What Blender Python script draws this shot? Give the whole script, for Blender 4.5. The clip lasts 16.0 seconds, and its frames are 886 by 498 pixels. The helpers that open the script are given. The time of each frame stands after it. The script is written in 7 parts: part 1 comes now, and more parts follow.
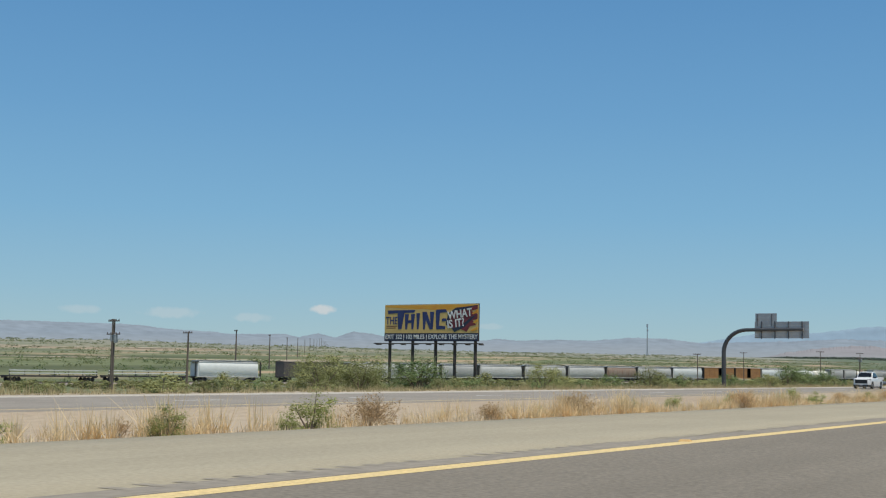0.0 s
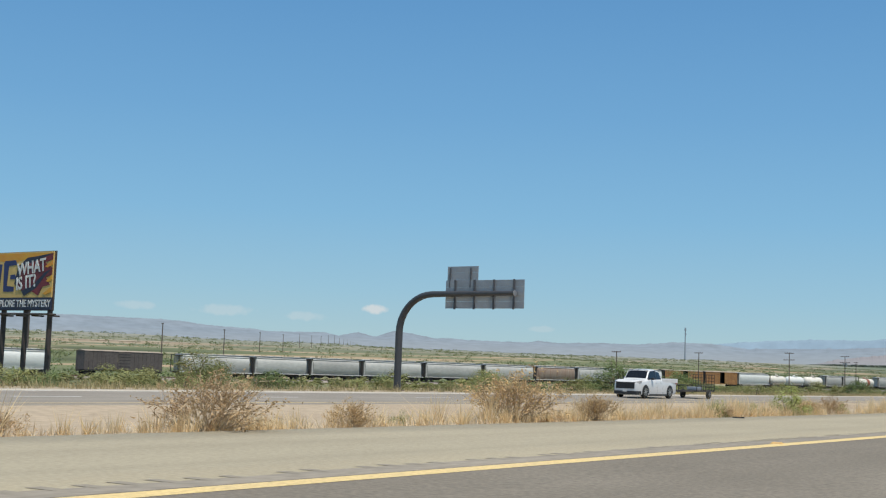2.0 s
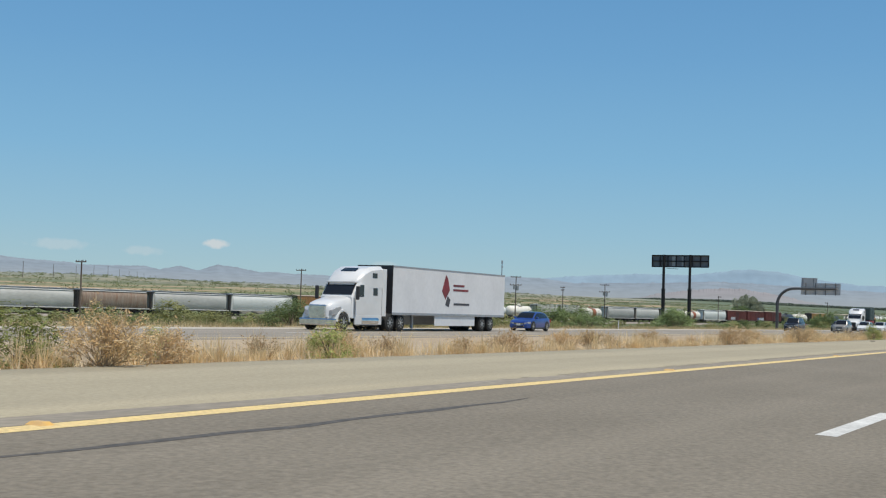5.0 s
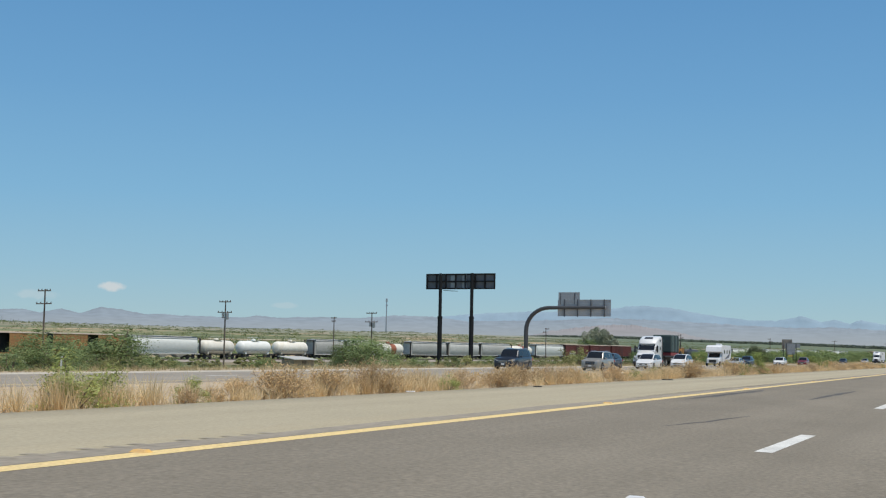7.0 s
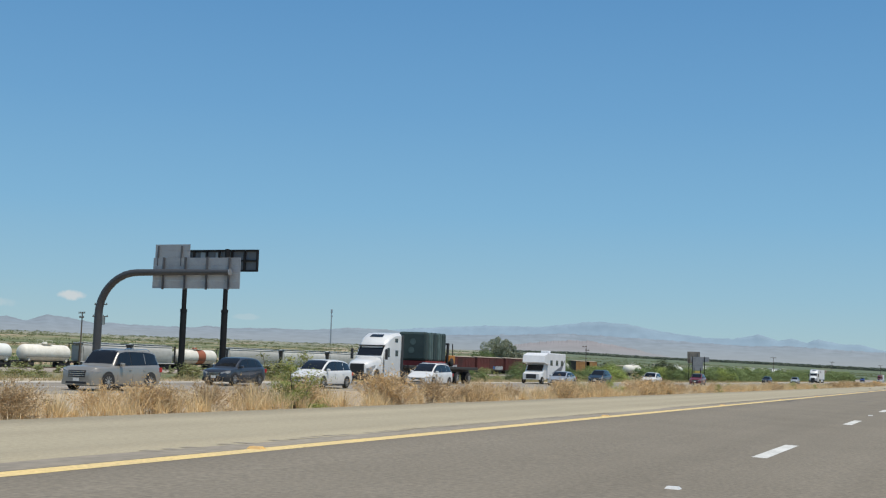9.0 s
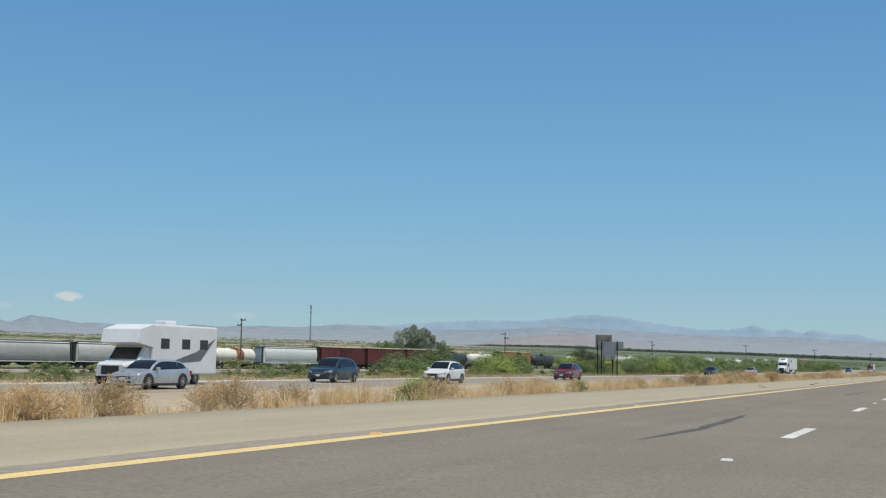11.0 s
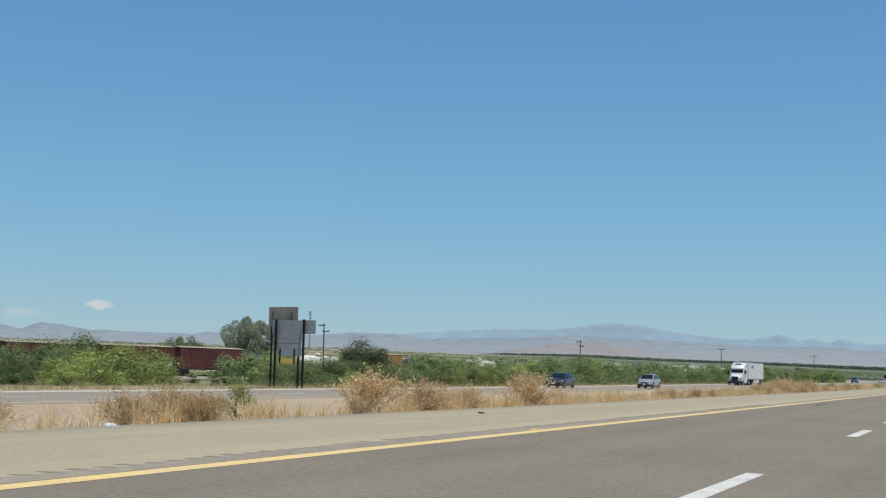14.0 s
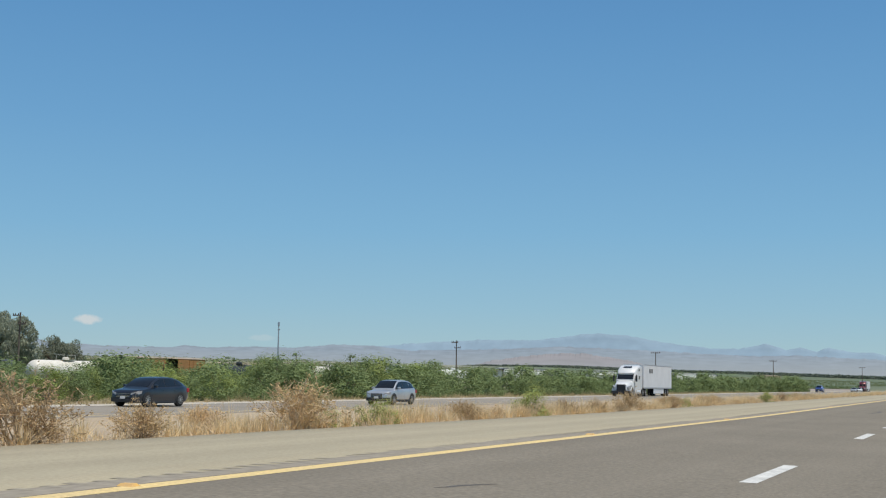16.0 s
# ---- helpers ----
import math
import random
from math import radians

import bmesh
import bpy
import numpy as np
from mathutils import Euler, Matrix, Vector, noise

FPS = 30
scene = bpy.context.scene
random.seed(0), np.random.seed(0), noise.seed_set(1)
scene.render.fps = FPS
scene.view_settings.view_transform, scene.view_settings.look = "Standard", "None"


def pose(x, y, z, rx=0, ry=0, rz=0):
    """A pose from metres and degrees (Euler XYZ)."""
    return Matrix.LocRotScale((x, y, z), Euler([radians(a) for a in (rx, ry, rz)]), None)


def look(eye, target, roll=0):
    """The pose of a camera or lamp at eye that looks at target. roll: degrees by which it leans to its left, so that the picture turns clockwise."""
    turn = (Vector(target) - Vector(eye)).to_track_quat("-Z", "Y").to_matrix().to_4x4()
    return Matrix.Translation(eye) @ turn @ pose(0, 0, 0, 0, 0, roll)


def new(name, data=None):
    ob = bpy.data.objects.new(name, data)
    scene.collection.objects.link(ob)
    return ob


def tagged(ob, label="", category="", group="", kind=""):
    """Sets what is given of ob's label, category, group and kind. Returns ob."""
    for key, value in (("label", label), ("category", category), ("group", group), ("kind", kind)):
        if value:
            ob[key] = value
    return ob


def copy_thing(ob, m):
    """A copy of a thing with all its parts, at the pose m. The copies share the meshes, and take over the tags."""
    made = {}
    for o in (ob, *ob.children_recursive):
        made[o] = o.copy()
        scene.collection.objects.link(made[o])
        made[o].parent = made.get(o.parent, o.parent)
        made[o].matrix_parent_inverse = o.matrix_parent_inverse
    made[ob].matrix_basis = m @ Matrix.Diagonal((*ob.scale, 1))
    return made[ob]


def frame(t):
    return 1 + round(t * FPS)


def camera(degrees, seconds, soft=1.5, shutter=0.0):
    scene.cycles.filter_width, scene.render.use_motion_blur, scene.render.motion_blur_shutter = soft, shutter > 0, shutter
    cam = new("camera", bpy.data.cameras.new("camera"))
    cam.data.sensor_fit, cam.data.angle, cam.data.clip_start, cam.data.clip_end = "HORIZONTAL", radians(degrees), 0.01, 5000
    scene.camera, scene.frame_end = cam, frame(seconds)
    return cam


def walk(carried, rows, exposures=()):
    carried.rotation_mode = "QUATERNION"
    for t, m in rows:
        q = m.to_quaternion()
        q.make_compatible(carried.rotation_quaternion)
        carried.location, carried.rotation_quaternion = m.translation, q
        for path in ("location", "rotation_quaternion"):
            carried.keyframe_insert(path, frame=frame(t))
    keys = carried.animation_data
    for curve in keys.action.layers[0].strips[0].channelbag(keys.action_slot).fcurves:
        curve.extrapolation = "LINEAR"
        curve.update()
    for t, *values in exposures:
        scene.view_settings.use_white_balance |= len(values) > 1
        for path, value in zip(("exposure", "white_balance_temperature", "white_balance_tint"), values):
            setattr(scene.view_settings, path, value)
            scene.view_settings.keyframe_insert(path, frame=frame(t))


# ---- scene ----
import itertools

# ------------------------------------------------------------------ camera
cam = camera(38.87, 16.0, 1.2)
EYE = 0.832
ROWS = [  # seconds, x, y, yaw, pitch, roll
    (0.0, -0.280, 0.94, 33.38, 5.45, 0.95), (0.5, -0.260, 18.69, 34.95, 5.35, 1.05),
    (1.0, -0.240, 36.48, 35.28, 6.00, 1.72), (1.5, -0.190, 54.22, 35.34, 5.84, 2.03),
    (2.0, -0.150, 71.94, 35.79, 5.45, 2.02), (2.5, -0.155, 89.73, 35.45, 5.20, 2.74),
    (3.0, -0.160, 107.52, 34.00, 4.62, 3.40), (3.5, -0.160, 125.29, 31.22, 3.87, 3.66),
    (4.0, -0.160, 143.04, 30.13, 2.53, 2.70), (6.5, -0.090, 231.28, 25.24, 3.79, 1.22),
    (7.0, -0.098, 248.91, 24.04, 4.67, 1.06), (7.5, -0.106, 266.54, 23.10, 5.08, 1.17),
    (8.0, -0.114, 284.13, 22.68, 5.26, 1.56), (8.5, -0.122, 301.72, 22.49, 5.22, 2.03),
    (9.0, -0.130, 319.28, 22.38, 5.35, 1.86), (9.5, -0.130, 336.82, 22.09, 5.68, 0.98),
    (12.0, -0.130, 424.23, 22.42, 4.87, 1.21), (12.5, -0.133, 441.66, 23.13, 5.22, 0.81),
    (13.0, -0.135, 459.09, 23.79, 5.72, 0.50), (13.5, -0.138, 476.50, 23.81, 5.86, 0.60),
    (14.0, -0.140, 493.89, 23.54, 5.57, 1.27), (14.5, -0.140, 511.29, 23.38, 5.59, 1.83),
    (15.0, -0.140, 528.64, 23.48, 5.73, 2.13), (15.5, -0.140, 545.99, 23.37, 5.82, 1.90),
    (16.0, -0.140, 563.32, 23.05, 6.13, 0.83)]
walk(cam, [(t, pose(x, y, EYE, 90 + p, 0, yaw) @ pose(0, 0, 0, 0, 0, r)) for t, x, y, yaw, p, r in ROWS],
     [(0.0, -0.06), (0.5, -0.05), (1.0, 0.18), (1.5, 0.07), (2.0, 0.08), (3.0, -0.01), (4.0, 0.0), (16.0, -0.02)])

# ------------------------------------------------------------------ light
SUN_EL, SUN_AZ = 71.0, 115.0  # degrees above the horizon; clockwise from +y
scene.view_settings.exposure = 0.0
world = bpy.data.worlds.new("sky")
scene.world = world
world.use_nodes = True
wn, wl = world.node_tree.nodes, world.node_tree.links
background = wn["Background"]
background.inputs["Strength"].default_value = 0.1
sky = wn.new("ShaderNodeTexSky")
sky.sky_type = 'NISHITA'
sky.sun_disc = False
sky.sun_elevation, sky.sun_rotation = radians(SUN_EL), radians(SUN_AZ)
sky.altitude, sky.air_density, sky.dust_density, sky.ozone_density = 500.0, 1.15, 0.25, 3.0


def wmath(op, a, b=None):
    n = wn.new("ShaderNodeMath")
    n.operation = op
    for k, v in enumerate((a, b)):
        if v is None:
            continue
        if isinstance(v, (int, float)):
            n.inputs[k].default_value = v
        else:
            wl.new(v, n.inputs[k])
    return n.outputs[0]


# small fair-weather clouds low over the far range: azimuth, elevation, half width, half height (degrees), density
coord = wn.new("ShaderNodeTexCoord")
puff = wn.new("ShaderNodeTexNoise")
puff.inputs["Scale"].default_value = 130.0
puff.inputs["Detail"].default_value = 5.0
wl.new(coord.outputs["Generated"], puff.inputs["Vector"])
cover = None
for az, el, wide, tall, dense in ((38.8, 2.58, 0.62, 0.21, 0.62), (41.9, 2.15, 0.9, 0.2, 0.2), (45.6, 2.3, 1.3, 0.25, 0.22),
                                  (31.2, 1.95, 0.6, 0.14, 0.16), (49.5, 2.35, 0.9, 0.2, 0.2)):
    turn = wn.new("ShaderNodeMapping")
    turn.vector_type = 'TEXTURE'
    turn.inputs["Rotation"].default_value = (radians(el), 0, radians(az))
    wl.new(coord.outputs["Generated"], turn.inputs["Vector"])
    split = wn.new("ShaderNodeSeparateXYZ")
    wl.new(turn.outputs[0], split.inputs[0])
    u = wmath('DIVIDE', split.outputs[0], radians(wide))
    v = wmath('DIVIDE', split.outputs[2], radians(tall))
    far2 = wmath('ADD', wmath('MULTIPLY', u, u), wmath('MULTIPLY', v, v))
    edge = wmath('SUBTRACT', 1.25, wmath('ADD', far2, wmath('MULTIPLY', wmath('SUBTRACT', puff.outputs["Fac"], 0.5), 2.4)))
    ahead = wmath('GREATER_THAN', split.outputs[1], 0.5)
    soft_edge = wn.new("ShaderNodeClamp")
    wl.new(wmath('MULTIPLY', wmath('MULTIPLY', edge, 1.1), ahead), soft_edge.inputs[0])
    mass = wmath('MULTIPLY', soft_edge.outputs[0], dense)
    cover = mass if cover is None else wmath('MAXIMUM', cover, mass)
cloud_mix = wn.new("ShaderNodeMix")
cloud_mix.data_type = 'RGBA'
cloud_mix.inputs[7].default_value = (7.2, 7.0, 6.8, 1)
wl.new(cover, cloud_mix.inputs[0])
# dry haze over the desert: the low sky pales evenly towards the horizon
lift = wn.new("ShaderNodeSeparateXYZ")
wl.new(coord.outputs["Generated"], lift.inputs[0])
haze = wn.new("ShaderNodeValToRGB")
haze.color_ramp.elements[0].position, haze.color_ramp.elements[0].color = 0.0, (0.385, 0.545, 0.600, 1)
haze.color_ramp.elements[1].position, haze.color_ramp.elements[1].color = 0.30, (0.103, 0.285, 0.550, 1)
for place, color in ((0.025, (0.348, 0.530, 0.607, 1)), (0.06, (0.283, 0.500, 0.645, 1)), (0.12, (0.205, 0.440, 0.660, 1)), (0.20, (0.148, 0.360, 0.615, 1))):
    haze.color_ramp.elements.new(place).color = color
wl.new(lift.outputs[2], haze.inputs[0])
strong = wn.new("ShaderNodeVectorMath")
strong.operation = 'SCALE'
strong.inputs[3].default_value = 10.0
wl.new(haze.outputs[0], strong.inputs[0])
share = wn.new("ShaderNodeMapRange")
share.inputs[1].default_value, share.inputs[2].default_value, share.inputs[3].default_value, share.inputs[4].default_value = 0.28, 0.75, 0.92, 0.15
wl.new(lift.outputs[2], share.inputs[0])
air = wn.new("ShaderNodeMix")
air.data_type = 'RGBA'
wl.new(share.outputs[0], air.inputs[0])
wl.new(sky.outputs[0], air.inputs[6])
wl.new(strong.outputs[0], air.inputs[7])
wl.new(air.outputs[2], cloud_mix.inputs[6])
wl.new(cloud_mix.outputs[2], background.inputs["Color"])

sun_data = bpy.data.lights.new("sun", 'SUN')
sun_data.energy, sun_data.angle, sun_data.color = 3.85, radians(0.53), (1.0, 0.94, 0.83)
sun = new("sun", sun_data)
sun_from = Vector((math.sin(radians(SUN_AZ)) * math.cos(radians(SUN_EL)), math.cos(radians(SUN_AZ)) * math.cos(radians(SUN_EL)), math.sin(radians(SUN_EL))))
sun.matrix_world = look(sun_from * 50, (0, 0, 0))


# ------------------------------------------------------------------ materials
def mat(name, color, rough=0.7, metal=0.0, color2=None, scale=3.0, mix=0.5, fine=None, fine_amount=0.25, bump=0.0, bump_scale=40.0,
        spread=0.0, coat=0.0, stretch=(1, 1, 1), spec=0.5):
    """A surface of two colours blended by large noise, with fine grain, relief and a spread of brightness from object to object."""
    m = bpy.data.materials.new(name)
    m.use_nodes = True
    n, l = m.node_tree.nodes, m.node_tree.links
    b = n["Principled BSDF"]
    b.inputs["Roughness"].default_value, b.inputs["Metallic"].default_value = rough, metal
    b.inputs["Coat Weight"].default_value = coat
    b.inputs["Specular IOR Level"].default_value = spec
    tc = n.new("ShaderNodeTexCoord")
    mp = n.new("ShaderNodeMapping")
    mp.inputs["Scale"].default_value = stretch
    l.new(tc.outputs["Object"], mp.inputs["Vector"])
    big = n.new("ShaderNodeTexNoise")
    big.inputs["Scale"].default_value, big.inputs["Detail"].default_value = scale, 6.0
    l.new(mp.outputs[0], big.inputs["Vector"])
    ramp = n.new("ShaderNodeMapRange")
    ramp.inputs[1].default_value, ramp.inputs[2].default_value = 0.5 - 0.25 * mix, 0.5 + 0.25 * mix
    l.new(big.outputs["Fac"], ramp.inputs[0])
    blend = n.new("ShaderNodeMix")
    blend.data_type = 'RGBA'
    blend.inputs[6].default_value = (*color, 1)
    blend.inputs[7].default_value = (*(color2 or [c * 0.8 for c in color]), 1)
    l.new(ramp.outputs[0], blend.inputs[0])
    out = blend.outputs[2]
    if fine:
        grain = n.new("ShaderNodeTexNoise")
        grain.inputs["Scale"].default_value, grain.inputs["Detail"].default_value = fine, 3.0
        l.new(mp.outputs[0], grain.inputs["Vector"])
        amp = n.new("ShaderNodeMapRange")
        amp.inputs[1].default_value, amp.inputs[2].default_value = 0.25, 0.75
        amp.inputs[3].default_value, amp.inputs[4].default_value = 1 - fine_amount, 1 + fine_amount
        l.new(grain.outputs["Fac"], amp.inputs[0])
        scaled = n.new("ShaderNodeVectorMath")
        scaled.operation = 'SCALE'
        l.new(out, scaled.inputs[0])
        l.new(amp.outputs[0], scaled.inputs[3])
        out = scaled.outputs[0]
    if spread:
        info = n.new("ShaderNodeObjectInfo")
        amp = n.new("ShaderNodeMapRange")
        amp.inputs[3].default_value, amp.inputs[4].default_value = 1 - spread, 1 + spread
        l.new(info.outputs["Random"], amp.inputs[0])
        scaled = n.new("ShaderNodeVectorMath")
        scaled.operation = 'SCALE'
        l.new(out, scaled.inputs[0])
        l.new(amp.outputs[0], scaled.inputs[3])
        out = scaled.outputs[0]
    l.new(out, b.inputs["Base Color"])
    if bump:
        rel = n.new("ShaderNodeTexNoise")
        rel.inputs["Scale"].default_value, rel.inputs["Detail"].default_value = bump_scale, 4.0
        l.new(mp.outputs[0], rel.inputs["Vector"])
        bp = n.new("ShaderNodeBump")
        bp.inputs["Strength"].default_value, bp.inputs["Distance"].default_value = bump, 0.02
        l.new(rel.outputs["Fac"], bp.inputs["Height"])
        l.new(bp.outputs[0], b.inputs["Normal"])
    return m


def leaf_mat(name, color, color2, scale=0.8, spread=0.2, pass_light=0.25):
    """Leaves: diffuse with a little light let through, varied from clump to clump and from plant to plant."""
    m = mat(name, color, 0.65, 0, color2, scale, 0.8, fine=3.0, fine_amount=0.15, spread=spread, spec=0.1)
    n, l = m.node_tree.nodes, m.node_tree.links
    b = n["Principled BSDF"]
    t = n.new("ShaderNodeBsdfTranslucent")
    l.new(b.inputs["Base Color"].links[0].from_socket, t.inputs["Color"])
    mx = n.new("ShaderNodeMixShader")
    mx.inputs[0].default_value = pass_light
    l.new(b.outputs[0], mx.inputs[1])
    l.new(t.outputs[0], mx.inputs[2])
    l.new(mx.outputs[0], n["Material Output"].inputs["Surface"])
    return m


def road_mat(name, color, color2, grain=0.2):
    """Road surface: coarse chippings, blotches, and long worn streaks along the lanes."""
    m = mat(name, color, 0.88, 0, color2, 0.5, 0.9, fine=26.0, fine_amount=grain, bump=0.4, bump_scale=60, stretch=(1, 0.7, 1), spec=0.2)
    n, l = m.node_tree.nodes, m.node_tree.links
    b = n["Principled BSDF"]
    base = b.inputs["Base Color"].links[0].from_socket
    tc = n.new("ShaderNodeTexCoord")
    mp = n.new("ShaderNodeMapping")
    mp.inputs["Scale"].default_value = (1.3, 0.012, 1.0)
    l.new(tc.outputs["Object"], mp.inputs["Vector"])
    streak = n.new("ShaderNodeTexNoise")
    streak.inputs["Scale"].default_value, streak.inputs["Detail"].default_value = 1.0, 5.0
    l.new(mp.outputs[0], streak.inputs["Vector"])
    amp = n.new("ShaderNodeMapRange")
    amp.inputs[1].default_value, amp.inputs[2].default_value = 0.3, 0.7
    amp.inputs[3].default_value, amp.inputs[4].default_value = 0.92, 1.08
    l.new(streak.outputs["Fac"], amp.inputs[0])
    scaled = n.new("ShaderNodeVectorMath")
    scaled.operation = 'SCALE'
    l.new(base, scaled.inputs[0])
    l.new(amp.outputs[0], scaled.inputs[3])
    l.new(scaled.outputs[0], b.inputs["Base Color"])
    return m


def hazed_rock_mat(name, color, color2, fan, z0, z1, grain=0.08):
    """Bare desert mountains with distance haze put into their colours: rock above, paler, hazier gravel fans spreading
    from their feet.
    """
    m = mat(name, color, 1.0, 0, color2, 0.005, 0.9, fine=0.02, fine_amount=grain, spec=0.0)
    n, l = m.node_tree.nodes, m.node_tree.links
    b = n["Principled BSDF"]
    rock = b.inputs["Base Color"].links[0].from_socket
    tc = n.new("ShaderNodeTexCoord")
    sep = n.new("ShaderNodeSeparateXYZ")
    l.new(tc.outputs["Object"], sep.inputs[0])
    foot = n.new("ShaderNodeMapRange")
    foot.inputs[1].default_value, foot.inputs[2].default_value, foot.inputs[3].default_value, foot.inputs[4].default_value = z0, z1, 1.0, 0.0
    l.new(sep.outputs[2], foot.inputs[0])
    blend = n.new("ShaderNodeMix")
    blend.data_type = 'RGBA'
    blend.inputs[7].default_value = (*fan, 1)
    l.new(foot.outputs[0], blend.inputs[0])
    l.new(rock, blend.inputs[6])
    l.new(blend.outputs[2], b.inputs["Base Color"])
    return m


def ground_mat():
    """Desert floor: pale soil and straw near by, patched with low green scrub in bands further out."""
    m = mat("desert_soil", (0.46, 0.37, 0.26), 0.9, 0, (0.37, 0.285, 0.195), 0.05, 0.8, fine=2.5, fine_amount=0.22, bump=0.5, bump_scale=6.0, spec=0.2)
    n, l = m.node_tree.nodes, m.node_tree.links
    b = n["Principled BSDF"]
    soil = b.inputs["Base Color"].links[0].from_socket
    tc = n.new("ShaderNodeTexCoord")
    mp = n.new("ShaderNodeMapping")
    mp.inputs["Scale"].default_value = (1.0, 0.45, 1.0)
    mp.inputs["Rotation"].default_value = (0, 0, radians(8))
    l.new(tc.outputs["Object"], mp.inputs["Vector"])
    patches = n.new("ShaderNodeTexNoise")
    patches.inputs["Scale"].default_value, patches.inputs["Detail"].default_value = 0.011, 9.0
    patches.inputs["Roughness"].default_value = 0.68
    l.new(mp.outputs[0], patches.inputs["Vector"])
    sep = n.new("ShaderNodeSeparateXYZ")
    l.new(tc.outputs["Object"], sep.inputs[0])
    west = n.new("ShaderNodeMapRange")
    west.inputs[1].default_value, west.inputs[2].default_value = -46.0, -75.0
    l.new(sep.outputs[0], west.inputs[0])
    thick = n.new("ShaderNodeMapRange")
    thick.inputs[1].default_value, thick.inputs[2].default_value = 0.31, 0.44
    l.new(patches.outputs["Fac"], thick.inputs[0])
    both = n.new("ShaderNodeMath")
    both.operation = 'MULTIPLY'
    l.new(west.outputs[0], both.inputs[0])
    l.new(thick.outputs[0], both.inputs[1])
    tone = n.new("ShaderNodeTexNoise")
    tone.inputs["Scale"].default_value, tone.inputs["Detail"].default_value = 0.06, 6.0
    l.new(mp.outputs[0], tone.inputs["Vector"])
    green = n.new("ShaderNodeMix")
    green.data_type = 'RGBA'
    green.inputs[6].default_value, green.inputs[7].default_value = (0.105, 0.135, 0.06, 1), (0.185, 0.19, 0.095, 1)
    l.new(tone.outputs["Fac"], green.inputs[0])
    streaks = n.new("ShaderNodeTexNoise")
    lanes = n.new("ShaderNodeMapping")
    lanes.inputs["Scale"].default_value = (0.018, 0.0022, 0.0)
    lanes.inputs["Rotation"].default_value = (0, 0, radians(8.5))
    l.new(tc.outputs["Object"], lanes.inputs["Vector"])
    l.new(lanes.outputs[0], streaks.inputs["Vector"])
    streaks.inputs["Scale"].default_value, streaks.inputs["Detail"].default_value = 1.0, 7.0
    bare = n.new("ShaderNodeMapRange")
    bare.inputs[1].default_value, bare.inputs[2].default_value, bare.inputs[3].default_value, bare.inputs[4].default_value = 0.535, 0.60, 1.0, 0.10
    l.new(streaks.outputs["Fac"], bare.inputs[0])
    covered = n.new("ShaderNodeMath")
    covered.operation = 'MULTIPLY'
    l.new(both.outputs[0], covered.inputs[0])
    l.new(bare.outputs[0], covered.inputs[1])
    belts = n.new("ShaderNodeMapRange")
    belts.inputs[1].default_value, belts.inputs[2].default_value, belts.inputs[3].default_value, belts.inputs[4].default_value = 0.36, 0.52, 0.62, 1.15
    l.new(streaks.outputs["Fac"], belts.inputs[0])
    belted = n.new("ShaderNodeVectorMath")
    belted.operation = 'SCALE'
    l.new(green.outputs[2], belted.inputs[0])
    l.new(belts.outputs[0], belted.inputs[3])
    blend = n.new("ShaderNodeMix")
    blend.data_type = 'RGBA'
    l.new(covered.outputs[0], blend.inputs[0])
    # reddish earth beyond the railway
    red = n.new("ShaderNodeMix")
    red.data_type = 'RGBA'
    red.inputs[7].default_value = (0.46, 0.31, 0.19, 1)
    earth = n.new("ShaderNodeMapRange")
    earth.inputs[1].default_value, earth.inputs[2].default_value, earth.inputs[4].default_value = -120.0, -200.0, 0.75
    l.new(sep.outputs[0], earth.inputs[0])
    l.new(earth.outputs[0], red.inputs[0])
    l.new(soil, red.inputs[6])
    l.new(red.outputs[2], blend.inputs[6])
    l.new(belted.outputs[0], blend.inputs[7])
    # the bare far plain pales: distance haze put into its colour
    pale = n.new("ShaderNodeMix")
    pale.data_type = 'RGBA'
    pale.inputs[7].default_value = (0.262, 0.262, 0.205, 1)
    haze_amount = n.new("ShaderNodeMapRange")
    haze_amount.inputs[1].default_value, haze_amount.inputs[2].default_value, haze_amount.inputs[4].default_value = -430.0, -900.0, 0.85
    l.new(sep.outputs[0], haze_amount.inputs[0])
    l.new(haze_amount.outputs[0], pale.inputs[0])
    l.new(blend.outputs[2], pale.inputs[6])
    # dark irrigated fields far up the valley
    field = n.new("ShaderNodeMix")
    field.data_type = 'RGBA'
    field.inputs[7].default_value = (0.118, 0.150, 0.092, 1)
    valley = n.new("ShaderNodeMath")
    valley.operation = 'MULTIPLY_ADD'
    valley.inputs[1].default_value = 0.36
    l.new(sep.outputs[1], valley.inputs[0])
    l.new(sep.outputs[0], valley.inputs[2])
    inside = n.new("ShaderNodeMapRange")
    inside.inputs[1].default_value, inside.inputs[2].default_value, inside.inputs[4].default_value = 60.0, 240.0, 0.9
    l.new(valley.outputs[0], inside.inputs[0])
    past = n.new("ShaderNodeMapRange")
    past.inputs[1].default_value, past.inputs[2].default_value = 900.0, 1500.0
    l.new(sep.outputs[1], past.inputs[0])
    tilled = n.new("ShaderNodeMath")
    tilled.operation = 'MULTIPLY'
    l.new(inside.outputs[0], tilled.inputs[0])
    l.new(past.outputs[0], tilled.inputs[1])
    l.new(tilled.outputs[0], field.inputs[0])
    l.new(pale.outputs[2], field.inputs[6])
    l.new(field.outputs[2], b.inputs["Base Color"])
    return m


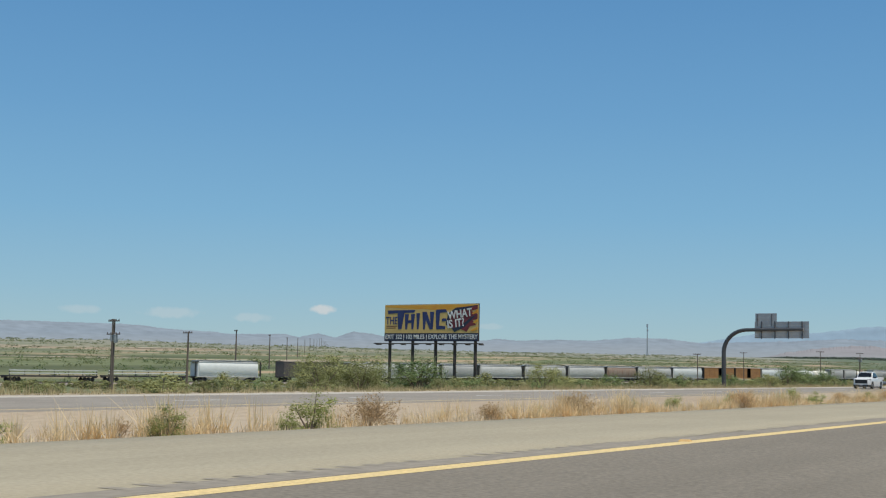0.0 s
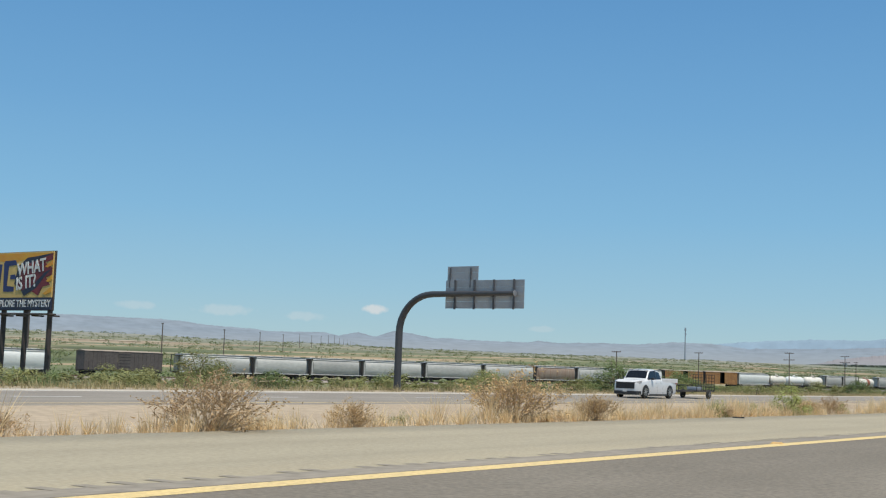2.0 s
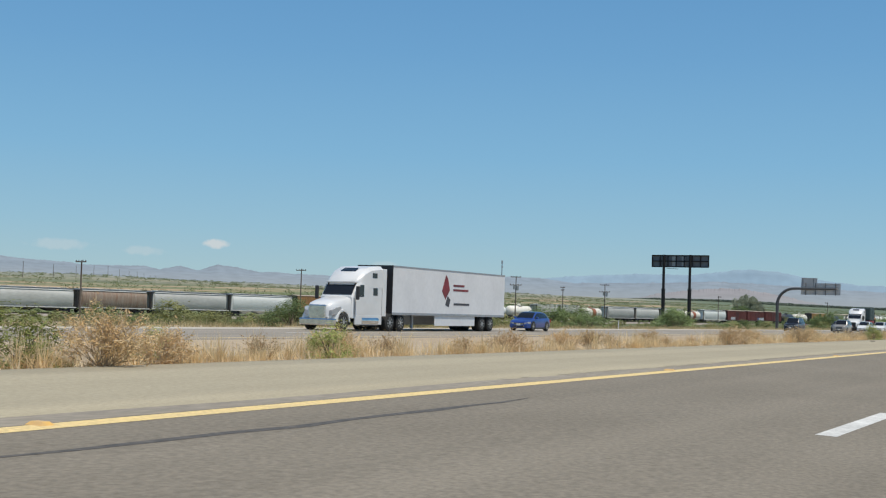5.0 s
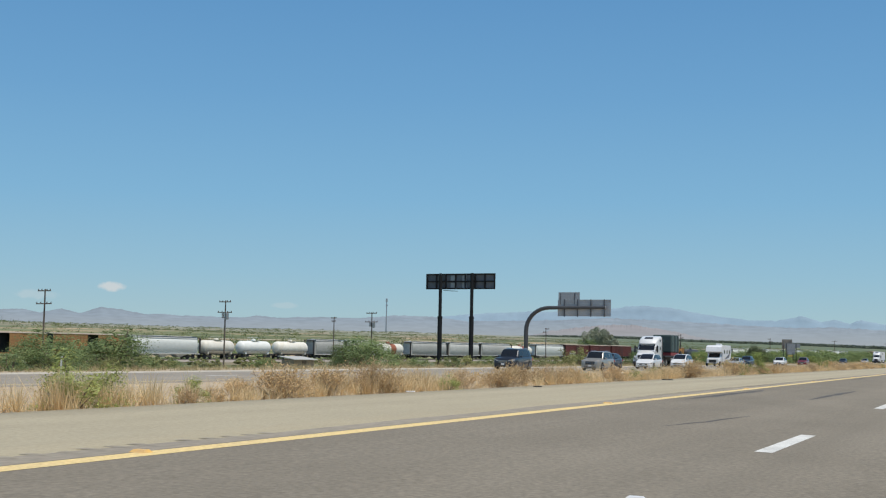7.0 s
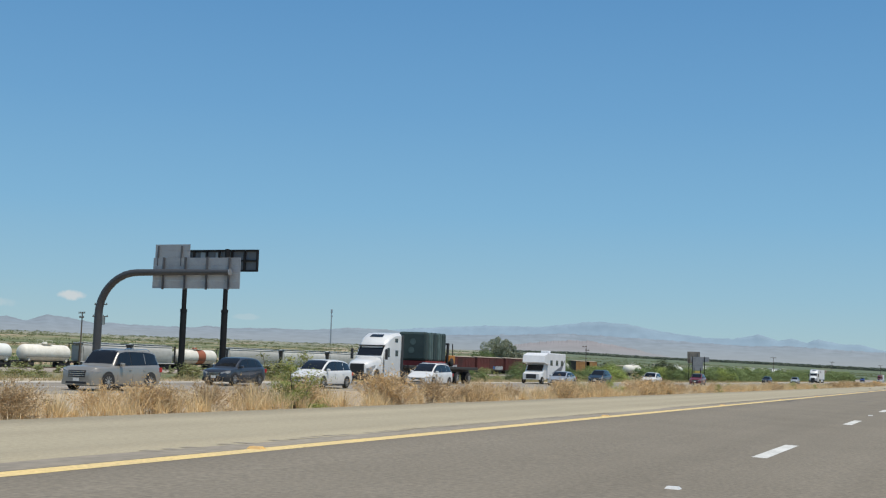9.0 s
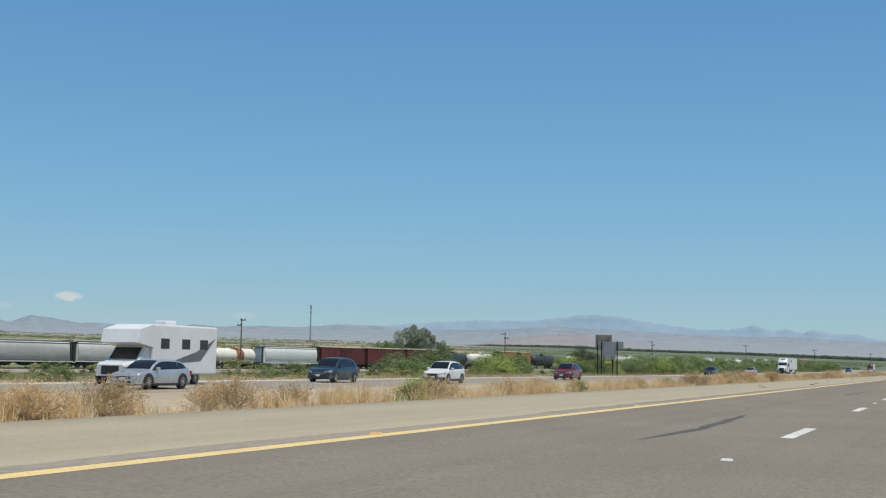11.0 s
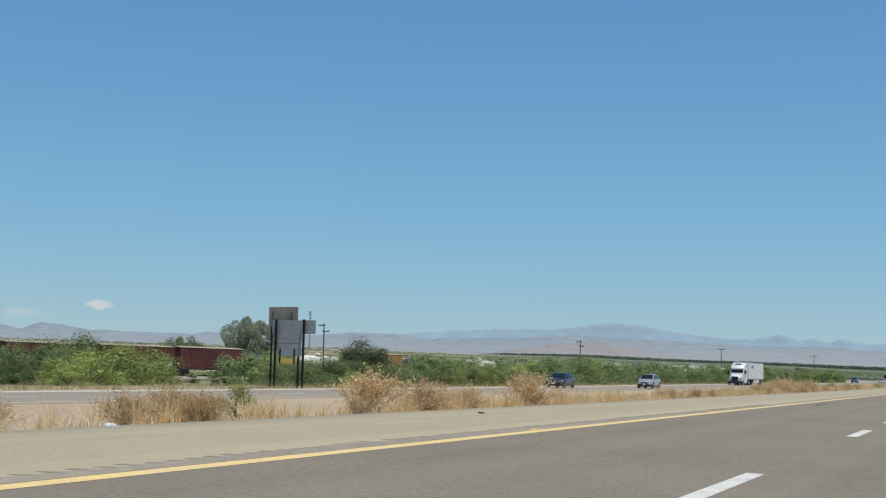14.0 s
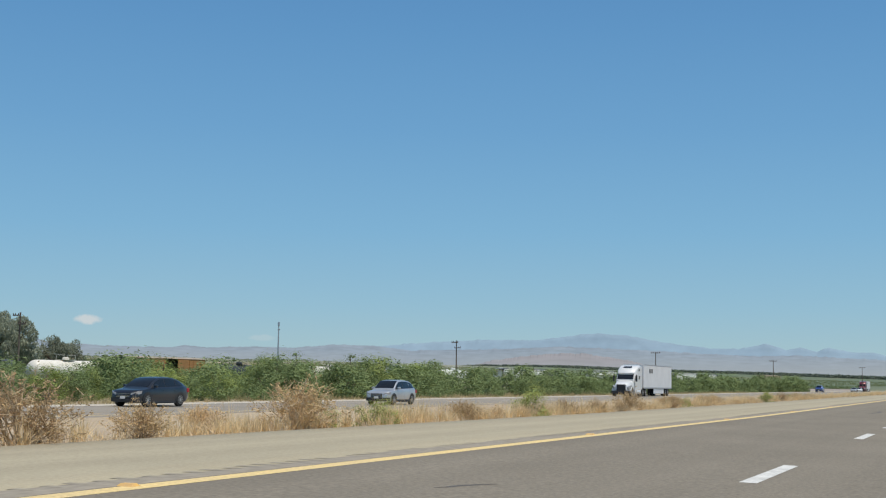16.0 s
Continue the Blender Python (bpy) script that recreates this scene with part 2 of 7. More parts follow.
M = dict(
    soil=ground_mat(),
    asphalt=road_mat("asphalt", (0.226, 0.197, 0.153), (0.196, 0.170, 0.131), 0.22),
    old_asphalt=road_mat("sun_bleached_asphalt", (0.30, 0.268, 0.222), (0.25, 0.222, 0.185)),
    shoulder=road_mat("dusty_shoulder", (0.392, 0.343, 0.242), (0.357, 0.312, 0.221), 0.14),
    pale_shoulder=road_mat("bleached_shoulder", (0.53, 0.475, 0.385), (0.47, 0.42, 0.335), 0.14),
    yellow=mat("yellow_road_paint", (0.76, 0.56, 0.23), 0.75, 0, (0.66, 0.50, 0.24), 1.2, 0.8, fine=25, fine_amount=0.22),
    white_paint=mat("white_road_paint", (0.68, 0.665, 0.62), 0.75, 0, (0.52, 0.505, 0.465), 2.5, 0.8, fine=25, fine_amount=0.2),
    tar=mat("crack_sealant", (0.070, 0.064, 0.056), 0.8, 0, (0.102, 0.090, 0.075), 4.0, 0.7, fine=18, fine_amount=0.4),
    skid=mat("tyre_streaked_asphalt", (0.178, 0.155, 0.122), 0.85, 0, (0.198, 0.173, 0.136), 2.0, 0.9, fine=26, fine_amount=0.25),
    groove=mat("rumble_groove", (0.272, 0.236, 0.178), 0.9, 0, (0.33, 0.288, 0.214), 0.5, 0.9, fine=12, fine_amount=0.12),
    verge_stain=mat("oil_stained_asphalt", (0.255, 0.220, 0.170), 0.9, 0, (0.315, 0.272, 0.207), 0.6, 0.9, fine=14, fine_amount=0.2, stretch=(1, 0.4, 1)),
    reflector=mat("amber_reflector", (0.75, 0.45, 0.12), 0.45, 0, (0.6, 0.38, 0.16), 8.0, 0.5),
    clear_reflector=mat("dull_white_reflector", (0.7, 0.7, 0.68), 0.4, 0),
    dark_steel=mat("dark_weathered_steel", (0.014, 0.015, 0.018), 0.75, 0.0, (0.010, 0.011, 0.013), 1.2, 0.6, fine=12, fine_amount=0.2, spec=0.25),
    brown_steel=mat("brown_painted_steel", (0.06, 0.048, 0.044), 0.65, 0.1, (0.085, 0.06, 0.05), 1.0, 0.6, fine=9, fine_amount=0.25),
    pipe_steel=mat("dull_painted_pipe", (0.050, 0.053, 0.058), 0.5, 0.15, (0.066, 0.069, 0.073), 1.2, 0.7, fine=10, fine_amount=0.15),
    sign_back=mat("bare_aluminium", (0.36, 0.37, 0.385), 0.5, 0.55, (0.30, 0.31, 0.325), 1.0, 0.6, fine=10, fine_amount=0.08),
    sign_dull=mat("stained_plywood_sign_back", (0.27, 0.24, 0.20), 0.7, 0, (0.20, 0.185, 0.165), 1.6, 0.7, fine=10, fine_amount=0.15),
    sign_rail=mat("sign_stiffener", (0.13, 0.135, 0.145), 0.55, 0.5),
    sign_yellow=mat("yellow_sign_panel", (0.62, 0.47, 0.12), 0.6),
    mesh_panel=mat("grey_louvre_panel", (0.17, 0.18, 0.20), 0.6, 0.2, (0.13, 0.14, 0.16), 0.8, 0.6, fine=8, fine_amount=0.15),
    bill_yellow=mat("billboard_yellow", (0.68, 0.47, 0.17), 0.6, 0, (0.60, 0.38, 0.12), 0.35, 0.9, fine=2, fine_amount=0.08),
    bill_blue=mat("billboard_blue", (0.022, 0.032, 0.115), 0.55, 0, (0.03, 0.045, 0.15), 0.8, 0.6),
    bill_red=mat("billboard_dark_red", (0.20, 0.028, 0.035), 0.55, 0, (0.11, 0.02, 0.03), 0.7, 0.7),
    bill_navy=mat("billboard_navy", (0.02, 0.026, 0.05), 0.55, 0, (0.028, 0.034, 0.065), 0.8, 0.6),
    bill_orange=mat("billboard_orange", (0.70, 0.27, 0.03), 0.55, 0, (0.72, 0.38, 0.04), 0.6, 0.8),
    bill_white=mat("billboard_white", (0.78, 0.77, 0.74), 0.55),
    pole_wood=mat("weathered_pole_wood", (0.115, 0.088, 0.07), 0.85, 0, (0.16, 0.13, 0.105), 2.0, 0.6, fine=20, fine_amount=0.25, stretch=(1, 1, 0.1)),
    insulator=mat("brown_glazed_insulator", (0.09, 0.045, 0.03), 0.25),
    transformer=mat("grey_transformer_can", (0.33, 0.35, 0.36), 0.5, 0.2),
    galvanised=mat("galvanised_steel", (0.42, 0.44, 0.46), 0.45, 0.6, (0.36, 0.37, 0.39), 3, 0.5),
    ballast=mat("railway_ballast", (0.33, 0.29, 0.25), 0.95, 0, (0.25, 0.215, 0.185), 0.6, 0.8, fine=6, fine_amount=0.3, bump=0.6, bump_scale=8),
    rail=mat("rusty_rail", (0.12, 0.07, 0.045), 0.6, 0.5),
    hopper_grey=mat("grimy_grey_wagon_paint", (0.60, 0.585, 0.54), 0.6, 0, (0.43, 0.415, 0.38), 0.35, 0.9, fine=2, fine_amount=0.1, spread=0.18, stretch=(1, 0.5, 2)),
    hopper_light=mat("pale_wagon_paint", (0.80, 0.80, 0.75), 0.55, 0, (0.70, 0.70, 0.65), 0.4, 0.9, fine=2, fine_amount=0.06, spread=0.1, stretch=(1, 0.6, 2)),
    hopper_roof=mat("chalky_wagon_roof", (0.74, 0.73, 0.68), 0.65, 0, (0.62, 0.60, 0.55), 0.6, 0.8, fine=5, fine_amount=0.12, spread=0.1),
    hopper_rust=mat("rust_streaked_wagon_paint", (0.26, 0.15, 0.095), 0.75, 0, (0.36, 0.30, 0.24), 0.7, 0.9, fine=5, fine_amount=0.3, stretch=(1, 2.5, 0.4)),
    wagon_black=mat("black_wagon_grime", (0.03, 0.029, 0.029), 0.75, 0, (0.05, 0.044, 0.04), 1.5, 0.6),
    box_orange=mat("faded_orange_boxcar_paint", (0.42, 0.215, 0.075), 0.75, 0, (0.30, 0.145, 0.06), 0.6, 0.9, fine=3, fine_amount=0.25, stretch=(1, 0.4, 2.5)),
    box_red=mat("oxide_red_boxcar_paint", (0.15, 0.036, 0.03), 0.75, 0, (0.095, 0.03, 0.027), 0.5, 0.9, fine=3, fine_amount=0.2, spread=0.2, stretch=(1, 0.5, 1.5)),
    box_dull=mat("dull_brown_boxcar_paint", (0.13, 0.11, 0.10), 0.75, 0, (0.095, 0.08, 0.075), 0.5, 0.9, fine=3, fine_amount=0.2),
    box_roof=mat("dusty_boxcar_roof", (0.40, 0.33, 0.25), 0.8, 0, (0.30, 0.24, 0.18), 0.7, 0.8),
    tank_white=mat("cream_tank_paint", (0.80, 0.76, 0.67), 0.5, 0, (0.68, 0.63, 0.53), 0.6, 0.8, fine=3, fine_amount=0.08, spread=0.1),
    tank_band=mat("rust_red_band", (0.36, 0.11, 0.05), 0.6, 0, (0.27, 0.09, 0.05), 1.2, 0.7),
    tank_black=mat("black_tank_paint", (0.05, 0.055, 0.062), 0.5, 0, (0.035, 0.037, 0.04), 0.8, 0.7),
    paint_blue=mat("graffiti_blue", (0.05, 0.16, 0.40), 0.6),
    paint_white=mat("graffiti_white", (0.62, 0.64, 0.66), 0.6),
    straw=leaf_mat("dry_straw", (0.82, 0.655, 0.39), (0.70, 0.53, 0.30), 0.9, 0.0, 0.35),
    straw_pale=leaf_mat("bleached_stubble", (0.80, 0.67, 0.46), (0.66, 0.52, 0.34), 0.6, 0.0, 0.3),
    straw_dull=leaf_mat("dull_dry_grass", (0.50, 0.42, 0.24), (0.40, 0.33, 0.17), 0.3, 0.0, 0.3),
    tumble=leaf_mat("dry_seed_heads", (0.70, 0.515, 0.275), (0.58, 0.41, 0.215), 1.0, 0.2, 0.3),
    twig=mat("dead_twigs", (0.60, 0.465, 0.30), 0.85, 0, (0.48, 0.36, 0.225), 2.0, 0.7, spread=0.2),
    twig_red=leaf_mat("russet_seed_heads", (0.53, 0.375, 0.205), (0.47, 0.335, 0.19), 1.0, 0.2, 0.3),
    green=leaf_mat("mesquite_leaves", (0.158, 0.212, 0.088), (0.228, 0.282, 0.122), 1.8, 0.3, 0.26),
    lime=leaf_mat("yellow_green_leaves", (0.27, 0.335, 0.10), (0.34, 0.385, 0.135), 1.6, 0.2, 0.25),
    plain_scrub=leaf_mat("plain_scrub_leaves", (0.185, 0.215, 0.10), (0.235, 0.25, 0.125), 0.05, 0.0, 0.3),
    olive=leaf_mat("creosote_leaves", (0.225, 0.245, 0.098), (0.305, 0.30, 0.135), 1.2, 0.3, 0.24),
    dark_leaf=leaf_mat("dark_juniper_leaves", (0.085, 0.108, 0.058), (0.14, 0.155, 0.085), 1.2, 0.2, 0.2),
    sage=leaf_mat("fresh_shrub_leaves", (0.285, 0.325, 0.10), (0.375, 0.385, 0.145), 1.5, 0.25, 0.3),
    grey_leaf=leaf_mat("grey_green_eucalyptus_leaves", (0.235, 0.255, 0.175), (0.35, 0.37, 0.275), 0.35, 0.15, 0.2),
    # greyed leaf green: the distance's haze put into its colour
    far_orchard=leaf_mat("hazy_orchard_leaves", (0.165, 0.195, 0.15), (0.18, 0.21, 0.165), 0.01, 0.0, 0.2),
    bark=mat("shrub_bark", (0.14, 0.105, 0.08), 0.9, 0, (0.20, 0.15, 0.11), 3, 0.6),
    # distant rock: aerial blueing and paling put into the base colours
    rock_near=hazed_rock_mat("hazy_brown_hill", (0.276, 0.266, 0.270), (0.258, 0.250, 0.256), (0.272, 0.282, 0.282), 35, 75, 0.09),
    rock_left=hazed_rock_mat("hazy_desert_range", (0.242, 0.282, 0.316), (0.220, 0.260, 0.294), (0.270, 0.292, 0.300), 45, 112, 0.14),
    rock_far=hazed_rock_mat("haze_blue_far_range", (0.252, 0.335, 0.402), (0.236, 0.317, 0.384), (0.262, 0.328, 0.376), 60, 120, 0.08),
    glass=mat("dark_car_glass", (0.012, 0.013, 0.014), 0.06, 0, spec=0.6),
    tyre=mat("tyre_rubber", (0.022, 0.022, 0.022), 0.85, 0, (0.035, 0.033, 0.03), 6, 0.5),
    rim=mat("alloy_wheel", (0.55, 0.56, 0.57), 0.3, 0.8),
    chrome=mat("chrome", (0.75, 0.76, 0.77), 0.15, 1.0),
    lamp=mat("clear_headlamp", (0.42, 0.43, 0.44), 0.12, 0.1, coat=0.5),
    red_lamp=mat("red_tail_lamp", (0.45, 0.02, 0.02), 0.2),
    black_plastic=mat("black_plastic", (0.025, 0.025, 0.027), 0.5),
    car_white=mat("white_car_paint", (0.70, 0.70, 0.69), 0.35, 0, (0.66, 0.66, 0.65), 1.0, 0.3, coat=0.5),
    car_silver=mat("champagne_silver_car_paint", (0.33, 0.315, 0.285), 0.3, 0.35, (0.30, 0.285, 0.255), 1.0, 0.3, coat=0.5),
    car_steel=mat("steel_silver_car_paint", (0.50, 0.52, 0.54), 0.3, 0.5, (0.46, 0.48, 0.50), 1.0, 0.3, coat=0.6),
    car_grey=mat("slate_grey_car_paint", (0.06, 0.068, 0.085), 0.3, 0.4, (0.05, 0.058, 0.072), 1.0, 0.3, coat=0.6),
    car_black=mat("black_blue_car_paint", (0.02, 0.024, 0.032), 0.28, 0.2, (0.016, 0.019, 0.026), 1.0, 0.3, coat=0.6),
    car_blue=mat("bright_blue_car_paint", (0.025, 0.07, 0.30), 0.28, 0.2, (0.02, 0.06, 0.25), 1.0, 0.3, coat=0.6),
    car_teal=mat("dark_teal_car_paint", (0.03, 0.055, 0.08), 0.28, 0.3, (0.025, 0.045, 0.068), 1.0, 0.3, coat=0.6),
    car_red=mat("dark_red_car_paint", (0.19, 0.028, 0.035), 0.28, 0.2, (0.15, 0.022, 0.03), 1.0, 0.3, coat=0.6),
    box_white=mat("white_trailer_skin", (0.72, 0.725, 0.73), 0.45, 0, (0.66, 0.665, 0.67), 0.6, 0.6, fine=4, fine_amount=0.04),
    logo_red=mat("red_fleet_emblem", (0.26, 0.025, 0.035), 0.5, 0, (0.10, 0.02, 0.025), 1.5, 0.9),
    logo_dark=mat("dark_fleet_lettering", (0.06, 0.06, 0.07), 0.5),
    green_tarp=mat("dark_green_tarpaulin", (0.022, 0.042, 0.042), 0.6, 0, (0.035, 0.06, 0.058), 1.2, 0.7),
    green_wrap=mat("pale_green_wrap", (0.085, 0.135, 0.13), 0.5, 0, (0.05, 0.085, 0.08), 1.5, 0.7),
    red_frame=mat("red_steel_frame", (0.30, 0.035, 0.03), 0.55),
    orange_frame=mat("orange_steel_frame", (0.50, 0.20, 0.03), 0.55),
    roof_tin=mat("pale_tin_roof", (0.60, 0.57, 0.50), 0.5, 0.2),
    shed_wall=mat("tan_shed_wall", (0.34, 0.27, 0.20), 0.8),
    plastic_white=mat("white_plastic_litter", (0.75, 0.75, 0.74), 0.4),
    rubber_scrap=mat("tyre_scrap", (0.03, 0.029, 0.028), 0.8),
    haze_rail=mat("pale_dirt_track", (0.52, 0.43, 0.32), 0.95, 0, (0.44, 0.35, 0.25), 0.05, 0.7),
)

# ------------------------------------------------------------------ mesh helpers
class Shape:
    """Vertices and faces gathered from simple pieces, to become one mesh."""

    def __init__(self, flat=False):
        self.v, self.f, self.flat = [], [], flat  # flat: painted on the ground, its faces all turned up

    def add(self, v, f):
        n = len(self.v)
        self.v += [tuple(p) for p in v]
        self.f += [tuple(i + n for i in q) for q in f]
        return self

    def box(self, x0, y0, z0, x1, y1, z1, bevel=0.0):
        if bevel > 0:
            b = min(bevel, (x1 - x0) * 0.45, (y1 - y0) * 0.45, (z1 - z0) * 0.45)
            bm = bmesh.new()
            bmesh.ops.create_cube(bm, size=1.0, matrix=Matrix.Translation(((x0 + x1) / 2, (y0 + y1) / 2, (z0 + z1) / 2)) @ Matrix.Diagonal((x1 - x0, y1 - y0, z1 - z0, 1)))
            bmesh.ops.bevel(bm, geom=list(bm.edges), offset=b, segments=2, affect='EDGES', profile=0.5)
            bm.verts.index_update()
            v, f = [tuple(p.co) for p in bm.verts], [[p.index for p in q.verts] for q in bm.faces]
            bm.free()
            return self.add(v, f)
        v = [(x, y, z) for z in (z0, z1) for y in (y0, y1) for x in (x0, x1)]
        return self.add(v, [(0, 2, 3, 1), (4, 5, 7, 6), (0, 1, 5, 4), (2, 6, 7, 3), (0, 4, 6, 2), (1, 3, 7, 5)])

    def tube(self, path, radii, sides=10, cap=True):
        """A round bar along a path."""
        path = [Vector(p) for p in path]
        if isinstance(radii, (int, float)):
            radii = [radii] * len(path)
        v, f = [], []
        for k, p in enumerate(path):
            d = (path[min(k + 1, len(path) - 1)] - path[max(k - 1, 0)]).normalized()
            if k == 0:
                side = d.cross(Vector((0.13, 0.31, 0.94)) if abs(d.z) < 0.8 else Vector((1, 0.05, 0))).normalized()
            else:
                side = (side - d * side.dot(d)).normalized()
            up = side.cross(d)
            for s in range(sides):
                a = 2 * math.pi * s / sides
                v.append(p + (side * math.cos(a) + up * math.sin(a)) * radii[k])
        for k in range(len(path) - 1):
            for s in range(sides):
                f.append((k * sides + s, k * sides + (s + 1) % sides, (k + 1) * sides + (s + 1) % sides, (k + 1) * sides + s))
        if cap:
            f.append(tuple(reversed(range(sides))))
            f.append(tuple(range((len(path) - 1) * sides, len(path) * sides)))
        return self.add(v, f)

    def loft(self, rings, close=True, cap=True):
        """Rings of equal length, joined one to the next."""
        n = len(rings[0])
        v = [p for ring in rings for p in ring]
        f = []
        for k in range(len(rings) - 1):
            for s in range(n if close else n - 1):
                f.append((k * n + s, k * n + (s + 1) % n, (k + 1) * n + (s + 1) % n, (k + 1) * n + s))
        if cap and close:
            f.append(tuple(reversed(range(n))))
            f.append(tuple(range((len(rings) - 1) * n, len(rings) * n)))
        return self.add(v, f)

    def slab(self, outline, thick, axis):
        """A flat outline (closed, counter-clockwise) given thickness along axis."""
        n, a = len(outline), Vector(axis) * thick
        v = [Vector(p) for p in outline] + [Vector(p) + a for p in outline]
        f = [tuple(reversed(range(n))), tuple(range(n, 2 * n))]
        f += [(k, (k + 1) % n, n + (k + 1) % n, n + k) for k in range(n)]
        return self.add(v, f)

    def quad(self, a, b, c, d, lift=0.0):
        a, b, c, d = (Vector(p) for p in (a, b, c, d))
        nrm = (b - a).cross(d - a).normalized() * lift
        return self.add([p + nrm for p in (a, b, c, d)], [(0, 1, 2, 3)])

    def mesh(self, name, smooth=False):
        me = bpy.data.meshes.new(name)
        me.from_pydata(self.v, [], self.f)
        if not self.flat:
            bm = bmesh.new()
            bm.from_mesh(me)
            bmesh.ops.recalc_face_normals(bm, faces=bm.faces)
            bm.to_mesh(me)
            bm.free()
        if smooth:
            me.set_sharp_from_angle(angle=radians(38))
        return me


def part(name, shape, material, parent=None, label="", smooth=False):
    """Links a shape as one mesh object, under a thing or a part of it."""
    me = shape.mesh(name, smooth) if isinstance(shape, Shape) else shape
    if not me.materials:
        me.materials.append(M[material] if isinstance(material, str) else material)
    ob = new(name, me)
    if parent is not None:
        ob.parent = parent
    if label:
        ob["label"] = label
    return ob


def thing(name, label, category, group="", at=(0, 0, 0), turn=0.0):
    """An empty at a thing's base, to hold its parts."""
    ob = new(name)
    ob.empty_display_size = 0.3
    ob.matrix_basis = pose(*at, 0, 0, turn)
    return tagged(ob, label, category, group)


def words(text, size, material, at, parent, name="lettering", squeeze=1.0, weight=0.0, lean=0.0):
    """Raised lettering that faces -y, its lower left corner at the given place."""
    cu = bpy.data.curves.new(name, 'FONT')
    cu.body, cu.size, cu.extrude, cu.offset, cu.shear, cu.resolution_u = text, size, 0.012, weight, lean, 3
    tmp = bpy.data.objects.new(name, cu)
    scene.collection.objects.link(tmp)
    bpy.context.view_layer.update()
    me = bpy.data.meshes.new_from_object(tmp.evaluated_get(bpy.context.evaluated_depsgraph_get()))
    bpy.data.objects.remove(tmp)
    bpy.data.curves.remove(cu)
    me.transform(Matrix.Translation(at) @ Matrix.Rotation(radians(90), 4, 'X') @ Matrix.Diagonal((squeeze, 1, 1, 1)))
    me.materials.clear()
    return part(name, me, material, parent)


def soup(name, centres, sizes, rng, flat=0.6, out=None):
    """Many small leaf-like triangles, each turned its own way."""
    n = len(centres)
    a = rng.normal(size=(n, 3))
    a[:, 2] *= flat
    a /= np.linalg.norm(a, axis=1)[:, None]
    b = np.cross(a, rng.normal(size=(n, 3)))
    b /= np.linalg.norm(b, axis=1)[:, None]
    s = np.asarray(sizes)[:, None] if np.ndim(sizes) else sizes
    v = np.concatenate([centres - a * s * 0.5 - b * s * 0.28, centres - a * s * 0.2 + b * s * 0.42, centres + a * s * 0.7], 1).reshape(-1, 3)
    return tri_mesh(name, v)


def tri_mesh(name, v):
    """A mesh of loose triangles from an array of corners."""
    me = bpy.data.meshes.new(name)
    n = len(v) // 3
    me.vertices.add(3 * n)
    me.vertices.foreach_set("co", np.ascontiguousarray(v, dtype=np.float32).ravel())
    me.loops.add(3 * n)
    me.loops.foreach_set("vertex_index", np.arange(3 * n, dtype=np.int32))
    me.polygons.add(n)
    me.polygons.foreach_set("loop_start", np.arange(0, 3 * n, 3, dtype=np.int32))
    me.update(calc_edges=True)
    me.validate()
    return me


def blades(roots, heights, lean, width, rng):
    """Corners of thin upright blades, one triangle each."""
    n = len(roots)
    a = rng.uniform(0, 2 * np.pi, n)
    tip = roots + np.stack([np.cos(a) * heights * lean, np.sin(a) * heights * lean, heights], 1)
    s = a + rng.uniform(0.8, 2.2, n)
    w = np.stack([np.cos(s), np.sin(s), 0 * s], 1) * (np.asarray(width) * 0.5)[..., None] if np.ndim(width) else np.stack([np.cos(s), np.sin(s), 0 * s], 1) * width * 0.5
    return np.concatenate([roots - w, roots + w, tip], 1).reshape(-1, 3)


# ------------------------------------------------------------------ the lie of the land
TRACK_X, TRACK_Y, TRACK_SLOPE = -164.2, 399.8, 0.15
YELLOW_X, DASH_X = -5.86, -2.195
PROFILE_X = [-48, -45.7, -42.7, -39, -35.3, -34.3, -27, -20, -14, -10.9, -5.86, -2.195, 1.6, 4.8, 14, 30, 200]
PROFILE_Z = [-0.70, -0.65, -0.636, -0.717, -0.787, -0.795, -0.88, -0.62, -0.20, -0.003, 0.021, -0.0926, -0.19, -0.30, -0.6, -1.0, -1.6]


def track_x(y):
    return TRACK_X + TRACK_SLOPE * (y - TRACK_Y)


def land(x, y):
    """Height of the ground, for numbers or arrays."""
    x, y = np.asarray(x, float), np.asarray(y, float)
    near = np.interp(x, PROFILE_X, PROFILE_Z)
    flat = np.clip(-2.9 + 0.0042 * (y - 320), -3.6, -0.6)
    k = np.clip((-48 - x) / 62, 0, 1)
    k = k * k * (3 - 2 * k)
    z = near * (1 - k) + flat * k
    tx = np.minimum(track_x(y), -60)
    w = np.maximum(0, tx - 14 - x)
    v = np.maximum(0, y - 1300)
    z = z + 0.026 * np.minimum(w, 900) + 0.008 * np.maximum(0, w - 900) + 0.009 * v + 0.002 * np.clip(y - 600, 0, 400)
    rough = np.clip((-50 - x) / 40, 0, 1) + np.clip((x - 12) / 30, 0, 1)
    z = z + rough * (0.12 * np.sin(x * 0.11 + 1.3 * np.sin(y * 0.05)) * np.cos(y * 0.083) + np.clip(w / 400, 0, 3) * 0.7 * np.sin(x * 0.013 + 2 * np.sin(y * 0.006)) * np.sin(y * 0.011 + 1))
    return z


def lz(x, y):
    return float(land(x, y))


def grid_lines(marks):
    out = []
    for a, b, n in marks:
        out += list(np.linspace(a, b, n, endpoint=False))
    return np.array(out + [marks[-1][1]])


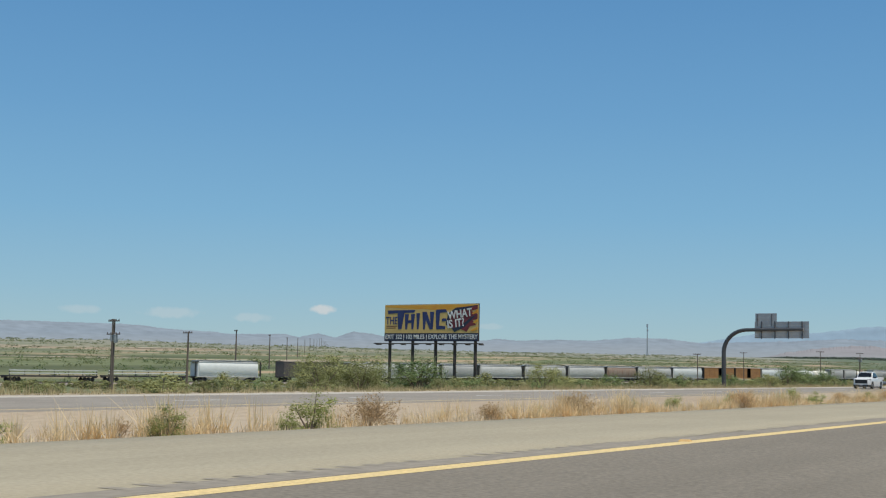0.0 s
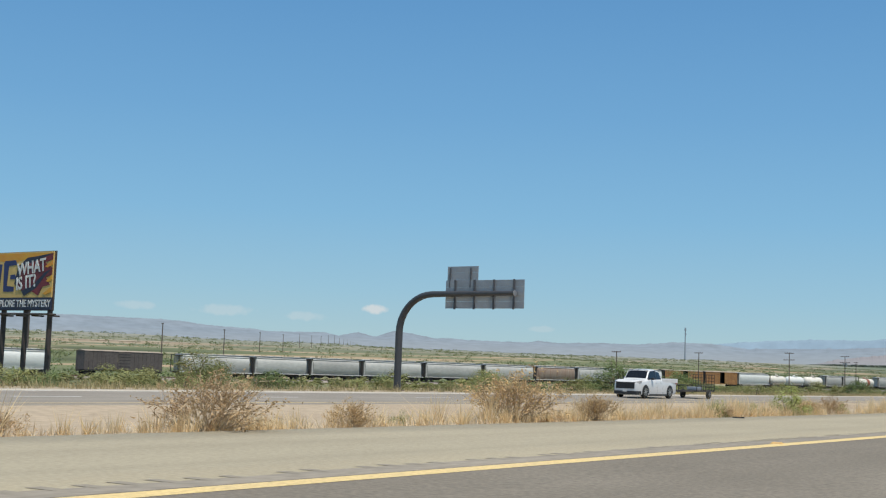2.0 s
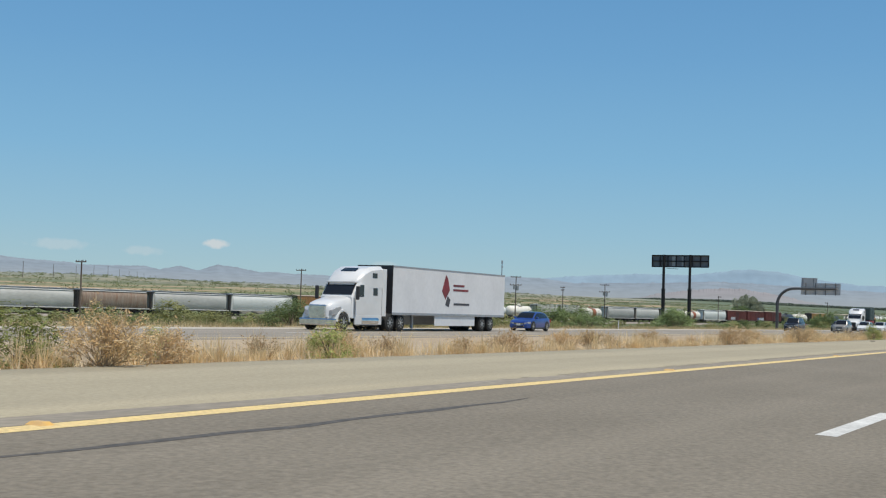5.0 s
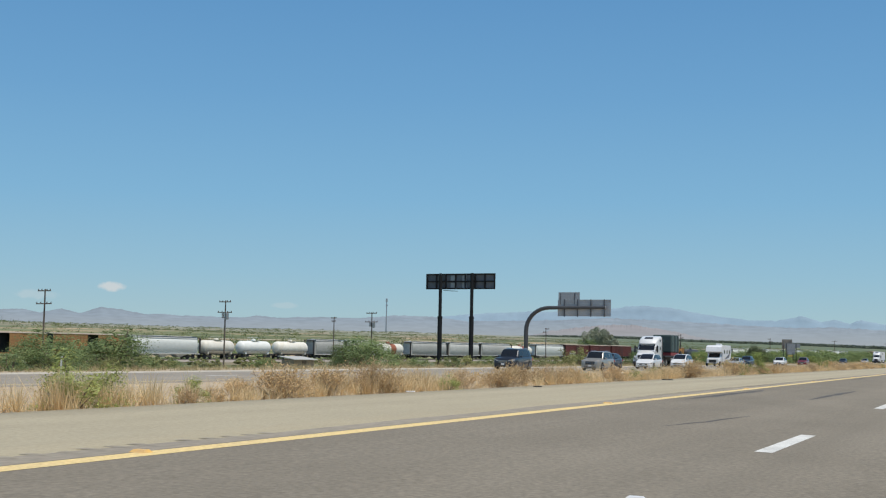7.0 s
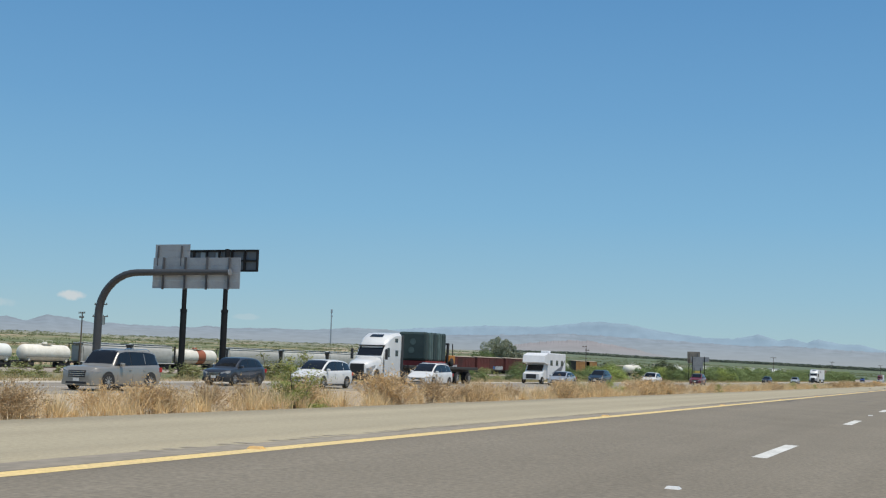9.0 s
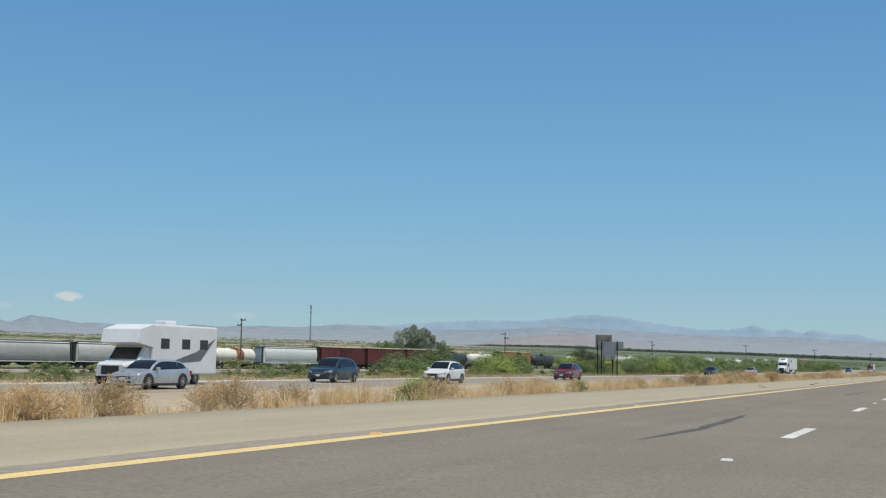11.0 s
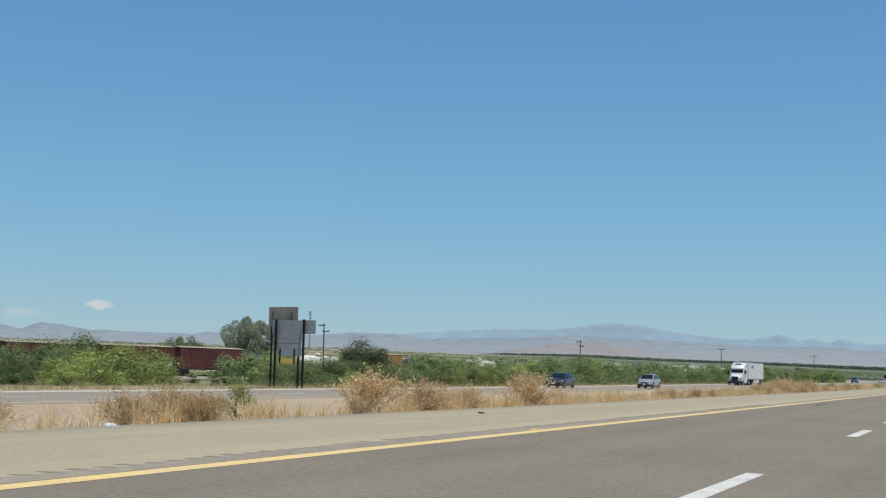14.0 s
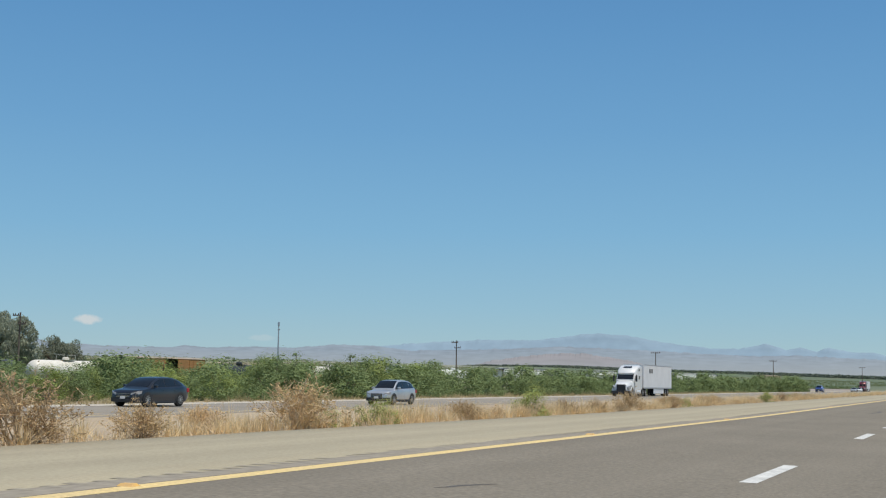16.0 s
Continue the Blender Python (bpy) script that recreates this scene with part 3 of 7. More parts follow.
def sheet(name, xs, ys, lift, material, label, category):
    """A strip of surface that follows the land."""
    if lift:  # the edges turn down into the ground
        xs = np.concatenate([[xs[0] - 0.03], xs, [xs[-1] + 0.03]])
    X, Y = np.meshgrid(xs, ys)
    Z = land(X, Y) + lift
    if lift:
        Z[:, 0] -= lift + 0.04
        Z[:, -1] -= lift + 0.04
    me = bpy.data.meshes.new(name)
    nx = len(xs)
    faces = [(j * nx + i, j * nx + i + 1, (j + 1) * nx + i + 1, (j + 1) * nx + i) for j in range(len(ys) - 1) for i in range(nx - 1)]
    me.from_pydata(np.stack([X.ravel(), Y.ravel(), Z.ravel()], 1).tolist(), [], faces)
    me.materials.append(M[material])
    for p in me.polygons:
        p.use_smooth = True
    return tagged(new(name, me), label, category, kind="structure")


gx = grid_lines([(-4900, -1200, 36), (-1200, -300, 45), (-300, -48, 50), (-48, -45.7, 1), (-45.7, -42.7, 1), (-42.7, -39, 2), (-39, -35.3, 2), (-35.3, -34.3, 1), (-34.3, -27, 4), (-27, -20, 4), (-20, -14, 4), (-14, -10.9, 3), (-10.9, -5.86, 3), (-5.86, -2.195, 2), (-2.195, 1.6, 2), (1.6, 4.8, 2), (4.8, 14, 3), (14, 30, 3), (30, 200, 6), (200, 1500, 8)])
gy = grid_lines([(-1200, -60, 12), (-60, 800, 172), (800, 1500, 70), (1500, 5200, 60)])
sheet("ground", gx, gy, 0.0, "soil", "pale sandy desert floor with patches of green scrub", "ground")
ROAD_Y = grid_lines([(-120, 1000, 140), (1000, 3000, 60)])
road = sheet("road", np.array([-6.27, -6.05, -5.86, -4.6, -3.4, -2.195, -0.9, 0.4, 1.6]), ROAD_Y, 0.025, "asphalt", "dark grey asphalt of the near carriageway", "road")
sheet("road_shoulder", np.array([-10.9, -9.7, -8.5, -7.3, -6.27]), ROAD_Y, 0.018, "shoulder", "wide dusty tan shoulder beside the yellow line", "road shoulder")
sheet("road_shoulder_right", np.array([1.6, 3.2, 4.8]), ROAD_Y, 0.018, "shoulder", "dusty paved shoulder of the near carriageway", "road shoulder")
far_road = sheet("road_far", np.array([-45.7, -42.7, -40.8, -39, -37.1, -35.3, -34.3]), ROAD_Y, 0.03, "old_asphalt", "sun-bleached asphalt of the opposite carriageway", "road")
sheet("road_shoulder_far", np.array([-45.66, -44.5, -43.1]), ROAD_Y, 0.0325, "pale_shoulder", "bleached pale shoulder of the opposite carriageway", "road shoulder")


def stripe(x, w, y0, y1, lift, step=8.0):
    ys = np.arange(y0, y1 + 0.01, step) if y1 - y0 > step else np.array([y0, y1])
    s = Shape(True)
    for a, b in zip(ys[:-1], ys[1:]):
        p = [(x - w / 2, a), (x + w / 2, a), (x + w / 2, b), (x - w / 2, b)]
        s.add([(q[0], q[1], lz(*q) + lift) for q in p], [(0, 1, 2, 3)])
    return s


yellow = tagged(part("yellow_line", stripe(YELLOW_X, 0.22, -120, 1800, 0.027), "yellow"), "worn solid yellow edge line on the asphalt", "road marking", kind="structure")
tagged(part("white_edge_line", stripe(1.42, 0.15, -120, 1800, 0.027), "white_paint"), "solid white edge line on the asphalt", "road marking", kind="structure")
tagged(part("white_edge_line_far", stripe(-42.85, 0.26, -120, 1800, 0.034), "white_paint"), "solid white edge line of the opposite carriageway", "road marking", kind="structure")
tagged(part("yellow_line_far", stripe(-35.3, 0.18, -120, 1800, 0.033), "yellow"), "faded yellow edge line of the opposite carriageway", "road marking", kind="structure")
# lane dashes, each a painted bar of its own
for k in range(-6, 62):
    y = 261.18 + 12.096 * (k - 20)
    part("lane_dash", stripe(DASH_X, 0.17, y, y + 3.05, 0.027), "white_paint", road)
for k in range(-6, 70):
    y = 3.0 + 12.096 * k
    part("lane_dash", stripe(-39.0, 0.18, y, y + 3.05, 0.033), "white_paint", far_road)

# raised markers
marker = thing("road_marker", "small amber raised reflector on the yellow line", "road marker", "markers along the yellow line")
part("base", Shape().loft([[(sx * 0.07, sy * 0.055, 0) for sx, sy in ((-1, -1), (1, -1), (1, 1), (-1, 1))], [(sx * 0.05, sy * 0.03, 0.022) for sx, sy in ((-1, -1), (1, -1), (1, 1), (-1, 1))]]), "reflector", marker)
white_marker = thing("road_marker", "small dull white raised reflector between lane dashes", "road marker", "markers along the lane dashes")
part("base", Shape().loft([[(sx * 0.06, sy * 0.055, 0) for sx, sy in ((-1, -1), (1, -1), (1, 1), (-1, 1))], [(sx * 0.045, sy * 0.03, 0.02) for sx, sy in ((-1, -1), (1, -1), (1, 1), (-1, 1))]]), "clear_reflector", white_marker)
first = True
for k in range(-21, 46):
    y = 256.6 + 12.096 * k
    m = pose(YELLOW_X - 0.09, y, lz(YELLOW_X - 0.09, y) + 0.026)
    if first:
        marker.matrix_basis, first = m, False
    else:
        copy_thing(marker, m)
first = True
for k in range(-10, 32):
    y = 261.18 + 24.192 * k + 7.6 - 12.096
    m = pose(DASH_X - 0.02, y, lz(DASH_X, y) + 0.024)
    if first:
        white_marker.matrix_basis, first = m, False
    else:
        copy_thing(white_marker, m)

# rumble strip: short worn grooves along the shoulder's inner edge, and the oil-darkened verge between them and the line
rng = np.random.default_rng(5)
s = Shape(True)
for y in np.arange(-20, 700, 0.305):
    if rng.random() < 0.12 or math.sin(y * 0.09) + math.sin(y * 0.23) < -0.9:
        continue
    a, b = -6.55 + rng.uniform(-0.06, 0.05), -6.312
    q = [(a, y), (b, y + 0.02), (b, y + 0.13), (a, y + 0.12)]
    s.add([(p[0], p[1], lz(*p) + 0.0212) for p in q], [(0, 1, 2, 3)])
tagged(part("rumble_strip", s, "groove"), "row of shallow worn grooves along the shoulder", "rumble strip", kind="stuff")
s = Shape(True)
ys = np.arange(-60, 900, 0.8)
left = -6.39 - 0.06 * np.abs(np.sin(ys * 0.31) + np.sin(ys * 0.83)) - rng.random(len(ys)) * 0.05
for k in range(len(ys) - 1):
    q = [(left[k], ys[k]), (-6.305, ys[k]), (-6.305, ys[k + 1]), (left[k + 1], ys[k + 1])]
    s.add([(p[0], p[1], lz(*p) + 0.0196) for p in q], [(0, 1, 2, 3)])
    q = [(-6.268, ys[k]), (-6.0, ys[k]), (-6.0, ys[k + 1]), (-6.268, ys[k + 1])]
    s.add([(p[0], p[1], lz(*p) + 0.0264) for p in q], [(0, 1, 2, 3)])
tagged(part("stained_verge", s, "verge_stain"), "oil-darkened brown strip of asphalt beside the yellow line", "road shoulder", kind="structure")


def crack(points, w, seed, wander=0.02):
    """A wandering band of tar poured over a crack; with no wander, a tyre's streak."""
    r = np.random.default_rng(seed)
    pts = []
    for (x0, y0), (x1, y1) in zip(points[:-1], points[1:]):
        n = max(3, int(math.hypot(x1 - x0, y1 - y0) / 0.6))
        pts += [(x0 + (x1 - x0) * i / n + r.normal(0, wander), y0 + (y1 - y0) * i / n) for i in range(n)]
    pts.append(points[-1])
    s = Shape(True)
    wide = [w / 2 * r.uniform(0.75, 1.25) * min(1.0, 0.15 + i * 0.3, 0.15 + (len(pts) - 1 - i) * 0.3) for i in range(len(pts))]
    for (x0, y0), (x1, y1), wa, wb in zip(pts[:-1], pts[1:], wide[:-1], wide[1:]):
        d = Vector((x1 - x0, y1 - y0)).normalized()
        q = [(x0 + d.y * wa, y0 - d.x * wa), (x1 + d.y * wb, y1 - d.x * wb), (x1 - d.y * wb, y1 + d.x * wb), (x0 - d.y * wa, y0 + d.x * wa)]
        s.add([(p[0], p[1], lz(*p) + 0.0266) for p in q], [(0, 1, 2, 3)])
    return s


TAR = "wandering dark tar band sealing an asphalt crack"
CRACKS = [(0.09, [(-4.08, 27.1), (-4.1, 29.9), (-4.1, 31.4)]),
          (0.16, [(-5.33, 131.0), (-5.29, 133.7), (-5.36, 137.7), (-5.32, 140.3), (-5.44, 141.6)]),
          (0.13, [(-3.65, 151.7), (-3.56, 152.8), (-3.7, 155.3), (-3.57, 157.3)]),
          (0.06, [(-3.83, 248.3), (-3.79, 250.5), (-3.64, 253.2)]),
          (0.05, [(-3.86, 263.9), (-3.67, 265.5), (-3.49, 267.7)]),
          (0.09, [(-3.75, 275.6), (-3.76, 278.7), (-3.69, 284.2)]),
          (0.05, [(-3.68, 302.1), (-3.63, 304.6), (-3.63, 307.6)]),
          (0.10, [(-1.62, 349.5), (-1.67, 353.6), (-1.69, 355.5), (-1.65, 358.2)]),
          (0.09, [(-3.62, 433.5), (-3.63, 436.4), (-3.46, 442.1)]),
          (0.08, [(-3.7, 488.3), (-3.72, 490.4), (-3.6, 493.1)]),
          (0.1, [(-2.64, 494.4), (-2.64, 495.7), (-2.74, 497.2), (-2.78, 498.9)]),
          (0.1, [(-1.87, 487.5), (-1.82, 489.0), (-1.77, 490.8)]),
          (0.05, [(-4.25, 572.8), (-4.11, 573.2), (-3.94, 573.5)]),
          (0.10, [(-5.46, 272.0), (-5.46, 276.8), (-5.42, 279.5), (-5.49, 280.3)]),
          (0.08, [(-5.56, 300.3), (-5.45, 302.5), (-5.52, 306.4)]),
          (0.07, [(-5.61, 361.5), (-5.49, 362.9), (-5.59, 367.1)]),
          (0.07, [(-3.83, 369.8), (-3.66, 372.0), (-3.41, 374.5)])]
r = random.Random(12)
for y in (62.0, 182.0, 206.0, 388.0, 404.0, 534.0, 610.0, 660.0):
    x = r.choice([-3.6, -3.7, -3.5, -5.1])
    CRACKS.append((r.uniform(0.05, 0.09), [(x, y), (x + r.uniform(-0.2, 0.2), y + r.uniform(2, 4)), (x + r.uniform(-0.2, 0.2), y + r.uniform(5, 9))]))
for k, (w, line) in enumerate(CRACKS):
    tagged(part("sealed_crack", crack(line, w * 1.7 if w < 0.15 else w, 900 + k), "tar"), TAR, "road repair", "tar bands on the asphalt", "structure")
for line in ([(-2.23, 451.5), (-2.45, 462.0), (-3.27, 483.0)], [(-2.4, 469.8), (-3.12, 486.5)]):
    tagged(part("tyre_mark", crack(line, 0.14, 40, 0.0), "skid"), "long faint dark tyre streak across the asphalt lane", "tyre mark", kind="structure")

# ------------------------------------------------------------------ mountains
def smooth_noise(a, seed, octaves=5):
    r = np.random.default_rng(seed)
    out = np.zeros_like(a)
    for o in range(octaves):
        f = 2.0 ** o
        out += np.sin(a * f * 0.9 + r.uniform(0, 6.28)) * r.uniform(0.5, 1.0) / f ** 0.9 + np.sin(a * f * 0.53 + r.uniform(0, 6.28)) * 0.6 / f ** 0.9
    return out / 2


def mountains(name, az, el, far, depth, material, label, seed, ragged):
    """A range: its skyline by bearing (degrees left of the road) and height (degrees), falling away towards the viewer in spurs."""
    a = np.linspace(az[0], az[-1], 700)
    top = np.interp(a, az, el) + ragged * (np.abs(smooth_noise(a * 4.3, seed)) + 0.9 * np.abs(smooth_noise(a * 11.0, seed + 1)) - 0.7)
    rows = 14
    bell = np.exp(-np.linspace(-2, 2, 121) ** 2)
    broad = np.convolve(np.pad(top, 60, mode='edge'), bell / bell.sum(), 'valid')
    v = []
    for j in range(rows):
        q = j / (rows - 1)
        d = far - depth * (1 - q)
        spur = smooth_noise(a * 3.0 + 2.5 * q, seed + 2, 3) * 0.10 + smooth_noise(a * 7.0 - 6 * q, seed + 3, 3) * 0.025
        h = np.clip(q ** 1.25 * (1 + 0.5 * (1 - q) * spur * 1.6), 0, 1.02)
        base = land(-np.sin(np.radians(a)) * d, 280 + np.cos(np.radians(a)) * d) - 8
        crest = broad + (top - broad) * q ** 9
        z = base + (0.82 + np.tan(np.radians(crest)) * far - base) * h
        v.append(np.stack([-np.sin(np.radians(a)) * d, 280 + np.cos(np.radians(a)) * d, z], 1))
    v.append(np.stack([-np.sin(np.radians(a)) * (far + 60), 280 + np.cos(np.radians(a)) * (far + 60), v[-1][:, 2] - 3], 1))
    n = len(a)
    me = bpy.data.meshes.new(name)
    me.from_pydata(np.concatenate(v).tolist(), [], [(j * n + i, j * n + i + 1, (j + 1) * n + i + 1, (j + 1) * n + i) for j in range(rows) for i in range(n - 1)])
    me.materials.append(M[material])
    for p in me.polygons:
        p.use_smooth = True
    return tagged(new(name, me), label, "mountains", kind="structure")


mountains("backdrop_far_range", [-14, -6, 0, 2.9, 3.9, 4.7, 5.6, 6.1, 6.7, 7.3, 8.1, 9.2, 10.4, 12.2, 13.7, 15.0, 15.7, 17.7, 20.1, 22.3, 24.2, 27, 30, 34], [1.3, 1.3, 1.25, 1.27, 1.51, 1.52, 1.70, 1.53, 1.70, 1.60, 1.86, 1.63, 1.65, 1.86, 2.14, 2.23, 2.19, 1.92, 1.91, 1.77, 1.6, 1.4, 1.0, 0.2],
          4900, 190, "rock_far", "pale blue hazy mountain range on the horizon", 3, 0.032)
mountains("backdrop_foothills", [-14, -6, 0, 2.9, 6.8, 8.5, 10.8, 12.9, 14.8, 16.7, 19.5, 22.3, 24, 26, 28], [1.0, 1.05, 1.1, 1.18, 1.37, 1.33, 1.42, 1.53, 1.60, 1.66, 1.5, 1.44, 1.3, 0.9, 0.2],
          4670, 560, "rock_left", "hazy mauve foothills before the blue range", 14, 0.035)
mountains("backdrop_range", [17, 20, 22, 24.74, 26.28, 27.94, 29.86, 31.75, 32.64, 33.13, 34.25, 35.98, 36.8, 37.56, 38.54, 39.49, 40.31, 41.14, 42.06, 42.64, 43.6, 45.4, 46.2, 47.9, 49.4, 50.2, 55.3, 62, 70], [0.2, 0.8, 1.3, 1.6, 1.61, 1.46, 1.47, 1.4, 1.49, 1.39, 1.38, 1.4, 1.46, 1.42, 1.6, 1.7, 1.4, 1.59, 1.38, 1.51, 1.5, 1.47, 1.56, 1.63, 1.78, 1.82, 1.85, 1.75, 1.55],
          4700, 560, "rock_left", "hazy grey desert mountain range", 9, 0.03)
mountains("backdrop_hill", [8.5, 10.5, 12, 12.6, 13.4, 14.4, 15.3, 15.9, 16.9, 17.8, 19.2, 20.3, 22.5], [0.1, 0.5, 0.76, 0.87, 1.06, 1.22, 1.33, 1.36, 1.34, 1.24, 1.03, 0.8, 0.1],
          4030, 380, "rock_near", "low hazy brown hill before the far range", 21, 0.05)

# ------------------------------------------------------------------ roadside signs and billboards
def round_corner(x0, z0, x1, z1, r=0.12, y=0.0):
    pts = []
    for cx, cz, a0 in ((x1 - r, z0 + r, -90), (x1 - r, z1 - r, 0), (x0 + r, z1 - r, 90), (x0 + r, z0 + r, 180)):
        pts += [(cx + r * math.cos(radians(a0 + a)), y, cz + r * math.sin(radians(a0 + a))) for a in (0, 30, 60, 90)]
    return pts


def arch_sign(x_pole, x0, x1, x_tab, y, ground, z0, z1, z_tab, label):
    """A guide sign on a bent pipe, seen from its bare back."""
    ob = thing("highway_sign", label, "road sign", "arched guide signs", (x_pole, y, ground))
    zc, r = (z0 + z1) / 2 - ground, 2.6
    a0, a1 = x0 - x_pole, x1 - x_pole
    path = [(0, 0, -0.05), (0, 0, 1.0), (0, 0, zc - r - 0.6)]
    for k in range(0, 10):
        a = math.pi / 2 * k / 9
        path.append((r * 1.06 * (1 - math.cos(a)), 0, zc - r + r * math.sin(a)))
    path += [(a0 + 1.2, 0, zc + 0.02), (a1 - 0.5, 0, zc + 0.04)]
    radii = [0.25] * 3 + [0.25 - 0.004 * k for k in range(10)] + [0.19, 0.15]
    part("arched_pipe", Shape().tube(path, radii, 18), "pipe_steel", ob, "dark bent steel pipe", True)
    part("flange", Shape().tube([(0, 0, -0.05), (0, 0, 0.06)], 0.52, 14), "dark_steel", ob)
    part("end_cap", Shape().tube([(a1 - 0.52, 0, zc + 0.04), (a1 - 0.47, 0, zc + 0.04)], 0.2, 14), "sign_back", ob)
    gap = 0.32
    zs = np.linspace(z0 - ground, z1 - ground, 5)
    for k in range(4):  # extruded planks of the main panel
        part("panel_plank", Shape().box(a0, gap, zs[k] + 0.004, a1, gap + 0.05, zs[k + 1] - 0.004, 0.008), "sign_back", ob)
    t0, t1 = z1 - ground, z_tab - ground
    zt = np.linspace(t0 - 0.35, t1, 4)
    for k in range(3):
        part("tab_plank", Shape().box(a0 + 0.05, gap + 0.08, zt[k] + 0.004, x_tab - x_pole, gap + 0.13, zt[k + 1] - 0.004, 0.008), "sign_back", ob)
    for q in (0.13, 0.38, 0.63, 0.88):
        xx = a0 + (a1 - a0) * q
        part("stiffener", Shape().box(xx - 0.045, gap - 0.14, z0 - ground - 0.06, xx + 0.045, gap - 0.002, z1 - ground + 0.02, 0.01), "sign_rail", ob)
    for q in (0.12, 0.78):
        xx = a0 + (x_tab - x0) * q
        part("stiffener", Shape().box(xx - 0.03, gap - 0.03, t0 - 0.5, xx + 0.03, gap + 0.075, t1 - 0.1, 0.008), "sign_rail", ob)
    return ob


arch_sign(-53.2, -49.6, -43.35, -47.05, 140.7, lz(-53.2, 140.7), 4.9, 6.8, 7.75, "bare aluminium back of a guide sign on an arched pipe")
arch_sign(-49.6, -45.95, -39.75, -43.4, 383.5, lz(-49.6, 383.5), 5.05, 6.93, 7.76, "bare aluminium back of a guide sign beside the twin-post billboard")

# ground-mounted sign pair
ob = thing("highway_sign", "grey back of a stepped guide sign on two dark posts", "road sign", at=(-49.33, 577.6, lz(-49.33, 577.6)))
g0 = lz(-49.0, 577.6)
for xx, y0 in ((-1.15, 0), (1.3, 0)):
    part("post", Shape().box(xx - 0.07, -0.08, -0.05, xx + 0.07, 0.08, 4.55 - g0, 0.01), "dark_steel", ob)
for xx in (-2.0, 0.42):
    part("rear_post", Shape().box(xx - 0.06, 0.75, -0.05, xx + 0.06, 0.87, 4.0 - g0, 0.01), "dark_steel", ob)
zs = np.linspace(2.72, 4.5, 6) - g0
for k in range(5):
    x0 = -1.55 if k > 1 else -1.1
    x1 = 2.25 if k > 1 else 1.05
    part("panel_plank", Shape().box(x0, 0.13, zs[k] + 0.008, x1, 0.17, zs[k + 1] - 0.008, 0.004), "sign_back", ob)
part("backing", Shape().box(-1.5, 0.172, zs[2] + 0.02, 2.2, 0.19, zs[5] - 0.02).box(-1.05, 0.172, zs[0] - 0.05, 1.0, 0.19, zs[2] + 0.02), "sign_rail", ob)
for xx in (-0.78, 0.48):
    part("bracket", Shape().box(xx - 0.05, 0.06, 1.2 - g0, xx + 0.05, 0.125, 2.3 - g0, 0.005), "dark_steel", ob)
part("lower_panel", Shape().box(-1.05, 0.13, 1.75 - g0, 1.0, 0.17, 2.70 - g0, 0.006), "sign_back", ob)
part("upper_panel", Shape().slab(round_corner(-2.38, 3.15 - g0, 0.22, 5.55 - g0, 0.08, 0.90), 0.05, (0, 1, 0)), "sign_dull", ob, "brown stained sign back")
for xx in (-2.0, -0.3):
    part("stiffener", Shape().box(xx - 0.05, 0.82, 3.2 - g0, xx + 0.05, 0.895, 5.2 - g0), "sign_rail", ob)
part("yellow_plate", Shape().box(-0.72, 0.1, 1.18 - g0, 0.42, 0.13, 1.6 - g0, 0.01), "sign_yellow", ob, "small yellow plate")


def big_letter(kind, x, z, w, h, top):
    """Outline strips of a tall tapered block letter, wide at the head and narrow at the foot; (x, z) is its lower left."""
    b, t = 0.30 * w, top * w
    if kind == 'T':
        return [[(x - 0.62 * w, z + h * 1.0), (x - 0.62 * w, z + h * 0.78), (x + 1.28 * w, z + h * 0.86), (x + 1.32 * w, z + h * 1.0)], [(x + 0.22 * w, z + 0.02 * h), (x + 0.46 * w, z + 0.04 * h), (x + 0.66 * w, z + 0.84 * h), (x + 0.10 * w, z + 0.82 * h)]]
    if kind == 'H':
        return [[(x + 0.04 * w, z), (x + 0.24 * w, z), (x + t * 0.95, z + h), (x - 0.02 * w, z + h)], [(x + 0.70 * w, z), (x + 0.88 * w, z), (x + w * 1.04, z + h), (x + w * 1.04 - t, z + h)], [(x + 0.15 * w, z + 0.42 * h), (x + 0.8 * w, z + 0.42 * h), (x + 0.8 * w, z + 0.60 * h), (x + 0.15 * w, z + 0.60 * h)]]
    if kind == 'I':
        return [[(x + 0.10 * w, z), (x + 0.42 * w, z), (x + 0.66 * w, z + h), (x - 0.04 * w, z + h)]]
    if kind == 'N':
        return [[(x + 0.06 * w, z), (x + 0.22 * w, z), (x + t * 0.9, z + h), (x - 0.02 * w, z + h)], [(x + 0.74 * w, z), (x + 0.92 * w, z), (x + w * 1.04, z + h), (x + w * 1.04 - t * 0.9, z + h)], [(x - 0.02 * w, z + h), (x + 0.66 * w, z), (x + 0.90 * w, z), (x + 0.36 * w, z + h)]]
    return [[(x, z + 0.06 * h), (x + 0.24 * w, z + 0.06 * h), (x + 0.36 * w, z + h), (x - 0.05 * w, z + 0.94 * h)], [(x - 0.02 * w, z + 0.82 * h), (x + 0.95 * w, z + 0.86 * h), (x + 0.85 * w, z + 1.02 * h), (x, z + h)], [(x + 0.02 * w, z), (x + 0.8 * w, z), (x + 0.8 * w, z + 0.16 * h), (x + 0.02 * w, z + 0.2 * h)], [(x + 0.5 * w, z + 0.4 * h), (x + 0.95 * w, z + 0.4 * h), (x + 0.85 * w, z + 0.56 * h), (x + 0.5 * w, z + 0.54 * h)]]


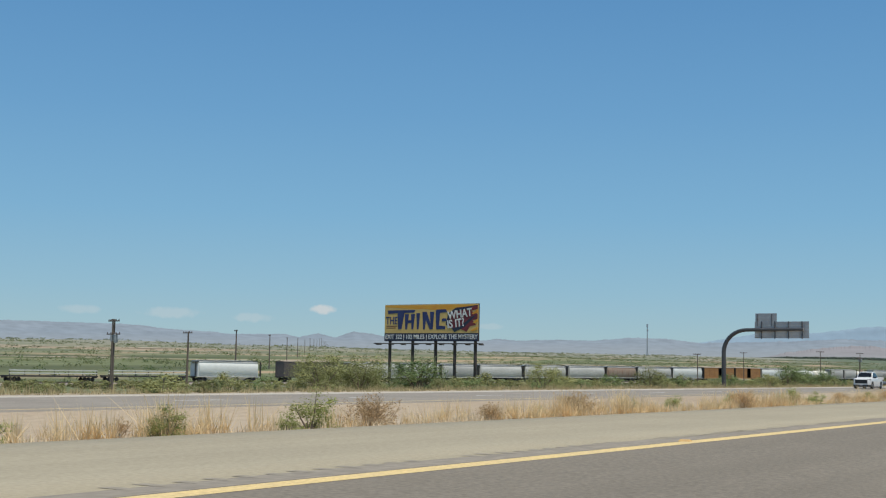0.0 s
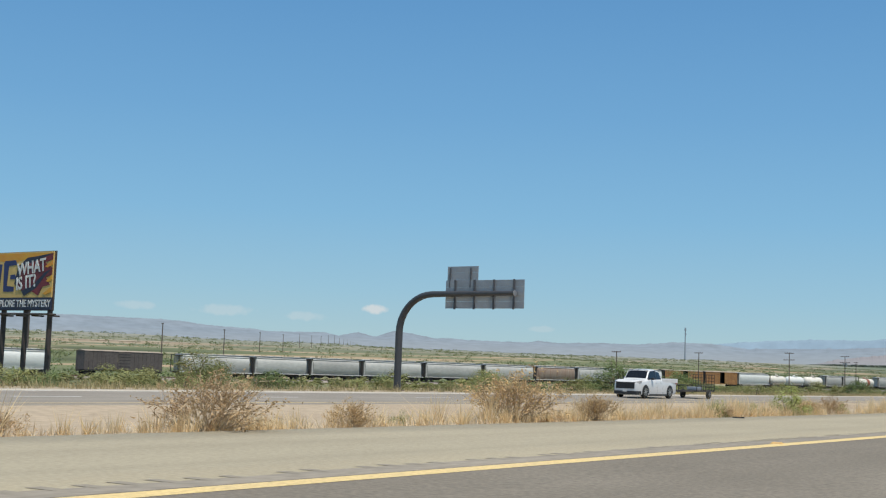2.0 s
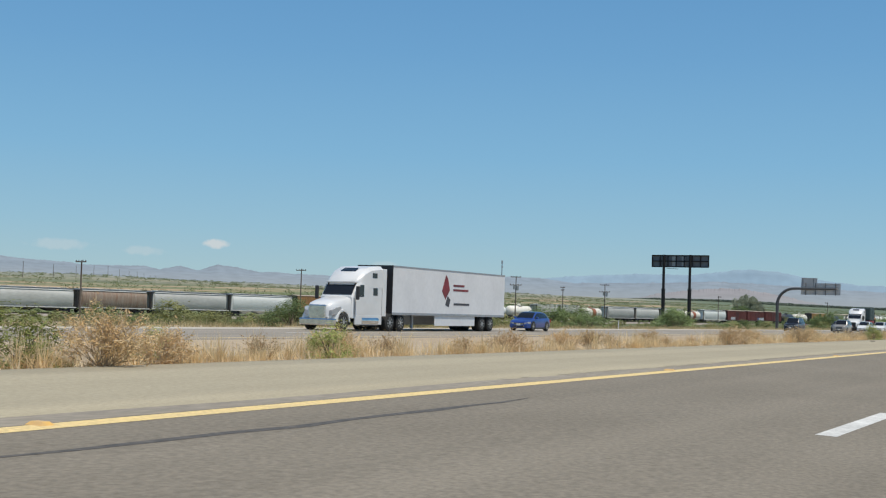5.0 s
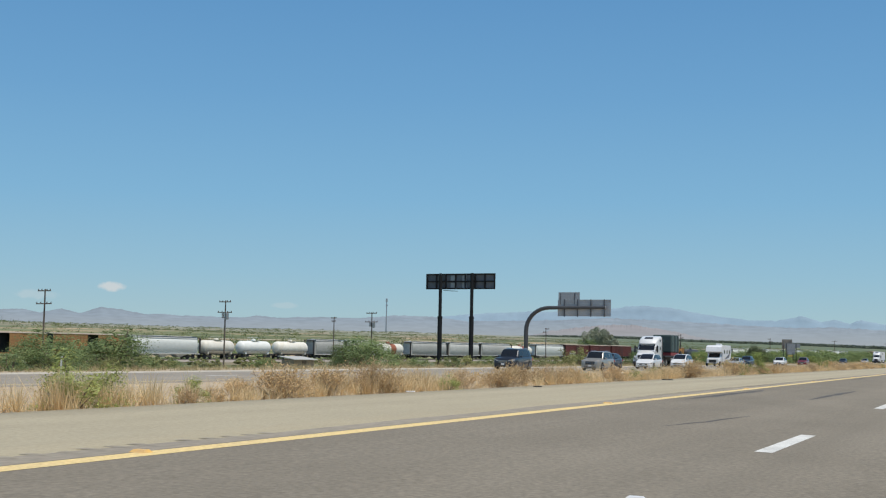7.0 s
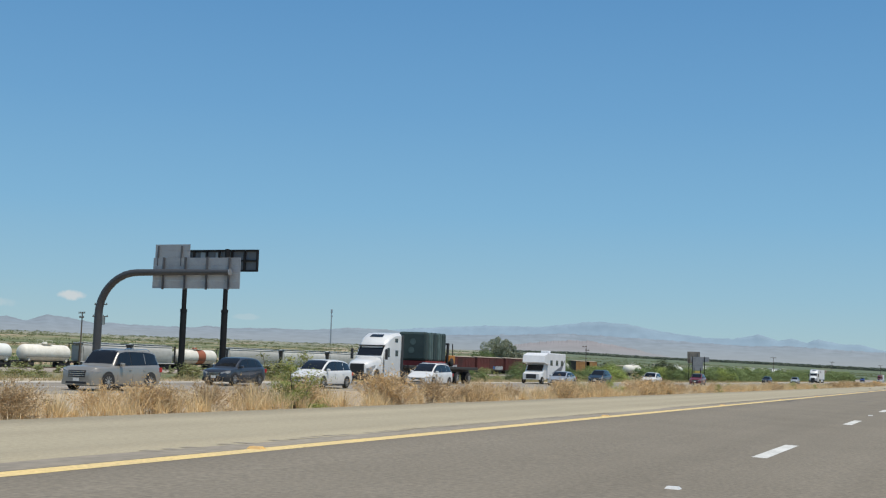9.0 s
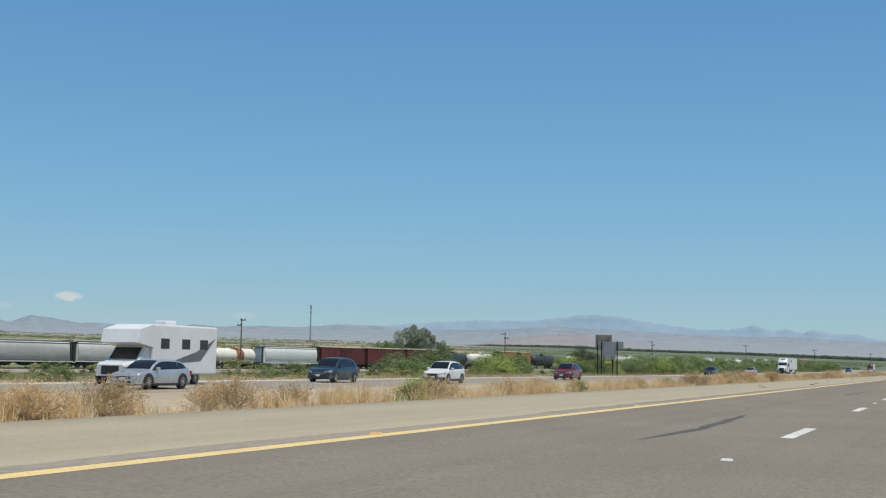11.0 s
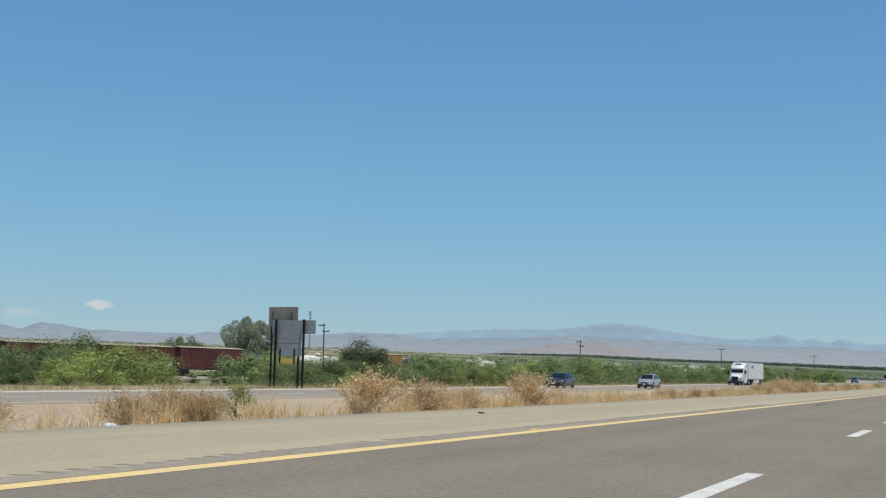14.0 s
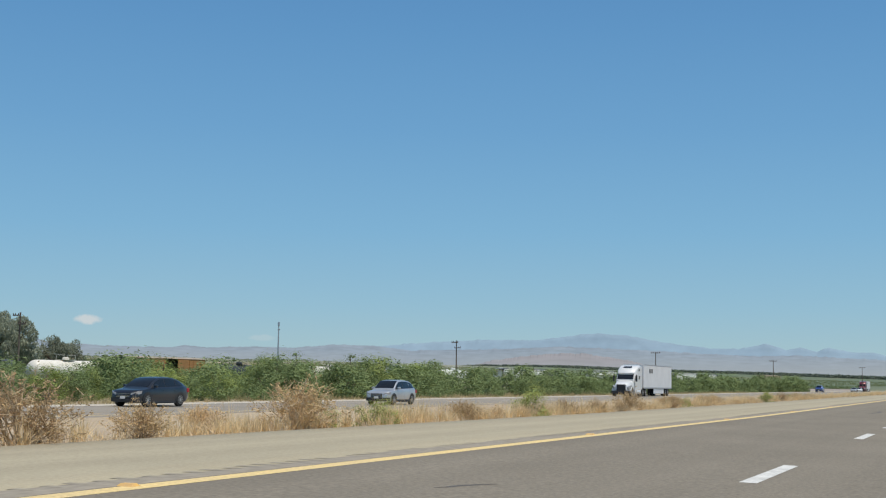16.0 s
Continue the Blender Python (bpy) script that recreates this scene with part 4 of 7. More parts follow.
def prism(outline, y0, y1):
    """A flat outline in x and z, from y0 back to y1."""
    area = sum(a[0] * b[1] - b[0] * a[1] for a, b in zip(outline, outline[1:] + outline[:1]))
    if area < 0:
        outline = outline[::-1]
    return Shape().slab([(p[0], y0, p[1]) for p in outline], y1 - y0, (0, 1, 0))


BX, BY, BG = -89.65, 133.9, lz(-89.65, 133.9)
bb = thing("billboard", "yellow and blue roadside billboard on five brown posts", "billboard", at=(BX, BY, BG))
x0, x1, z0, z1 = -7.15, 7.15, 4.35 - BG, 8.98 - BG
zb = z0 + 0.98
part("face", Shape().box(x0, 0.0, zb, x1, 0.12, z1, 0.01), "bill_yellow", bb, "yellow printed face")
part("lower_band", Shape().box(x0, -0.01, z0, x1, 0.12, zb - 0.004, 0.01), "bill_navy", bb, "navy band with white words")
part("edge_frame", Shape().box(x0 - 0.06, 0.13, z0 - 0.05, x1 + 0.06, 0.3, z1 + 0.05, 0.02), "brown_steel", bb)
for k, (a, b, c) in enumerate(((-7.1, 3.1, 0.5), (-3.0, 6.9, 0.75), (0.5, 7.1, 0.55))):  # orange sweeps along the head
    part("orange_sweep", prism([(a, z1 - 0.08), (a, z1 - 0.08 - c * 0.35), ((a + b) / 2, z1 - 0.1 - c), (b, z1 - 0.12)], -0.004 - 0.002 * k, 0.0), "bill_orange", bb)
words("THE", 1.36, "bill_blue", (-6.95, -0.012, zb + 1.18), bb, squeeze=0.74, weight=0.02)
zl = zb + 0.48
for kind, xx, w, h in (('H', -3.92, 1.5, 1.98), ('I', -2.12, 0.82, 2.08), ('N', -1.18, 1.72, 2.24), ('G', 0.92, 1.72, 2.5)):
    s = Shape()
    for k, o in enumerate(big_letter(kind, xx, zl, w, h, 0.42)):
        q = prism(o, -0.018 - 0.002 * k, -0.001)
        s.add(q.v, q.f)
    part("big_letter", s, "bill_blue", bb, "tall tapered blue letter")
s = Shape()
for k, o in enumerate(([(-6.72, zl + 2.48), (-6.6, zl + 2.02), (-5.2, zl + 2.1), (-2.5, zl + 2.16), (-2.3, zl + 2.5)], [(-4.98, zl), (-4.45, zl + 0.05), (-4.0, zl + 2.2), (-5.12, zl + 2.2)])):
    q = prism(o, -0.022 - 0.002 * k, -0.001)
    s.add(q.v, q.f)
part("big_letter", s, "bill_blue", bb, "tall blue letter with a long bar")
for k, za in enumerate((0.62, 0.86)):
    part("small_writing", Shape().box(-6.85, -0.012, zb + za, -5.35 + 0.2 * k, -0.001, zb + za + 0.1, 0.004), "bill_red", bb)
# a torn dark shape, red below and navy above, with orange flames between its points
torn = [(2.35, zb + 1.1), (2.75, zb + 2.5), (3.9, zb + 3.2), (5.1, zb + 3.28), (7.1, zb + 3.5), (7.1, zb + 3.0), (6.15, zb + 2.75), (7.1, zb + 2.35), (7.1, zb + 1.75), (6.35, zb + 1.6), (6.9, zb + 1.0), (6.0, zb + 0.85), (5.5, zb + 0.15), (4.6, zb + 0.5), (3.7, zb + 0.12), (3.3, zb + 0.55)]
part("starburst", prism(torn, -0.026, -0.001), "bill_red", bb, "dark red torn starburst")
part("dark_claw", prism([(2.35, zb + 1.1), (2.75, zb + 2.5), (3.9, zb + 3.2), (5.1, zb + 3.28), (7.1, zb + 3.5), (5.2, zb + 2.95), (3.6, zb + 2.65), (2.95, zb + 1.9), (2.75, zb + 0.9)], -0.030, -0.002), "bill_navy", bb, "navy claw stroke")
part("dark_claw", prism([(3.3, zb + 0.55), (4.6, zb + 0.9), (6.2, zb + 2.0), (7.1, zb + 2.3), (6.3, zb + 1.75), (5.2, zb + 0.75), (3.7, zb + 0.12)], -0.029, -0.002), "bill_navy", bb, "navy claw stroke")
for k, (a, b) in enumerate(((6.2, 2.45), (6.4, 1.3), (6.1, 0.3))):
    part("yellow_flame", prism([(a, zb + b), (7.1, zb + b + 0.5), (7.1, zb + b + 0.12), (a + 0.3, zb + b - 0.1)], -0.034, -0.004), "bill_orange", bb)
for text, at in (("WHAT", (2.75, -0.045, zb + 1.72)), ("IS IT?", (2.65, -0.045, zb + 0.60))):
    ob = words(text, 1.42, "bill_white", at, bb, squeeze=0.84, weight=0.03)
    ob.data.transform(Matrix.Translation(at) @ Matrix.Rotation(radians(-7), 4, 'Y') @ Matrix.Translation((-at[0], -at[1], -at[2])))
words("EXIT 322 | 102 MILES | EXPLORE THE MYSTERY", 0.80, "bill_white", (-7.0, -0.022, z0 + 0.24), bb, squeeze=0.865, weight=0.012)
for xx in (-6.55, -2.95, 0.6, 3.5, 6.55):
    part("post", Shape().tube([(xx, 0.45, -0.3), (xx, 0.45, z1 - 0.4)], 0.21, 10), "brown_steel", bb, smooth=True)
part("catwalk", Shape().box(x0 - 1.2, -0.75, z0 - 0.42, x1 + 0.9, -0.1, z0 - 0.30, 0.01), "brown_steel", bb, "dark plank catwalk below the face")
for xx in np.linspace(x0 - 0.8, x1 + 0.6, 9):
    part("bracket", Shape().box(xx - 0.04, -0.7, z0 - 0.55, xx + 0.04, 0.45, z0 - 0.42), "brown_steel", bb)

# twin-post billboard seen from behind
DX, DY, DG = -91.2, 459.3, lz(-91.2, 459.3)
bd = thing("billboard", "dark louvred back of a billboard on two tall posts", "billboard", at=(DX, DY, DG))
x0, x1, z0, z1 = -6.0, 7.45, 12.35 - DG, 15.0 - DG
for xx, zt in ((-2.95, z1 + 0.12), (3.3, z1 + 0.12)):
    part("post", Shape().tube([(xx, -0.35, -0.3), (xx, -0.35, 7.0 - DG), (xx, -0.35, 7.05 - DG), (xx, -0.35, zt)], [0.42, 0.42, 0.31, 0.30], 14), "dark_steel", bd, "black stepped steel post", True)
    part("collar", Shape().tube([(xx, -0.35, 6.85 - DG), (xx, -0.35, 7.25 - DG)], 0.46, 14), "dark_steel", bd)
zm = (z0 + z1) / 2
part("face", Shape().box(x0, 0.5, z0, x1, 0.62, z1, 0.02), "mesh_panel", bd, "blank grey panel back")
for za in (z0, zm, z1):
    part("stringer", Shape().box(x0 - 0.05, 0.2, za - 0.11, x1 + 0.05, 0.5, za + 0.11, 0.01), "dark_steel", bd)
for q in np.linspace(0, 1, 8):
    xx = x0 + (x1 - x0) * q
    part("upright", Shape().box(xx - 0.09, 0.12, z0 - 0.1, xx + 0.09, 0.49, z1 + 0.1, 0.01), "dark_steel", bd)
for k in range(5):
    xa = -2.4 + k * 1.15
    for zz in (z0 + 0.15, zm + 0.15):
        part("louvre", Shape().box(xa, 0.42, zz, xa + 0.85, 0.49, zz + 0.95, 0.01), "sign_back" if k % 2 else "mesh_panel", bd)
part("ladder_arm", Shape().tube([(-2.4, -0.2, z0 - 0.35), (0.4, -0.2, z0 - 0.5)], 0.05, 6), "dark_steel", bd)


# ------------------------------------------------------------------ utility poles
def utility_pole(x, y, top, arms, label, can=False, lean=0.0, thick=0.125):
    g = lz(x, y)
    h = top - g
    ob = thing("utility_pole", label, "utility pole", "poles along the railway", (x, y, g), -8.5)
    part("shaft", Shape().tube([(0, 0, -0.3), (lean * h * 0.5, 0, h * 0.5), (lean * h, 0, h)], [thick * 1.15, thick * 0.95, thick * 0.72], 9), "pole_wood", ob, smooth=True)
    for k, (dz, w, side) in enumerate(arms):
        arm = part("crossarm", Shape().box(-w / 2 + side + lean * h, -0.17, h - dz - 0.07, w / 2 + side + lean * h, -0.07, h - dz + 0.07, 0.01), "pole_wood", ob)
        for q in (-0.46, -0.2, 0.2, 0.46):
            xx = side + w * q + lean * h
            part("insulator", Shape().tube([(xx, -0.12, h - dz + 0.06), (xx, -0.12, h - dz + 0.16), (xx, -0.12, h - dz + 0.26)], [0.04, 0.07, 0.03], 6), "insulator", arm)
    if can:
        part("transformer_can", Shape().tube([(0.42, -0.05, h - 3.0), (0.42, -0.05, h - 2.95), (0.42, -0.05, h - 2.0), (0.42, -0.05, h - 1.9)], [0.2, 0.27, 0.27, 0.15], 10), "transformer", ob, smooth=True)
        part("transformer_can", Shape().tube([(-0.42, -0.05, h - 2.8), (-0.42, -0.05, h - 2.0)], 0.2, 10), "transformer", ob, smooth=True)
    return ob


two = [(0.25, 2.4, 0), (1.9, 2.9, 0)]
one = [(0.3, 2.4, 0)]
utility_pole(-120.7, 300.9, 5.7, [(0.2, 2.2, 0)], "weathered wooden utility pole with one crossarm", lean=-0.01)
utility_pole(-112.0, 375.0, 7.9, two, "weathered wooden utility pole with two crossarms")
utility_pole(-133.5, 369.4, 7.4, one, "weathered wooden utility pole with one crossarm")
utility_pole(-111.0, 414.5, 8.2, two, "wooden utility pole with two crossarms and transformers", True)
utility_pole(-109.7, 462.2, 8.1, two, "wooden utility pole with two crossarms and transformers", True, -0.012)
utility_pole(-129.7, 483.4, 7.7, [(0.2, 1.4, 0), (0.9, 1.0, 0)], "slim wooden utility pole with short crossarms")
utility_pole(-116.1, 580.3, 7.9, [(0.3, 1.2, 0.45), (1.2, 1.0, -0.3)], "wooden utility pole with staggered short arms")
utility_pole(-101.0, 676.9, 8.3, [(0.35, 1.3, -0.45), (1.35, 1.3, 0.45)], "wooden utility pole with staggered short arms")
utility_pole(-87.1, 774.6, 8.7, [(0.35, 1.3, -0.3), (1.35, 1.3, 0.3)], "wooden utility pole with staggered short arms")
utility_pole(-72.7, 867.9, 9.4, one, "distant wooden utility pole")
utility_pole(-55.6, 943.8, 9.2, one, "distant wooden utility pole")
utility_pole(-40.0, 1060.0, 9.4, one, "distant wooden utility pole")
utility_pole(-134.1, 135.9, 5.7, [(0.2, 2.2, 0)], "weathered wooden utility pole with one crossarm", thick=0.16)
utility_pole(-122.0, 110.7, 6.4, two, "wooden utility pole with two crossarms and transformers", True)
utility_pole(-166.0, 150.0, 8.4, [(0.3, 1.2, 0)], "tall wooden pole beyond the railway", thick=0.2)
for k in range(16):  # a line of poles climbing away over the plain
    x, y = -199.7 - 83.8 * k, 217.5 + 107.6 * k
    utility_pole(x, y, lz(x, y) + max(10.3, 12.3 - 0.6 * k), [(0.3, 1.2, 0)], "tall wooden pole on the open plain beyond the railway" if k < 4 else "far wooden pole on the open plain", thick=0.19)

# radio mast: a slim tapered pole
mx, my = -1052.0, 2353.0
mg = lz(mx, my)
mast = thing("radio_mast", "tall slim grey radio mast far out on the plain", "radio mast", at=(mx, my, mg))
H = 98.0 - mg
part("shaft", Shape().tube([(0, 0, -1), (0, 0, H * 0.5), (0, 0, H)], [1.5, 1.1, 0.8], 10), "galvanised", mast, smooth=True)
part("antenna", Shape().tube([(0, 0, H - 7), (0, 0, H - 6.5), (0, 0, H - 0.5), (0, 0, H)], [0.9, 1.7, 1.7, 0.9], 10), "galvanised", mast)
for a in (0.4, 2.5, 4.6):
    part("dish", Shape().box(1.5 * math.cos(a) - 0.6, 1.5 * math.sin(a) - 0.6, H * 0.78, 1.5 * math.cos(a) + 0.6, 1.5 * math.sin(a) + 0.6, H * 0.78 + 2.4, 0.3), "galvanised", mast)

# ------------------------------------------------------------------ railway
TRACK_TURN = -math.degrees(math.atan(TRACK_SLOPE))


def rail_z(y):
    return -2.25 + 0.0044 * (np.clip(y, 100, 1100) - 320)


def along_track(section, y0, y1, step, lift=0.0):
    """A section (sideways, up) drawn along the track."""
    rings = []
    for y in np.arange(y0, y1 + step, step):
        x, z = track_x(y), float(rail_z(y)) + lift
        rings.append([(x + a * 0.989, y - a * 0.148, z + b) for a, b in section])
    return Shape().loft(rings)


bed = along_track([(-5.5, -1.6), (5.5, -1.6), (2.6, -0.18), (-2.6, -0.18)], 0, 1150, 25)
tagged(part("railway_bed", bed, "ballast"), "pale gravel embankment of the railway", "railway", kind="structure")
for side in (-0.7175, 0.7175):
    tagged(part("rail", along_track([(side - 0.07, -0.18), (side + 0.07, -0.18), (side + 0.035, 0.0), (side - 0.035, 0.0)], 0, 1150, 25), "rail"), "rusty steel rail on the gravel bed", "rail", "rails", "structure")


def bogie(parent, yc):
    """A wagon's truck: side frames and two axles of wheels."""
    b = part("truck", Shape().box(-1.02, yc - 1.15, 0.32, -0.86, yc + 1.15, 0.62, 0.03).box(0.86, yc - 1.15, 0.32, 1.02, yc + 1.15, 0.62, 0.03).box(-1.0, yc - 0.25, 0.4, 1.0, yc + 0.25, 0.78, 0.03), "wagon_black", parent)
    for dy in (-0.88, 0.88):
        for sx in (-0.75, 0.75):
            part("wheel", Shape().tube([(sx - 0.07, yc + dy, 0.46), (sx + 0.07, yc + dy, 0.46)], 0.46, 14), "wagon_black", b)


def wagon(name, label, y0, y1, group):
    yc = (y0 + y1) / 2
    ob = thing(name, label, "railway wagon", group, (track_x(yc), yc, float(rail_z(yc))), TRACK_TURN)
    L = (y1 - y0) * 1.0112
    for sgn in (-1, 1):
        bogie(ob, sgn * (L / 2 - 2.3))
        part("coupler", Shape().box(-0.16, min(sgn * (L / 2 - 0.9), sgn * L / 2), 0.72, 0.16, max(sgn * (L / 2 - 0.9), sgn * L / 2), 1.0), "wagon_black", ob)
    return ob, L


def hopper(y0, y1, paint, label):
    """Covered hopper: curved steel sides, a roof with a hatch trough, open end frames, bays between the trucks."""
    ob, L = wagon("hopper_wagon", label, y0, y1, "covered hopper wagons")
    half = L / 2 - 1.0
    half_sec = [(1.16, 1.15), (1.38, 1.5), (1.52, 2.0), (1.60, 2.6), (1.59, 3.2), (1.49, 3.7), (1.28, 4.1), (0.95, 4.36)]
    sec = [(-a, b) for a, b in half_sec] + [(a, b) for a, b in reversed(half_sec)]
    part("body", Shape().loft([[(a, yy, b) for a, b in sec] for yy in (-half, half)]), paint, ob, smooth=True)
    part("side_sill", Shape().box(1.50, -half - 0.7, 0.98, 1.60, half + 0.7, 1.15).box(-1.60, -half - 0.7, 0.98, -1.50, half + 0.7, 1.15), "hopper_roof", ob)
    part("roof", Shape().loft([[(a, yy, b) for a, b in ((-1.42, 4.20), (1.42, 4.20), (1.05, 4.52), (-1.05, 4.52))] for yy in (-half - 0.12, half + 0.12)]), "hopper_roof", ob)
    part("hatch", Shape().box(-0.4, -half + 0.6, 4.53, 0.4, half - 0.6, 4.66, 0.03), "hopper_roof", ob)
    part("running_board", Shape().box(1.08, -half - 0.3, 4.55, 1.40, half + 0.3, 4.6).box(-1.40, -half - 0.3, 4.55, -1.08, half + 0.3, 4.6), "wagon_black", ob)
    for sgn in (-1, 1):
        e = sgn * (half + 0.02)
        f = sgn * (half + 0.85)
        a, b = min(e, f), max(e, f)
        part("end_frame", Shape().box(-1.45, f - 0.06, 1.1, -1.30, f + 0.06, 4.35).box(1.30, f - 0.06, 1.1, 1.45, f + 0.06, 4.35).box(-1.4, a, 4.22, 1.4, b, 4.34).box(-1.55, a, 0.95, 1.55, b, 1.12), "wagon_black", ob)
        part("end_slope", Shape().loft([[(x, e, 1.2) for x in (-1.4, 1.4)] + [(x, e, 4.1) for x in (1.4, -1.4)], [(x, sgn * (half + 0.25), 1.2) for x in (-1.3, 1.3)] + [(x, sgn * (half + 0.25), 4.0) for x in (1.3, -1.3)]]), paint, ob)
        part("ladder", Shape().box(1.42, f - 0.3, 1.1, 1.5, f - 0.24, 4.3).box(1.42, f + 0.1, 1.1, 1.5, f + 0.16, 4.3), "wagon_black", ob)
    n = 3
    for k in range(n):
        yc = (k - (n - 1) / 2) * (L * 0.24)
        part("discharge_bay", Shape().loft([[(sx * 1.35, yc + sy * L * 0.11, 1.16) for sx, sy in ((-1, -1), (1, -1), (1, 1), (-1, 1))], [(sx * 0.5, yc + sy * 0.35, 0.35) for sx, sy in ((-1, -1), (1, -1), (1, 1), (-1, 1))]]), "wagon_black" if paint != "hopper_light" else paint, ob)
    return ob


def boxcar(y0, y1, paint, roof, label, door_open, door_at=0.0, seed=1, tags=()):
    """Boxcar with ribbed sides; the door either slid open on a dark inside or shut."""
    ob, L = wagon("boxcar", label, y0, y1, "boxcars")
    half = L / 2 - 0.75
    dw = 1.35
    for sx in (-1, 1):
        for a, b in ((-half, door_at - dw), (door_at + dw, half)):
            xs = sorted((sx * 1.44, sx * 1.50))
            part("side", Shape().box(xs[0], a, 1.1, xs[1], b, 4.55, 0.01), paint, ob)
            n = max(2, int((b - a) / 0.8))
            s = Shape()
            for k in range(n + 1):
                yy = a + (b - a) * k / n
                q = sorted((sx * 1.50, sx * 1.56))
                s.box(q[0], yy - 0.05, 1.12, q[1], yy + 0.05, 4.5)
            tagged(part("side_ribbing", s, paint, ob), kind="stuff")
        q = sorted((sx * 1.40, sx * 1.52))
        part("sill", Shape().box(q[0], -half, 0.88, q[1], half, 1.1), "wagon_black" if not door_open else paint, ob)
        if door_open:
            part("door", Shape().box(sorted((sx * 1.57, sx * 1.63))[0], door_at + dw - 0.1, 1.15, sorted((sx * 1.57, sx * 1.63))[1], door_at + 3 * dw - 0.5, 4.4, 0.02), paint, ob, "sliding door pushed aside")
        else:
            part("door", Shape().box(sorted((sx * 1.50, sx * 1.60))[0], door_at - dw, 1.15, sorted((sx * 1.50, sx * 1.60))[1], door_at + dw, 4.45, 0.02), paint, ob)
            s = Shape()
            for zz in (1.7, 2.3, 2.9, 3.5, 4.0):
                q = sorted((sx * 1.60, sx * 1.64))
                s.box(q[0], door_at - dw + 0.1, zz, q[1], door_at + dw - 0.1, zz + 0.08)
            tagged(part("door_ribbing", s, "wagon_black", ob), kind="stuff")
    part("floor", Shape().box(-1.44, -half, 1.0, 1.44, half, 1.1), "wagon_black", ob)
    for sgn in (-1, 1):
        q = sorted((sgn * half, sgn * (half + 0.08)))
        part("end", Shape().box(-1.48, q[0], 1.05, 1.48, q[1], 4.55), "wagon_black" if door_open else paint, ob)
    part("roof", Shape().loft([[(a, yy, b) for a, b in ((-1.58, 4.55), (1.58, 4.55), (0.0, 4.80))] for yy in (-half - 0.15, half + 0.15)]), roof, ob)
    # black upright sheet added inside, standing in for the shaded interior
    part("floor_inside", Shape().box(-0.06, -half + 0.1, 1.1, 0.0, half - 0.1, 4.5), "wagon_black", ob)
    if tags:
        r = random.Random(seed)
        for c, a, b, zz in tags:
            yy = a
            while yy < b:
                w = r.uniform(0.5, 0.8)
                part("graffiti", Shape().slab([(1.66, yy, zz), (1.66, yy + w * 0.8, zz + r.uniform(-0.1, 0.1)), (1.66, yy + w * 0.85, zz + r.uniform(0.7, 1.0)), (1.66, yy + 0.1, zz + r.uniform(0.8, 1.1))], 0.008, (1, 0, 0)), c, ob)
                yy += w
    return ob


def tank_car(y0, y1, paint, label, band=False, frame=False):
    """Tank car: a barrel with domed ends, a valve dome, saddles and a walkway."""
    ob, L = wagon("tank_wagon", label, y0, y1, "tank wagons")
    half = L / 2 - 0.9
    R, zc = 1.45, 2.45

    def barrel(a, b, r):
        return Shape().tube([(0, a, zc), (0, b, zc)], r, 22)
    dome = [(-half, 0.25), (-half + 0.12, 0.75), (-half + 0.35, 1.15), (-half + 0.7, 1.38), (-half + 1.0, R)]
    pth = [(0, a, zc) for a, _ in dome] + [(0, -a, zc) for a, _ in reversed(dome)]
    part("barrel", Shape().tube(pth, [q for _, q in dome] + [q for _, q in reversed(dome)], 22), paint, ob, smooth=True)
    if band:
        part("band", barrel(-0.25, 1.95, R + 0.012), "tank_band", ob, "rust-red painted band", True)
    part("valve_dome", Shape().tube([(0, 0, zc + R - 0.1), (0, 0, zc + R + 0.35), (0, 0, zc + R + 0.45)], [0.5, 0.5, 0.3], 12), "tank_band" if band else paint, ob)
    s = Shape().box(-0.9, -1.1, zc + R + 0.05, 0.9, 1.1, zc + R + 0.1)
    for a in (-1.0, 1.0):
        for b in (-0.8, 0.8):
            s.tube([(b, a, zc + R + 0.05), (b, a, zc + R + 0.75)], 0.025, 5)
        s.tube([(-0.8, a, zc + R + 0.75), (0.8, a, zc + R + 0.75)], 0.025, 5)
    part("platform_rail", s, paint, ob)
    part("underframe", Shape().box(-0.5, -half, 0.85, 0.5, half, 1.08, 0.02).box(-1.4, -half - 0.1, 0.95, 1.4, -half + 0.9, 1.1, 0.02).box(-1.4, half - 0.9, 0.95, 1.4, half + 0.1, 1.1, 0.02), "wagon_black", ob)
    s = Shape()
    for a in (-half + 1.3, half - 1.3):
        s.box(-1.15, a - 0.2, 1.0, 1.15, a + 0.2, 1.55)
    part("saddle", s, paint, ob)
    part("handrail", Shape().tube([(1.5, -half + 0.3, 1.75), (1.52, 0, 1.75), (1.5, half - 0.3, 1.75)], 0.03, 5), "wagon_black", ob)
    return ob


GREY = "grey covered hopper wagon streaked with grime"
PALE = "pale clean covered hopper wagon on the railway"
for y0, y1 in ((243, 261), (261, 276), (276, 291), (291, 310.3), (310.5, 330.9), (330.9, 350.6), (367.6, 388.3), (505.2, 517.7), (517.7, 530), (545.2, 563.3), (563.3, 580.4), (580.4, 598.3)):
    hopper(y0, y1, "hopper_grey", GREY)
for y0, y1 in ((388.3, 407.8), (448.4, 468), (613, 632.4), (786.5, 803.4), (829.5, 851.5), (875.5, 895), (895, 915), (935, 953), (953, 971)):
    hopper(y0, y1, "hopper_light", PALE)
hopper(198, 216, "hopper_light", "pale covered hopper wagon standing apart")
hopper(350.6, 367.6, "hopper_rust", "rust-streaked brown covered hopper wagon")
